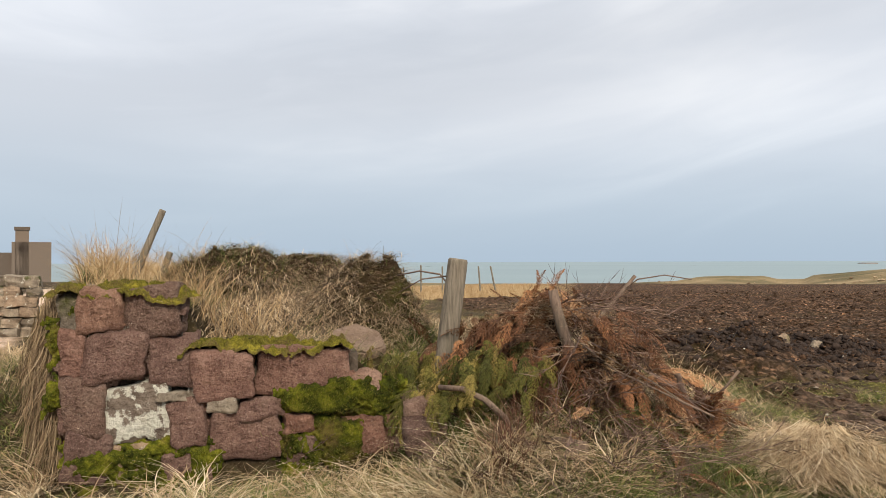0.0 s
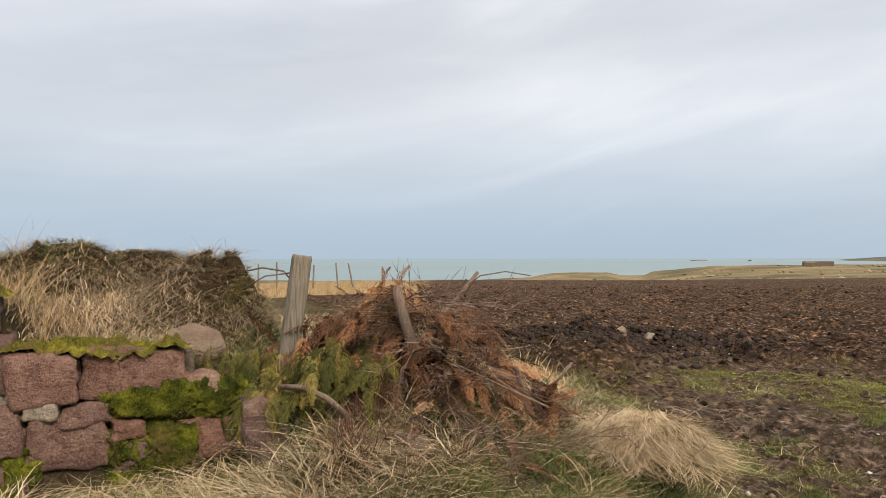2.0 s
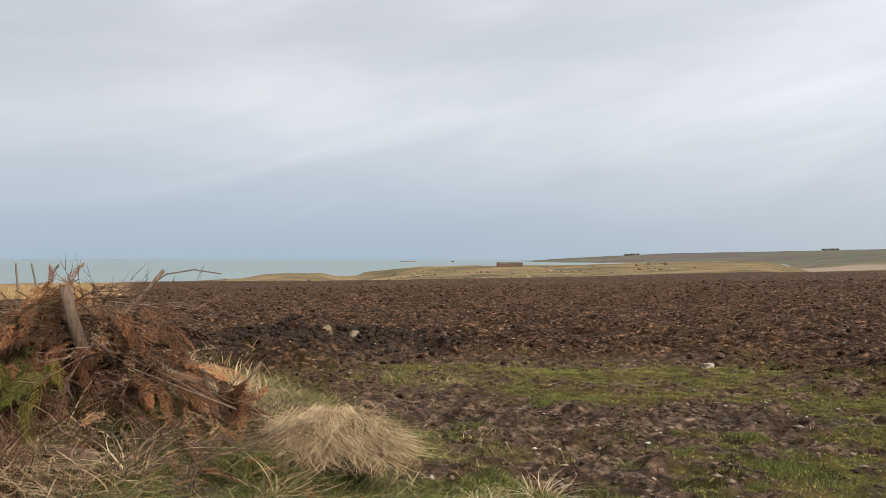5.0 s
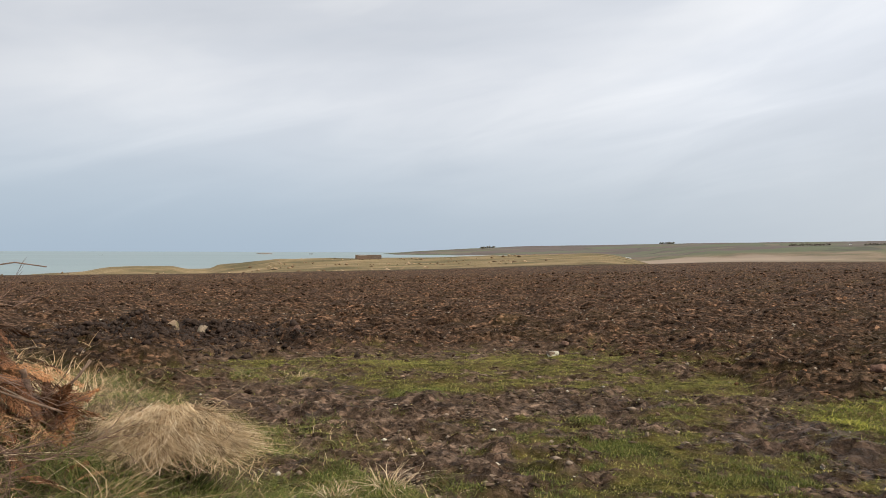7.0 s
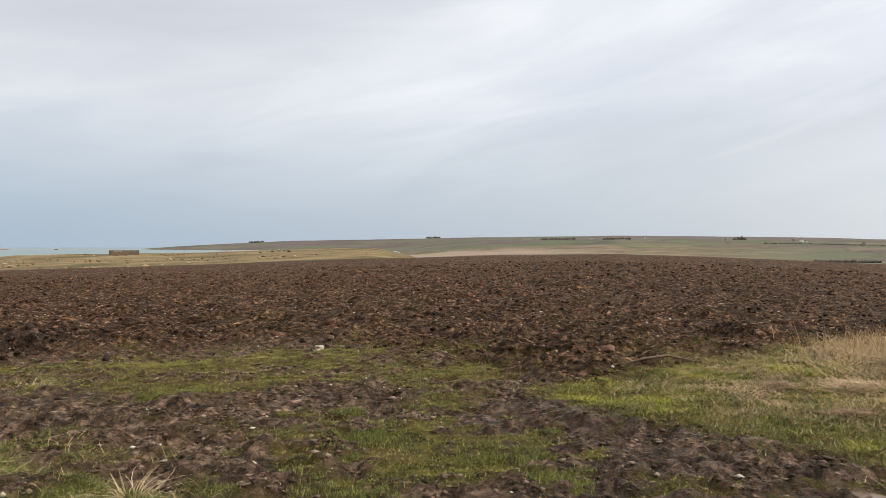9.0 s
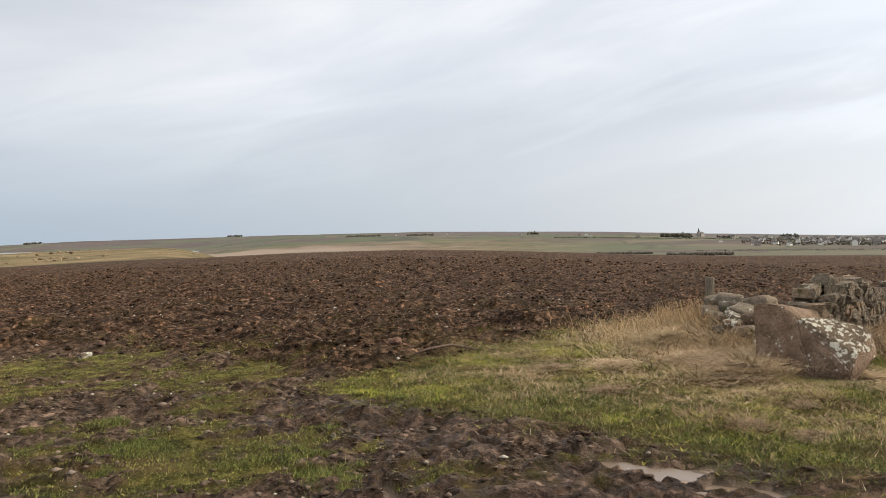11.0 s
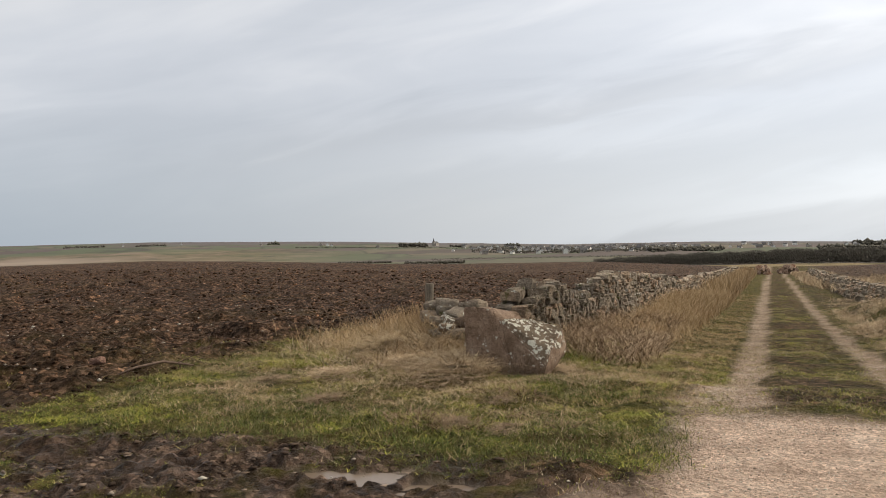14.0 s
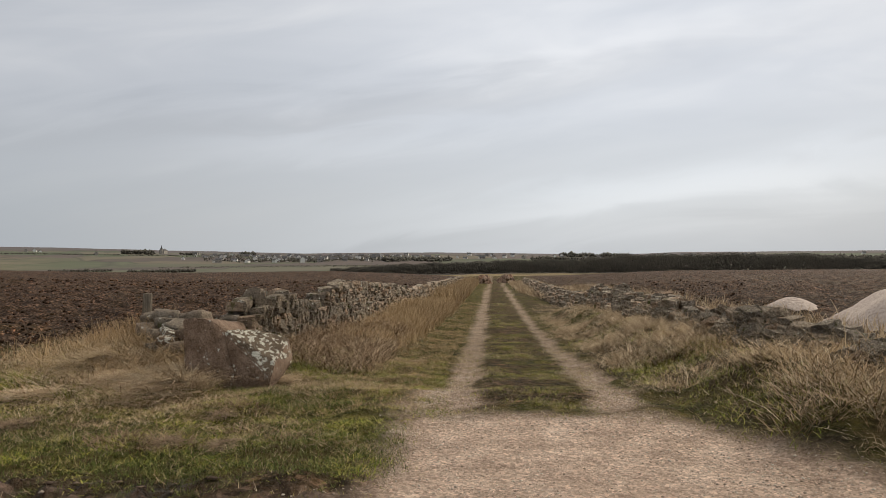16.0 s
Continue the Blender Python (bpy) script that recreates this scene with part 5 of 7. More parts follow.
def fence_post(x, y, z0, z1, r, lean_x=0.0, lean_y=0.0, label="", sides=14, group=""):
    ob = thing("fence_post", label, "fence post", (x, y, z0), group=group)
    h = z1 - z0
    pts = [(lean_x * t, lean_y * t, h * t) for t in (0, 0.15, 0.35, 0.55, 0.75, 0.93, 0.985, 1.0)]
    radii = [r * 1.06, r * 1.04, r * 1.02, r, r * 0.99, r * 0.98, r * 0.96, r * 0.88]
    part("post", tube_bm(pts, radii, sides, True, x * 3, 0.12), M_POST, ob)
    return ob


fence_post(-1.51, 4.0, 0.42, 1.435, 0.06, 0.125, 0.06, "weathered grey round wooden post standing in the brush")
fence_post(-3.98, 4.1, 1.15, 1.80, 0.025, 0.24, 0.12, "grey wooden post leaning steeply out of the overgrown wall")
fence_post(-4.9, 7.0, 0.9, 1.50, 0.045, 0.01, 0.0, "thin old post behind the turf mounds")
fence_post(-4.1, 4.55, 1.2, 1.50, 0.026, 0.09, 0.05, "short broken stake in the dead grass")
fence_post(11.6, 3.5, 0.2, 0.80, 0.062, 0.02, -0.01, "short grey wooden gatepost in long grass by rubble")
for yaw_, top_, ln_ in ((25.2, -0.43, 0.0), (23.9, -0.27, 0.0), (22.3, -0.36, 0.0), (19.45, -0.37, -0.12), (18.3, -0.37, -0.3), (21.3, -0.5, 0.05), (27.5, -0.4, 0.0), (30.0, -0.4, 0.1)):
    px, py = HUB[0] - 62 * math.sin(radians(yaw_)), HUB[1] + 62 * math.cos(radians(yaw_))
    fence_post(px, py, ground_z(px, py) - 0.1, EYE_Z + 62 * math.tan(radians(top_)), 0.07, ln_ * 1.6, 0.0, "distant wooden fence post at the field edge", 8, "field edge fence posts")


def frond_mesh(name, seed, length=0.5, droop=0.25, mat=None):
    """A flat spray of a conifer: a stem with side twigs, each set with many narrow leaflets."""
    rs = random.Random(seed)
    vs, fs = [], []

    def leaf(p, d, n, ln, w):
        s = d.cross(n).normalized() * w
        k = len(vs)
        vs.extend([p - s * 0.3, p + d * ln * 0.5 + s, p + d * ln, p + d * ln * 0.5 - s])
        fs.append((k, k + 1, k + 2, k + 3))

    p, d, nrm = Vector((0, 0, 0)), Vector((1, 0, 0.15)), Vector((0, 0, 1))
    steps = 12
    for i in range(steps):
        q = i / steps
        step = length / steps
        d = (d + Vector((0, rs.uniform(-0.09, 0.09), -droop / steps * 2.2))).normalized()
        leaf(p, d, nrm, step * 1.6, 0.005 * (1 - q) + 0.002)
        for side in (-1, 1):
            tw = (d * 0.75 + Vector((0, side, 0)) * (0.75 + rs.uniform(-0.15, 0.15)) + Vector((0, 0, rs.uniform(-0.25, 0.12)))).normalized()
            tl = length * 0.38 * (1 - q) ** 0.7 * (0.35 + 0.65 * min(1, q * 5)) * rs.uniform(0.7, 1.2)
            tp, m = p.copy(), 6
            for j in range(m):
                tw = (tw + Vector((0, 0, -0.05)) + d * 0.05).normalized()
                ls = tl / m
                leaf(tp, tw, nrm, ls * 1.8, 0.0042)
                if j > 0:
                    for sd in (-1, 1):
                        lf = (tw * 0.85 + tw.cross(nrm) * sd * 0.65 + Vector((0, 0, rs.uniform(-0.3, 0.2)))).normalized()
                        leaf(tp, lf, nrm, 0.040 * (1 - 0.5 * j / m) * rs.uniform(0.7, 1.3), 0.0042)
                tp = tp + tw * ls
        p = p + d * step
    me = bpy.data.meshes.new(name)
    me.from_pydata(vs, [], fs)
    me.materials.append(mat)
    return me


def twig_mesh(name, seed, length=0.6, mat=None, spread=0.5, kids=7):
    """A bare branching twig."""
    rs = random.Random(seed)
    vs, fs = [], []

    def rod(p0, p1, r0, r1):
        d = (p1 - p0).normalized()
        a = d.orthogonal().normalized()
        b = d.cross(a)
        k = len(vs)
        for p, r in ((p0, r0), (p1, r1)):
            for j in range(3):
                t = j * 2.0944
                vs.append(p + a * math.cos(t) * r + b * math.sin(t) * r)
        for j in range(3):
            fs.append((k + j, k + (j + 1) % 3, k + 3 + (j + 1) % 3, k + 3 + j))

    def grow(p, d, ln, r, depth):
        n = 5 if depth > 1 else 3
        for i in range(n):
            d = (d + Vector((rs.uniform(-1, 1), rs.uniform(-1, 1), rs.uniform(-1, 1))) * 0.13).normalized()
            q = p + d * ln / n
            rod(p, q, r * (1 - i / n * 0.7), r * (1 - (i + 1) / n * 0.7))
            if depth > 0 and i > 0:
                for c in range(kids // 3):
                    e = (d + Vector((rs.uniform(-1, 1), rs.uniform(-1, 1), rs.uniform(-1, 1))) * spread * 1.4).normalized()
                    grow(q, e, ln * rs.uniform(0.3, 0.55), r * 0.55, depth - 1)
            p = q

    grow(Vector((0, 0, 0)), Vector((1, 0, 0.1)).normalized(), length, 0.0075, 2)
    me = bpy.data.meshes.new(name)
    me.from_pydata(vs, [], fs)
    me.materials.append(mat)
    return me


BROWN = [frond_mesh("dead_frond", 10 + i, 0.42 + 0.05 * i, 0.3 + 0.1 * i, M_BROWN) for i in range(5)]
GREENF = [frond_mesh("fading_frond", 30 + i, 0.40 + 0.05 * i, 0.5 + 0.1 * i, M_CYPRESS) for i in range(4)]
DARKF = [frond_mesh("inner_frond", 90 + i, 0.45 + 0.05 * i, 0.4, M_SHADEBRUSH) for i in range(3)]
TWIGS = [twig_mesh("dry_twig", 50 + i, 0.5 + 0.06 * i, M_TWIG) for i in range(5)]


def build_brush():
    pile = thing("brush_pile", "heap of cut conifer branches, rust-brown and dying green, with bare sticks", "brush pile")
    rs = random.Random(4)

    def spray(meshes, name, n, cx, cy, sx, sy, z_of, pitch, size=(0.7, 1.1), yaw=None):
        for i in range(n):
            x, y = rs.gauss(cx, sx), rs.gauss(cy, sy)
            z = z_of(x, y) + rs.uniform(-0.06, 0.1)
            s = rs.uniform(*size)
            rz = rs.uniform(*yaw) if yaw else rs.uniform(0, 360)
            part(name, meshes[rs.randrange(len(meshes))], None, pile, "", pose(x, y, z, rs.uniform(-35, 35), rs.uniform(*pitch), rz) @ Matrix.Scale(s, 4))

    def mound(x, y):
        return ground_z(x, y) + 0.50 * math.exp(-(((x + 0.80) / 0.55) ** 2 + ((y - 4.15) / 0.36) ** 2))

    # inside of the heap: its deep shade is put into these near-black fronds
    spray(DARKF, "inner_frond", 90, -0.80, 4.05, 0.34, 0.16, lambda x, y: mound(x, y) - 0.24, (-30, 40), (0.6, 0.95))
    spray(BROWN, "dead_frond", 150, -0.76, 4.10, 0.34, 0.18, lambda x, y: mound(x, y) - 0.08, (-25, 45), (0.34, 0.6))
    # rusty sprays hanging to the front
    spray(BROWN, "dead_frond", 90, -0.70, 3.86, 0.30, 0.12, lambda x, y: mound(x, y) - 0.04, (15, 75), (0.35, 0.6), (235, 330))
    spray(BROWN, "dead_frond", 44, -0.22, 4.12, 0.15, 0.13, lambda x, y: mound(x, y) + 0.08, (-15, 35), (0.4, 0.65), (-70, 20))
    spray(BROWN, "dead_frond", 30, -0.90, 4.32, 0.13, 0.08, lambda x, y: mound(x, y) - 0.03, (-100, -60), (0.20, 0.30))
    spray(BROWN, "dead_frond", 66, -1.20, 4.08, 0.17, 0.13, lambda x, y: ground_z(x, y) + 0.28, (-10, 55), (0.35, 0.58))
    # green sprays, still fresh, on the side of the post
    spray(GREENF, "fading_frond", 60, -1.50, 3.78, 0.13, 0.09, lambda x, y: ground_z(x, y) + 0.20, (25, 75), (0.4, 0.62), (220, 310))
    spray(GREENF, "fading_frond", 64, -1.10, 3.78, 0.20, 0.11, lambda x, y: ground_z(x, y) + 0.22, (10, 60), (0.36, 0.6), (210, 330))
    spray(BROWN, "dead_frond", 9, 0.0, 4.0, 0.03, 0.03, lambda x, y: ground_z(x, y) + 0.04, (-98, -62), (0.4, 0.6))
    spray(TWIGS, "dry_twig", 42, -0.45, 3.92, 0.34, 0.20, lambda x, y: mound(x, y) - 0.10, (-5, 35), (0.4, 0.75), (-100, 40))
    spray(TWIGS, "dry_twig", 55, -0.40, 3.40, 0.48, 0.30, lambda x, y: ground_z(x, y) + 0.03, (-18, 12), (0.3, 0.6))
    spray(BROWN, "dead_frond", 20, -0.35, 3.5, 0.40, 0.2, lambda x, y: ground_z(x, y) + 0.05, (-30, 20), (0.25, 0.45))
    # bare limbs
    limbs = [([(-1.30, 3.55, 0.76), (-1.16, 3.52, 0.765), (-1.03, 3.5, 0.72), (-0.92, 3.48, 0.64), (-0.82, 3.44, 0.53), (-0.78, 3.4, 0.42)], 0.017),
             ([(-0.785, 3.93, 1.26), (-0.76, 3.92, 1.16), (-0.73, 3.91, 1.06), (-0.68, 3.92, 0.90)], 0.031),
             ([(-0.42, 4.48, 1.33), (-0.50, 4.42, 1.22), (-0.60, 4.36, 1.1), (-0.66, 4.3, 0.95)], 0.013),
             ([(-0.10, 4.5, 1.31), (-0.25, 4.48, 1.335), (-0.40, 4.45, 1.31), (-0.52, 4.42, 1.22)], 0.004),
             ([(-1.90, 4.3, 1.33), (-1.72, 4.25, 1.36), (-1.56, 4.2, 1.34), (-1.46, 4.15, 1.25)], 0.005),
             ([(-1.85, 4.2, 1.22), (-1.68, 4.2, 1.31), (-1.5, 4.15, 1.33)], 0.004),
             ([(0.02, 3.95, 0.62), (-0.10, 3.98, 0.72), (-0.14, 4.0, 0.83)], 0.014),
             ([(0.0, 3.96, 0.68), (0.10, 3.98, 0.78), (0.16, 4.0, 0.86)], 0.007),
             ([(-0.75, 4.0, 1.05), (-0.45, 3.85, 0.86), (-0.15, 3.8, 0.74), (0.05, 3.78, 0.66)], 0.005),
             ([(-0.8, 4.05, 1.0), (-0.5, 3.9, 0.92), (-0.25, 3.86, 0.8), (-0.08, 3.84, 0.70)], 0.004)]
    for pts, r in limbs:
        n = len(pts)
        part("branch", tube_bm(pts, [r * (0.85 + 0.25 * i / (n - 1)) for i in range(n)], 8, True, r * 90, 0.18), M_STICK, pile, "bare grey-brown limb")
    log = part("log", tube_bm([(-0.74, 3.46, 0.53), (-0.62, 3.40, 0.54), (-0.5, 3.36, 0.54)], [0.045, 0.048, 0.046], 12, True, 3, 0.15), M_STICK, pile, "short sawn log end")
    return pile


build_brush()


def build_field_stick():
    ob = thing("fallen_branch", "small bare crooked branch lying on the grass edge", "branch", group="sticks on the ground")
    z = ground_z(7.8, 5.2)
    part("limb", tube_bm([(7.4, 5.45, z + 0.02), (7.6, 5.35, z + 0.08), (7.85, 5.2, z + 0.11), (8.1, 5.0, z + 0.04)], [0.010, 0.014, 0.015, 0.010], 7, True, 1, 0.2), M_STICK, ob)
    part("twig", twig_mesh("twig", 77, 0.35, M_TWIG, 0.5, 6), None, ob, "", pose(7.95, 5.1, z + 0.08, 0, -20, -40))


build_field_stick()

# ---------------------------------------------------------------- the distance
def polar(yaw, d):
    return HUB[0] - d * math.sin(radians(yaw)), HUB[1] + d * math.cos(radians(yaw))


def box_bm(x0, x1, y0, y1, z0, z1, bm=None):
    bm = bm or bmesh.new()
    res = bmesh.ops.create_cube(bm, size=1.0)
    for v in res["verts"]:
        v.co = Vector((x0 if v.co.x < 0 else x1, y0 if v.co.y < 0 else y1, z0 if v.co.z < 0 else z1))
    return bm


def gable_bm(w, d, h0, h1, over=0.3):
    """A pitched roof with some thickness, ridge along x."""
    bm = bmesh.new()
    x, y, t = w / 2 + over, d / 2 + over, 0.25
    vs = [bm.verts.new(p) for p in ((-x, -y, h0), (x, -y, h0), (x, 0, h1), (-x, 0, h1), (-x, y, h0), (x, y, h0),
                                    (-x, -y, h0 + t), (x, -y, h0 + t), (x, 0, h1 + t), (-x, 0, h1 + t), (-x, y, h0 + t), (x, y, h0 + t))]
    for f in ((6, 7, 8, 9), (9, 8, 11, 10), (1, 0, 3, 2), (2, 3, 4, 5), (0, 1, 7, 6), (5, 4, 10, 11), (0, 6, 9, 3), (3, 9, 10, 4), (1, 2, 8, 7), (2, 5, 11, 8)):
        bm.faces.new([vs[i] for i in f])
    return bm


def gable_wall_bm(w, d, h0, h1):
    bm = bmesh.new()
    x, y = w / 2, d / 2
    vs = [bm.verts.new(p) for p in ((-x, -y, -1.5), (x, -y, -1.5), (x, y, -1.5), (-x, y, -1.5), (-x, -y, h0), (x, -y, h0), (x, y, h0), (-x, y, h0), (-x, 0, h1), (x, 0, h1))]
    for f in ((0, 1, 5, 4), (2, 3, 7, 6), (1, 2, 6, 9, 5), (3, 0, 4, 8, 7), (4, 5, 9, 8), (6, 7, 8, 9), (3, 2, 1, 0)):
        bm.faces.new([vs[i] for i in f])
    return bm


def house_kind(w, d, h0, h1, wall_m, label):
    ob = thing("house", label, "house", group="houses of the far village")
    part("wall", gable_wall_bm(w, d, h0, h1), wall_m, ob)
    roof = part("roof", gable_bm(w, d, h0, h1), M_SLATE, ob, "dark slate roof")
    part("chimney", box_bm(-w / 2 + 0.1, -w / 2 + 1.0, -0.5, 0.5, h1 - 0.4, h1 + 1.3), M_DULLWALL, roof)
    n = max(2, int(w / 3))
    for sy in (-1, 1):
        for k in range(n):
            x = -w / 2 + (k + 0.5) * w / n
            for z in ((0.9, 2.3),) if h0 < 4 else ((0.9, 2.3), (3.6, 4.9)):
                part("window", box_bm(x - 0.5, x + 0.5, sy * d / 2 - 0.06, sy * d / 2 + 0.06, *z), M_PANE, ob)
    return ob


def build_village():
    kinds = [house_kind(9, 7, 2.8, 5.8, M_WALLING, "white harled cottage with a slate roof in the far village"),
             house_kind(12, 8, 5.2, 8.8, M_DULLWALL, "grey stone two-storey house with slate roof in the far village"),
             house_kind(16, 8, 2.9, 6.0, M_WALLING, "long pale bungalow with a dark roof in the far village"),
             house_kind(10, 8, 5.0, 8.4, M_WALLING, "pale two-storey house with a slate roof in the far village")]
    rs = random.Random(12)
    spots = []
    for i in range(190):
        yaw = rs.triangular(-90, -71, -79.5)
        spots.append((yaw, rs.uniform(950, 1450)))
    for i in range(30):
        spots.append((rs.uniform(-97, -85), rs.uniform(1050, 1500)))
    for i in range(26):
        spots.append((rs.uniform(-121, -97), rs.uniform(1050, 1600)))
    for yaw, d in ((-62.3, 1450), (-62.6, 1460), (-61.8, 1470), (-57.5, 1700), (-52.0, 1850), (-66.0, 1300), (-48.2, 1900)):
        spots.append((yaw, d))
    used = set()
    for i, (yaw, d) in enumerate(spots):
        x, y = polar(yaw, d)
        k = rs.randrange(4)
        m = pose(x, y, ground_z(x, y) + 0.1, 0, 0, rs.choice((0, 90)) + rs.uniform(-25, 25) + yaw) @ Matrix.Scale(rs.uniform(0.66, 0.88), 4)
        if k not in used:
            kinds[k].matrix_basis = m
            used.add(k)
        else:
            copy_thing(kinds[k], m)


build_village()


def build_church():
    x, y = polar(-70.3, 1750)
    z = ground_z(x, y)
    ob = thing("church", "distant church with a tall dark spire on the rise", "church", (x, y, z))
    part("nave", gable_wall_bm(22, 10, 6, 10), M_DULLWALL, ob)
    part("roof", gable_bm(22, 10, 6, 10), M_SLATE, ob)
    part("tower", box_bm(-14, -9, -2.6, 2.6, -1, 10), M_DULLWALL, ob)
    bm = bmesh.new()
    bmesh.ops.create_cone(bm, cap_ends=True, segments=8, radius1=2.6, radius2=0.12, depth=8)
    bmesh.ops.translate(bm, verts=bm.verts[:], vec=(-11.5, 0, 14))
    part("spire", bm, M_SLATE, ob)


build_church()


def build_castle():
    x, y = polar(50.6, 250)
    ob = thing("castle_ruin", "ruined reddish-brown castle with a square tower on the skyline", "castle", (x, y, -3))
    ob.rotation_euler = (0, 0, radians(50.6))
    tower = part("tower", box_bm(-2.5, 0.9, -2, 2, 0, 13.6), M_TOWER, ob)
    part("parapet", box_bm(-2.8, 1.2, -2.3, 2.3, 13.6, 14.5), M_TOWER, ob)
    bm = gable_wall_bm(10, 8, 10.2, 10.3)
    bmesh.ops.translate(bm, verts=bm.verts[:], vec=(1.6, 2, 0))
    part("main_block", bm, M_TOWER, ob)
    part("low_wing", box_bm(-14, -2.4, -1, 4, 0, 7.2), M_TOWER, ob)
    for wx, wz in ((-7.5, 4.5), (-10.5, 4.4)):
        yy = -1.06 if wx < 0 else -2.06
        part("window", box_bm(wx - 0.5, wx + 0.5, yy - 0.02, yy + 0.1, wz, wz + 1.5), M_PANE, ob)


build_castle()


def build_shore_ruin():
    x, y = polar(-14.6, 285)
    z = EYE_Z + 285 * math.tan(radians(-0.62))
    ob = thing("ruined_hut", "low roofless brown stone hut on the headland", "hut", (x, y, z - 0.3))
    ob.rotation_euler = (0, 0, radians(-14))
    for k, (a0, a1, b0, b1, h) in enumerate(((-4.8, 4.8, 1.6, 2.2, 1.9), (-4.8, -4.2, -2.0, 1.6, 1.8), (-4.2, 0.4, -2.2, -1.7, 1.5), (1.6, 4.8, -2.2, -1.7, 1.7), (4.2, 4.8, -1.7, 1.6, 1.3))):
        part("wall", box_bm(a0, a1, b0, b1, -1.0, h), M_TOWER, ob)
    part("concrete_slab", box_bm(-3.6, -0.6, -1.5, 1.5, 1.5, 1.75), M_DULLWALL, ob)


build_shore_ruin()

for yaw, d, w in ((-7.15, 1985, 16), (-6.75, 1990, 9), (-10.4, 1950, 4)):
    x, y = polar(yaw, d)
    ob = thing("sea_rock", "low dark skerry just above the sea", "rock", group="skerries")
    part("rock", rock_bm(w * 2, w, 3.6, d + w, 3, 0.1, 0.5), M_TOWER, ob, "", pose(x, y, SEA_Z, 0, 0, yaw))


def build_woods():
    for n, lo, hi, s0, s1 in ((14000, 0.0, 0.9, 0.4, 0.8), (26000, 0.4, 1.0, 0.14, 0.3)):
        yaw = -82 - 42 * rng.random(n)
        top = np.interp(-yaw, (82, 86, 89, 95, 101, 104, 111, 116, 120, 124), (-1.15, -0.95, -0.82, -0.66, -0.5, -0.28, -0.21, -0.34, -0.62, -0.75))
        d = 430 + 60 * rng.random(n)
        top = top + 0.07 * (2 * value_noise(yaw * 1.6, d * 0.0, 5) - 1) + 0.04 * (2 * value_noise(yaw * 6, d * 0.0, 9) - 1)
        x, y = HUB[0] - d * np.sin(np.radians(yaw)), HUB[1] + d * np.cos(np.radians(yaw))
        zt = EYE_Z + d * np.tan(np.radians(top))
        base = EYE_Z + d * np.tan(np.radians(-1.6))
        z = base + (zt - base) * (lo + (hi - lo) * rng.random(n))
        lumps("winter_woodland", x, y, z, s0 + (s1 - s0) * rng.random(n), M_WOODS, "dark leafless winter wood below the farmland", "woodland", 1.1, 0.5, "oct")
    # hedges, gorse and clumps on the slopes
    xs, ys, zs, ss = [], [], [], []
    rs = random.Random(21)
    rows = [(-67.6, -69.8, 1500, 1560, 5.0), (-71.4, -72.6, 1500, 1540, 3.0), (-63, -67, 620, 640, 1.6), (-68, -72.5, 560, 600, 1.6), (-58.0, -58.8, 1800, 1850, 5.0), (-75.5, -76.6, 1700, 1720, 5), (-86, -91, 900, 950, 4.0),
            (-76, -86, 1000, 1040, 1.5), (-97, -121, 900, 960, 4.0), (-44.5, -47, 1750, 1850, 3.0), (-49, -51, 1720, 1800, 3.0), (-70, -88, 700, 760, 0.7), (-76, -88, 1000, 1250, 1.6), (-60, -80, 1300, 1320, 1.3), (-73, -89, 950, 1300, 2.0), (-74, -87, 1050, 1400, 2.6), (-79, -84, 980, 1200, 2.4), (-23, -24, 2500, 2550, 4), (-36, -37, 2550, 2590, 4), (-99, -104, 1500, 1560, 6)]
    for y0, y1, d0, d1, s in rows:
        for i in range(int(abs(y1 - y0) * 34) + 30):
            yw, d = rs.uniform(y0, y1), rs.uniform(d0, d1)
            px, py = polar(yw, d)
            xs.append(px), ys.append(py), zs.append(s * rs.uniform(0.1, 1.0)), ss.append(s * rs.uniform(0.35, 0.8))
    xs, ys = np.array(xs), np.array(ys)
    lumps("far_hedges", xs, ys, heights(xs, ys) + np.array(zs), np.array(ss), M_HEDGE, "dark hedges and gorse between the far fields", "hedge", 0.9, 0.5, "oct")
    yaw, d = np.radians(-36 + 48 * rng.random(900)), 150 + 150 * rng.random(900)
    xs, ys = HUB[0] - d * np.sin(yaw), HUB[1] + d * np.cos(yaw)
    keep = fbm(xs, ys, 30, 3, 75) > 0.0
    xs, ys = xs[keep], ys[keep]
    size = 0.25 + 0.6 * rng.random(len(xs)) ** 2
    lumps("headland_scrub", xs, ys, heights(xs, ys) + size * 0.15, size, M_WEED, "rough brown tussocks and low scrub on the headland", "scrub", 0.5, 0.6, "oct")


build_woods()

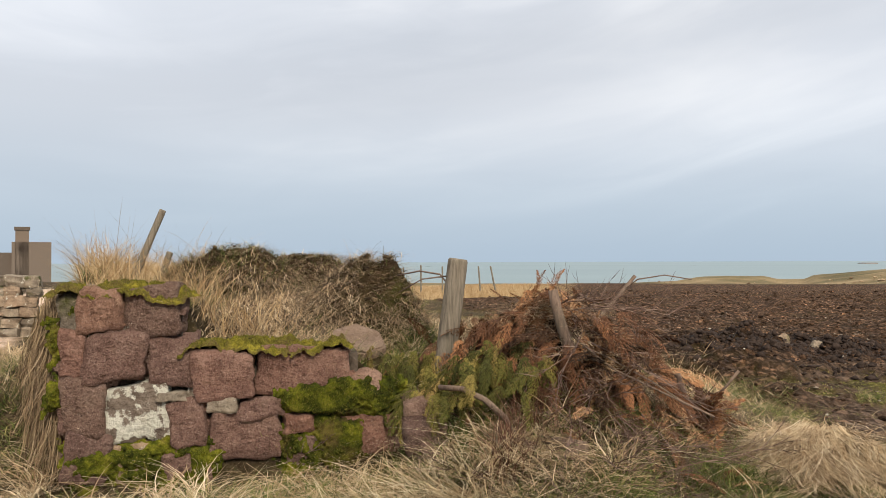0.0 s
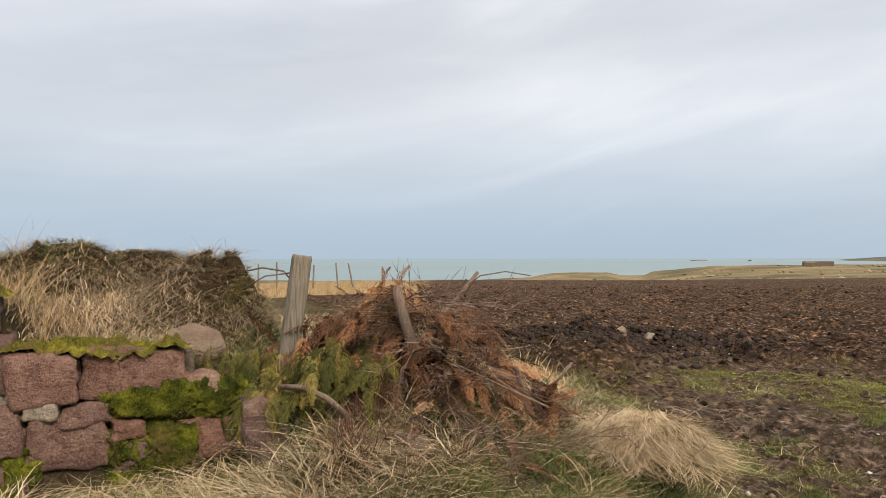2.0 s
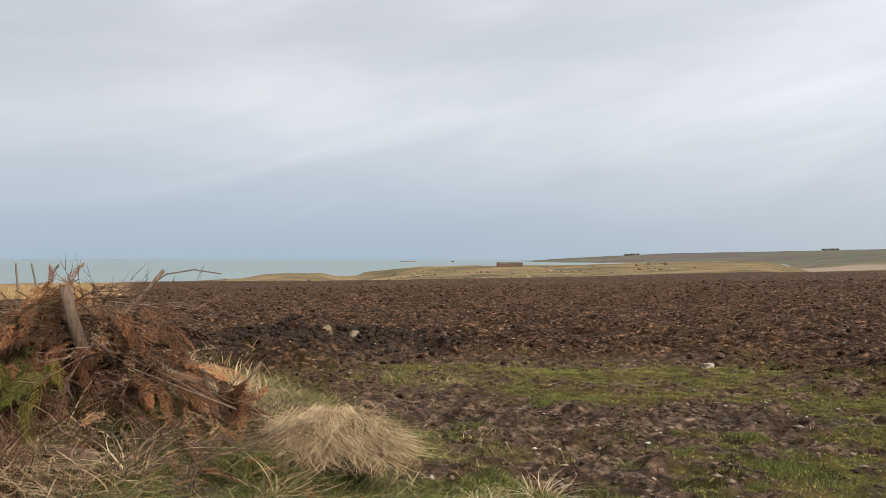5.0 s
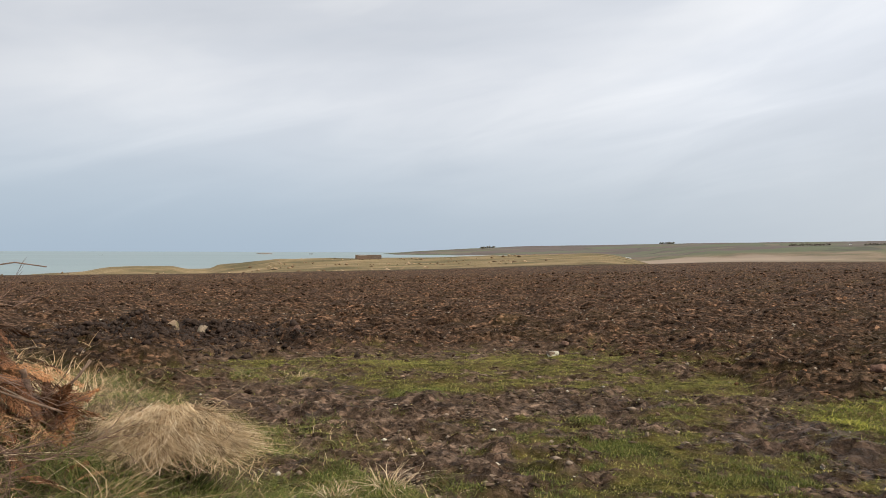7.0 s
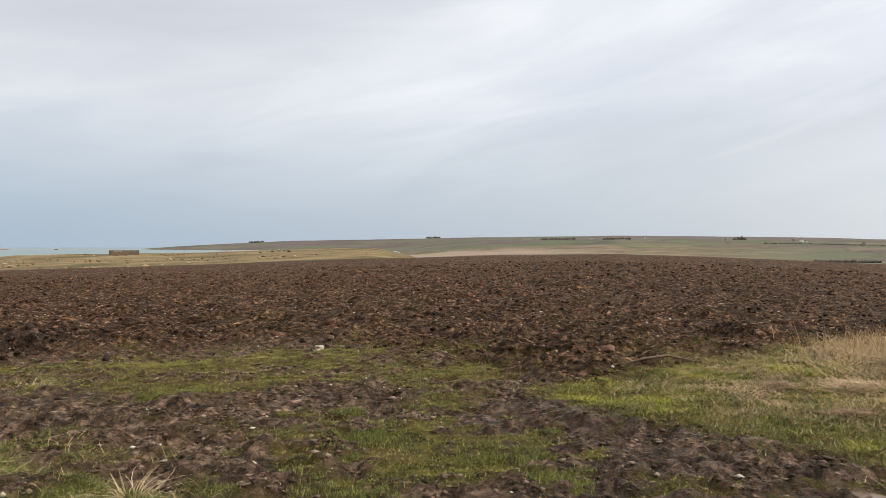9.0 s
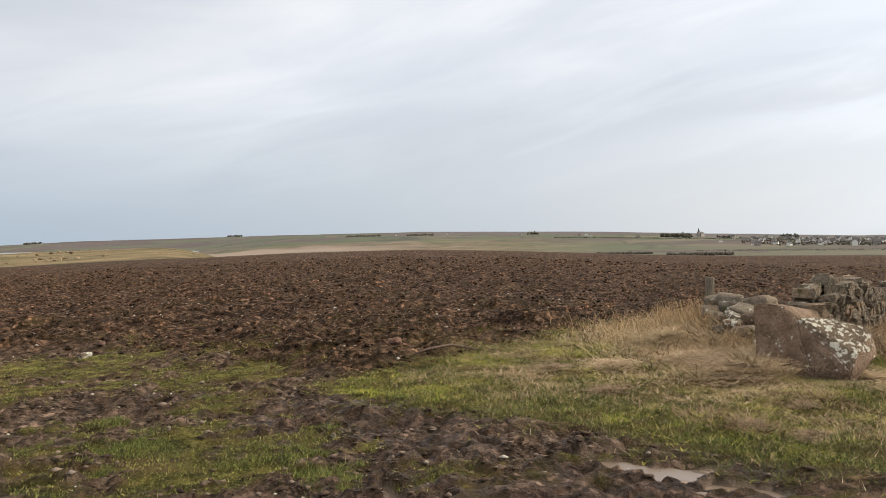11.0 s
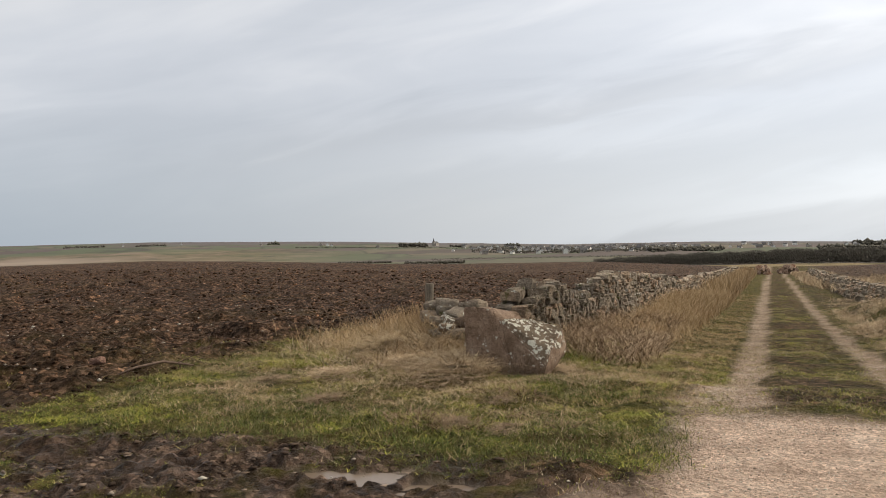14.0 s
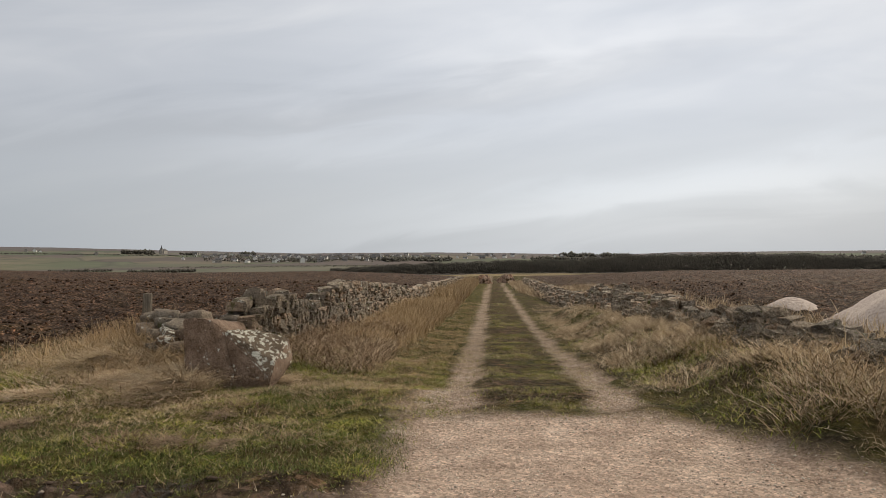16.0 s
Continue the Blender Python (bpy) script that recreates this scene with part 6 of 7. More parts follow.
# ---------------------------------------------------------------- grass
def blades(name, mat, x, y, h, w, lean=0.5, bend=0.5, label="", category="grass", way=None, spread=3.1416, z=None, segs=3, rise=1.0, curl=0.0):
    """Many blades of grass in one mesh. curl: how far a blade turns aside along its length; lean, bend: how far a tip hangs over, in blade lengths; way: the direction it hangs to."""
    x, y = np.asarray(x, float), np.asarray(y, float)
    n = len(x)
    if z is None:
        z = heights(x, y) - 0.01
    h = np.broadcast_to(np.asarray(h, float), (n,)) * (0.55 + 0.8 * rng.random(n))
    w = np.broadcast_to(np.asarray(w, float), (n,)) * (0.7 + 0.6 * rng.random(n))
    az = (rng.random(n) - 0.5) * 2 * spread + (0 if way is None else np.asarray(way))
    ln = lean * (0.3 + 1.2 * rng.random(n))
    bd = bend * (0.2 + 1.5 * rng.random(n))
    face = az + 1.57 + (rng.random(n) - 0.5) * 1.8
    cols = []
    twist = rng.normal(0, 1, n) * curl
    az0 = az
    for i in range(segs + 1):
        t = i / segs
        az = az0 + twist * t
        out = (ln * t + bd * t * t) * h
        up = h * t * rise * (1 - 0.42 * np.clip(bd, 0, 1.6) * t)
        px, py, pz = x + np.cos(az) * out, y + np.sin(az) * out, z + up
        if i < segs:
            hw = w * (1 - 0.72 * t ** 1.4) * 0.5
            cols.append(np.stack([px - np.cos(face) * hw, py - np.sin(face) * hw, pz], -1))
            cols.append(np.stack([px + np.cos(face) * hw, py + np.sin(face) * hw, pz], -1))
        else:
            cols.append(np.stack([px, py, pz], -1))
    k = len(cols)
    v = np.stack(cols, 1)
    tri = []
    for i in range(segs - 1):
        a0 = 2 * i
        tri += [(a0, a0 + 1, a0 + 3), (a0, a0 + 3, a0 + 2)]
    tri.append((k - 3, k - 2, k - 1))
    f = np.array(tri)[None] + (np.arange(n) * k)[:, None, None]
    return tagged(mesh_object(name, v.reshape(-1, 3), f.reshape(-1, 3), mat), label, category, kind="stuff")


def scatter(n, x0, x1, y0, y1, weight, power=1.0):
    """Random spots in a rectangle, kept by weight(x, y, zones)."""
    out_x, out_y, have = [], [], 0
    for go in range(40):
        x, y = x0 + (x1 - x0) * rng.random(n), y0 + (y1 - y0) * rng.random(n)
        q = zones(x, y, np.hypot(x - HUB[0], y - HUB[1]))
        keep = rng.random(n) < weight(x, y, q) ** power
        out_x.append(x[keep]), out_y.append(y[keep])
        have += keep.sum()
        if have >= n:
            break
    return np.concatenate(out_x)[:n], np.concatenate(out_y)[:n]


def clumpy(x, y, size, lo, hi, seed):
    return sm(fbm(x, y, size, 3, seed), lo, hi)


def tufts(name, mat, cx, cy, per, radius, h, w, label, lean=0.5, bend=0.8, segs=3, rise=1.0, curl=0.7):
    """Bunches of blades that fan out from their roots."""
    cx, cy = np.repeat(cx, per), np.repeat(cy, per)
    n = len(cx)
    a, d = rng.random(n) * 6.283, radius * np.sqrt(rng.random(n))
    size = np.repeat(0.6 + 0.8 * rng.random(n // per), per)
    x, y = cx + d * size * np.cos(a), cy + d * size * np.sin(a)
    return blades(name, mat, x, y, h * size, w, lean, bend, label, way=a, spread=1.0, segs=segs, rise=rise, curl=curl)


def off_track(x, y):
    return y - TRACK * (x - 8)


def build_west_grass():
    # bank in front of and over the broken wall
    def on_bank(x, y, q):
        u, back = face_uv(x, y)
        stone = (u > -0.1) & (u < 1.6) & (back > -0.14) & (back < 0.12)
        return q["turf"] * ~stone * (1 - 0.95 * sm(x, -1.5, -0.7)) * (0.25 + 0.75 * clumpy(x, y, 0.5, -0.35, 0.25, 101))

    x, y = scatter(12000, -6.5, 1.6, 1.9, 5.6, on_bank)
    blades("bank_grass", M_DEAD, x, y, 0.07 + 0.06 * clumpy(x, y, 0.6, -0.2, 0.5, 103), 0.0042, 1.0, 1.0, "matted dead straw-coloured grass over the bank", segs=3, curl=1.2)
    x, y = scatter(240, -5.5, 0.7, 2.0, 5.4, lambda x, y, q: on_bank(x, y, q) * clumpy(x, y, 0.8, -0.3, 0.1, 105))
    tufts("bank_tufts", M_DEAD, x, y, 44, 0.06, 0.11, 0.0046, "bunches of bleached dead grass on the bank", 0.6, 1.3, 3)
    x, y = scatter(330, -5.5, 1.2, 2.0, 5.0, lambda x, y, q: q["turf"] * clumpy(x, y, 0.9, -0.1, 0.25, 107))
    tufts("bank_green_tufts", M_GREEN, x, y, 44, 0.08, 0.12, 0.0042, "fresh green grass tufts among the dead grass", 0.6, 1.0, 2)
    x, y = scatter(230, -1.2, 0.9, 2.5, 5.4, lambda x, y, q: q["turf"])
    tufts("bank_brown_tufts", M_STALK, x, y, 30, 0.06, 0.13, 0.0038, "dark brown withered tufts on the bank", 0.4, 0.6, 3)
    x, y = scatter(12000, -0.6, 2.2, 3.4, 9.0, lambda x, y, q: q["turf"] * clumpy(x, y, 0.7, -0.2, 0.3, 108))
    blades("bank_green_grass", M_GREEN, x, y, 0.06, 0.004, 0.8, 0.8, "green grass along the foot of the bank", segs=3, curl=0.7)
    x, y = scatter(4200, -0.6, 2.2, 3.2, 9.0, lambda x, y, q: q["turf"] * clumpy(x, y, 0.5, -0.4, 0.2, 110))
    blades("bank_foot_straw", M_DEAD, x, y, 0.08, 0.004, 1.1, 0.8, "straw blades through the grass at the foot of the bank", segs=3, curl=0.9)
    tufts("verge_straw_tufts", M_PALE, np.array((1.75, 1.40)), np.array((4.22, 4.12)), 70, 0.07, 0.13, 0.005, "bleached straw tufts at the edge of the mud", 0.7, 0.9, 4)
    x, y = scatter(7000, -10, 0.0, 5.4, 20, lambda x, y, q: q["turf"])
    blades("verge_grass", M_DEAD, x, y, 0.2, 0.012, 0.5, 0.6, "rough pale grass behind the bank")
    # tall dead grass on the wall head
    def head(x, y, q):
        u, back = face_uv(x, y)
        side = u + 0.23 * back
        mounds = bump_at(x, y, -3.3, 4.8, 0.8, 0.7, 1.0) + bump_at(x, y, -2.3, 4.65, 0.75, 0.7, 1.0)
        return sm(side, -0.05, 0.2) * (1 - sm(side, 0.75, 1.5)) * sm(back, 0.35, 0.8) * (1 - sm(back, 5, 8)) * clumpy(x, y, 0.5, -0.25, 0.25, 111) * np.clip(1 - 1.4 * mounds, 0, 1)

    x, y = scatter(9500, -7, -2.2, 3.0, 8, head)
    blades("wall_head_grass", M_TAN, x, y, 0.33, 0.004, 0.35, 0.55, "tall tawny dead grass on top of the wall", curl=0.5, segs=4)
    x, y = scatter(70, -5, -1.9, 3.4, 6, head)
    blades("seed_stalks", M_WEED, x, y, 0.5, 0.003, 0.15, 0.25, "thin dry seed stalks above the wall", segs=5)
    # grass hanging down the side of the wall along the lane
    sd = np.array((-FACE_N[0] - 0.23 * FACE_D[0], -FACE_N[1] - 0.23 * FACE_D[1]))
    sd = sd / np.linalg.norm(sd)
    so = np.array((-sd[1], sd[0]))
    for mat, n, thick, length, label in ((M_WEED, 9000, 0.30, 0.24, "brown matted roots hanging down the lane side of the wall"), (M_SOD, 4000, 0.34, 0.26, "dead grass hanging down the lane side of the wall")):
        t, z = 0.05 + 4.4 * rng.random(n) ** 1.3, 0.30 + 0.95 * rng.random(n) ** 0.7
        belly = thick * (0.35 + 0.65 * np.sin(np.clip((z - 0.2) / 1.1, 0, 1) * 3.14)) * sm(t, -0.1, 0.3) * (0.75 + 0.4 * fbm(t, z, 0.4, 3, 191))
        out = 0.02 + belly * rng.random(n)
        x, y = FACE_A[0] + sd[0] * t + so[0] * out, FACE_A[1] + sd[1] * t + so[1] * out
        blades("hanging_grass", mat, x, y, length, 0.0042, 0.15, 0.15, label, way=math.atan2(so[1], so[0]), spread=1.5, z=z, rise=-0.8, segs=4, curl=0.8)
    # turf mounds: crumbled sods with short matted roots and wisps
    for k, (cx, cy, rr, n) in enumerate(((-3.42, 4.65, 0.56, 420), (-3.15, 5.35, 0.36, 200), (-2.28, 4.63, 0.42, 330))):
        a, d = rng.random(n) * 6.283, rr * np.sqrt(rng.random(n))
        x, y = cx + d * np.cos(a), cy + d * np.sin(a)
        size = 0.008 + 0.022 * rng.random(n) ** 2
        lumps("sod_crumbs", x, y, heights(x, y), size, M_SODLUMP, "crumbled brown turf sods heaped on the bank", "turf", 0.7, 0.45)
        n *= 12
        a, d = rng.random(n) * 6.283, rr * np.sqrt(rng.random(n))
        x, y = cx + d * np.cos(a), cy + d * np.sin(a)
        blades("turf_mound_grass", M_SOD, x, y, 0.085, 0.0042, 1.1, 0.6, "matted dead roots over an upturned turf mound", z=heights(x, y) + 0.015, rise=0.3, curl=1.2, segs=3)
        n = n // 3
        a, d = rng.random(n) * 6.283, rr * (0.75 + 0.35 * rng.random(n))
        x, y = cx + d * np.cos(a), cy + d * np.sin(a)
        blades("mound_fringe_grass", M_WEED, x, y, 0.13, 0.0042, 0.7, 0.6, "dry grass drooping down the side of a turf mound", way=a, spread=0.9, z=heights(x, y) + 0.04, rise=-0.5, curl=0.6, segs=3)
    for cx, cy, rr, n in ((-2.75, 4.2, 0.55, 900), (-2.35, 4.0, 0.4, 550), (-2.95, 4.0, 0.4, 550), (-2.7, 4.1, 0.55, 1800)):
        a, d = rng.random(n) * 6.283, rr * np.sqrt(rng.random(n))
        x, y = cx + d * np.cos(a), cy + d * np.sin(a)
        blades("draped_straw", M_STALK if n > 1700 else M_DEAD, x, y, 0.20, 0.0045, 0.35, 0.5, "pale straw draped between turf mounds and wall", way=-1.2, spread=1.3, z=heights(x, y) + 0.05, rise=-0.35, curl=0.7, segs=4)
    x, y = scatter(2900, -4.1, -1.8, 4.1, 5.7, lambda x, y, q: clumpy(x, y, 0.3, -0.1, 0.2, 115))
    blades("mound_straw", M_DEAD, x, y, 0.14, 0.0038, 0.9, 0.9, "pale straw wisps over the turf mounds", z=heights(x, y) + 0.03, rise=0.3, curl=1.4, segs=4)
    x, y = scatter(3200, -4.2, -1.6, 3.9, 5.6, lambda x, y, q: clumpy(x, y, 0.4, -0.1, 0.2, 117))
    blades("mound_green_grass", M_GREEN, x, y, 0.08, 0.004, 0.6, 0.5, "short green grass on the turf mounds")
    # long blades at the foot of the wall and bank
    def foot(x, y, q):
        return q["turf"] * (1 - 0.85 * sm(x, -1.3, -0.6)) * sm(y, 2.0, 2.4) * (1 - sm(y, 2.65 + 0.5 * (x + 2.2), 3.1 + 0.5 * (x + 2.2)))

    x, y = scatter(1200, -4.5, -0.9, 2.0, 4.0, foot)
    blades("wall_foot_grass", M_DEAD, x, y, 0.20, 0.0065, 0.6, 1.1, "long dead grass at the foot of the wall", segs=5, curl=1.0)
    x, y = scatter(5200, -4.5, -1.2, 2.0, 3.3, foot)
    blades("wall_foot_green_grass", M_GREEN, x, y, 0.15, 0.005, 0.6, 1.0, "green grass at the foot of the wall", segs=4, curl=0.9)
    x, y = scatter(400, -1.9, 0.5, 2.8, 4.0, lambda x, y, q: clumpy(x, y, 0.35, -0.1, 0.2, 119))
    blades("brush_straw", M_DEAD, x, y, 0.16, 0.0055, 1.0, 1.2, "flattened straw under the brush pile", segs=4, curl=1.0)
    x, y = scatter(760, -1.4, 1.0, 2.2, 4.1, lambda x, y, q: clumpy(x, y, 0.5, -0.3, 0.1, 125))
    tufts("undergrowth_tufts", M_GREEN, x, y, 46, 0.07, 0.13, 0.0045, "dull green grass growing through the dead litter", 0.6, 1.0, 2)
    # laid straw before the brush, and curls at the foot of the bank
    x, y = rng.normal(-1.0, 0.16, 1000), rng.normal(3.38, 0.09, 1000)
    blades("laid_straw", M_DEAD, x, y, 0.2, 0.0055, 1.2, 0.5, "mat of flattened straw before the brush pile", way=-0.5, spread=1.0, z=heights(x, y) + 0.05, rise=0.12, segs=3)
    x, y = scatter(200, -3.6, 0.6, 2.0, 3.3, lambda x, y, q: clumpy(x, y, 0.4, -0.2, 0.15, 129) * (1 - 0.75 * sm(x, -1.5, -0.9)))
    tufts("curled_grass", M_DEAD, x, y, 30, 0.06, 0.17, 0.0062, "curled pale dead grass in the verge", 0.6, 1.4, 5, curl=1.3)
    x, y = scatter(80, -1.7, 0.5, 2.7, 3.7, lambda x, y, q: clumpy(x, y, 0.35, -0.1, 0.2, 137))
    tufts("pale_verge_tufts", M_DEAD, x, y, 26, 0.05, 0.18, 0.006, "pale curled grass tufts among the brush litter", 0.5, 1.3, 5, curl=1.3)
    x, y = scatter(2200, -1.0, 0.6, 2.3, 3.4, lambda x, y, q: clumpy(x, y, 0.35, -0.25, 0.15, 133))
    blades("twig_litter", M_TWIG, x, y, 0.11, 0.003, 0.8, 0.3, "pinkish dry twig litter below the brush", segs=2)
    x, y = scatter(8000, -1.6, 1.0, 2.2, 3.8, lambda x, y, q: clumpy(x, y, 0.45, -0.1, 0.2, 135))
    blades("verge_green_grass", M_GREEN, x, y, 0.09, 0.0042, 0.8, 0.9, "green grass coming through the verge litter", segs=3)
    x, y = scatter(26, -3.4, -0.6, 2.3, 3.5, lambda x, y, q: (1 - sm(y, 2.7 + 0.5 * (x + 2.2), 3.2 + 0.5 * (x + 2.2))) + 0.6 * sm(x, -1.6, -1.2))
    tufts("bleached_tufts", M_PALE, x, y, 60, 0.05, 0.22, 0.0068, "bleached clumps of long curled grass in the verge", 0.55, 1.25, 5, curl=0.9)
    # red-brown dry weeds low in front
    x, y = scatter(420, -0.92, -0.52, 3.1, 3.62, lambda x, y, q: clumpy(x, y, 0.3, -0.05, 0.2, 121))
    blades("dry_heather", M_HEATHER, x, y, 0.23, 0.004, 0.35, 0.3, "red-brown dry heathery weeds in the verge", segs=4, curl=0.6)
    x, y = scatter(4000, -1.2, 0.9, 2.5, 4.6, lambda x, y, q: clumpy(x, y, 0.4, -0.2, 0.2, 123))
    blades("verge_stalks", M_STALK, x, y, 0.11, 0.0038, 0.8, 0.7, "dull brown dead stalks on the bank", segs=3)


build_west_grass()


def build_tussock():
    # locks of grass that rise from a round crown, arch over and hang to the ground, each its own way
    locks, per = 260, 46
    a = rng.random(locks) * 6.283
    d = 0.30 * np.sqrt(rng.random(locks))
    lx, ly = 0.52 + d * np.cos(a) * 1.1, 4.05 + d * np.sin(a) * 0.8
    dome = 0.25 * np.sqrt(np.clip(1 - (d / 0.34) ** 2, 0, 1)) * (0.62 + 0.5 * rng.random(locks))
    fall = np.repeat(a + rng.normal(0, 0.95, locks), per)
    size = np.repeat(0.5 + 1.0 * rng.random(locks), per)
    x = np.repeat(lx, per) + rng.normal(0, 0.018, locks * per)
    y = np.repeat(ly, per) + rng.normal(0, 0.018, locks * per)
    base = np.repeat(0.33 + dome, per)
    blades("straw_tussock", M_DEAD, x, y, 0.19 * size, 0.0046, 0.6, 0.5, "big tussock of bleached dead grass beside the gateway", "tussock", way=fall, spread=0.5, z=base + rng.normal(0, 0.012, locks * per), segs=5, rise=-0.45, curl=0.8)
    # brown inner blades put the shade of the tussock's hollow into colour
    n = 2600
    a, d = rng.random(n) * 6.283, 0.27 * np.sqrt(rng.random(n))
    blades("tussock_thatch", M_SOD, 0.52 + d * np.cos(a), 4.05 + 0.8 * d * np.sin(a), 0.14, 0.004, 0.8, 0.4, "darker blades inside the tussock for its shaded hollow", "tussock", way=a, spread=2.0, z=0.30 + 0.26 * np.sqrt(1 - (d / 0.3) ** 2), segs=3, rise=-0.4, curl=1.2)
    n = 520
    x, y = rng.normal(0.48, 0.14, n), rng.normal(3.98, 0.09, n)
    blades("tussock_wisps", M_DEAD, x, y, 0.18, 0.0045, 0.7, 0.9, "stray pale blades round the tussock", "tussock", z=0.48 + 0.1 * rng.random(n), segs=5, rise=0.3, curl=1.5)


build_tussock()


def build_brush_straw():
    """Old straw caught on top of and under the brush."""
    locks, per = 26, 40
    cx, cy = rng.normal(-0.70, 0.28, locks), rng.normal(4.08, 0.16, locks)
    x, y = np.repeat(cx, per) + rng.normal(0, 0.04, locks * per), np.repeat(cy, per) + rng.normal(0, 0.04, locks * per)
    z = heights(x, y) + 0.02 + 0.42 * np.exp(-(((x + 0.78) / 0.6) ** 2 + ((y - 4.12) / 0.38) ** 2))
    way = np.repeat(rng.random(locks) * 6.283, per)
    blades("caught_straw", M_DEAD, x, y, 0.2, 0.0045, 0.8, 0.7, "pale straw caught in the brush pile", way=way, spread=0.6, z=z, rise=0.1, segs=4, curl=0.8)


build_brush_straw()


def moss_pad(u0, u1, z0, z1, flat, seed):
    """A cushion of moss with an uneven outline, on the wall's face or (flat) on a ledge; its rim dips into the stone."""
    d, n = FACE_D, FACE_N
    step = 0.0055
    depth = 0.34
    us, ws = np.arange(u0, u1, step), np.arange(0, depth, step) if flat else np.arange(z0, z1, step)
    U, V = np.meshgrid(us, ws, indexing="ij")
    edge = np.minimum(np.minimum(U - u0, u1 - U) / 0.10, (ws[-1] - V) / 0.08 if flat else np.minimum(V - ws[0], ws[-1] - V) / 0.07)
    if flat:
        edge = edge + 0.6
    m = np.clip(edge, -1, 1.5) * 0.5 - 0.62 + fbm(U, V, 0.24, 5, seed, 0.66) * (0.85 if flat else 1.25)
    puff = sm(m, -0.15, 0.4)
    fine = fbm(U, V, 0.035, 3, seed + 5, 0.7)
    if flat:
        out = 0.056 - V
        drop = np.sqrt(np.clip(1 - (1 - np.clip(V / 0.07, 0, 1)) ** 2, 0, 1))
        z = z0 - 0.05 + 0.065 * puff + 0.014 * fine + 0.03 * fbm(U, V, 0.3, 2, seed + 8) - (0.028 + 0.02 * fbm(U, U * 0, 0.45, 3, seed + 3)) * (1 - drop)
    else:
        out, z = 0.012 + 0.065 * puff + 0.012 * fine, V
    x, y = FACE_A[0] + d[0] * U + n[0] * out, FACE_A[1] + d[1] * U + n[1] * out
    na, nb = U.shape
    i, j = np.meshgrid(np.arange(na - 1), np.arange(nb - 1), indexing="ij")
    f = np.stack([i * nb + j, (i + 1) * nb + j, (i + 1) * nb + j + 1, i * nb + j + 1], -1).reshape(-1, 4)
    f = f[(m > -0.2)[:-1, :-1].ravel()]
    tagged(mesh_object("moss", np.stack([x, y, z], -1).reshape(-1, 3), f, M_DRYMOSS if flat else M_MOSS, smooth=True), "olive-green moss cushion on the wall stones", "moss", kind="stuff")
    pick = np.flatnonzero(m.ravel() > 0.0)
    pick = rng.choice(pick, min(len(pick) * 2, 5000))
    x, y, z = x.ravel()[pick], y.ravel()[pick], z.ravel()[pick]
    way = math.atan2(n[1], n[0])
    blades("moss_tips", M_FUZZ, x + rng.normal(0, 0.003, len(x)), y + rng.normal(0, 0.003, len(x)), 0.011, 0.0032, 0.6 if flat else 1.3, 0.0, "tiny upright tips of the moss", "moss", way=way, spread=1.6, z=z - 0.002, segs=1)


for k, spot in enumerate(((0.50, 1.50, 1.0, 1.0, True), (-0.10, 0.66, 1.305, 1.305, True), (1.0, 1.80, 0.52, 0.80, False), (0.96, 1.60, 0.08, 0.64, False), (-0.18, 0.06, 0.62, 1.2, False),
                          (-0.05, 0.80, 0.08, 0.54, False), (0.86, 1.02, 0.55, 0.72, False), (0.05, 0.14, 0.98, 1.12, False))):
    moss_pad(*spot, 131 + 7 * k)


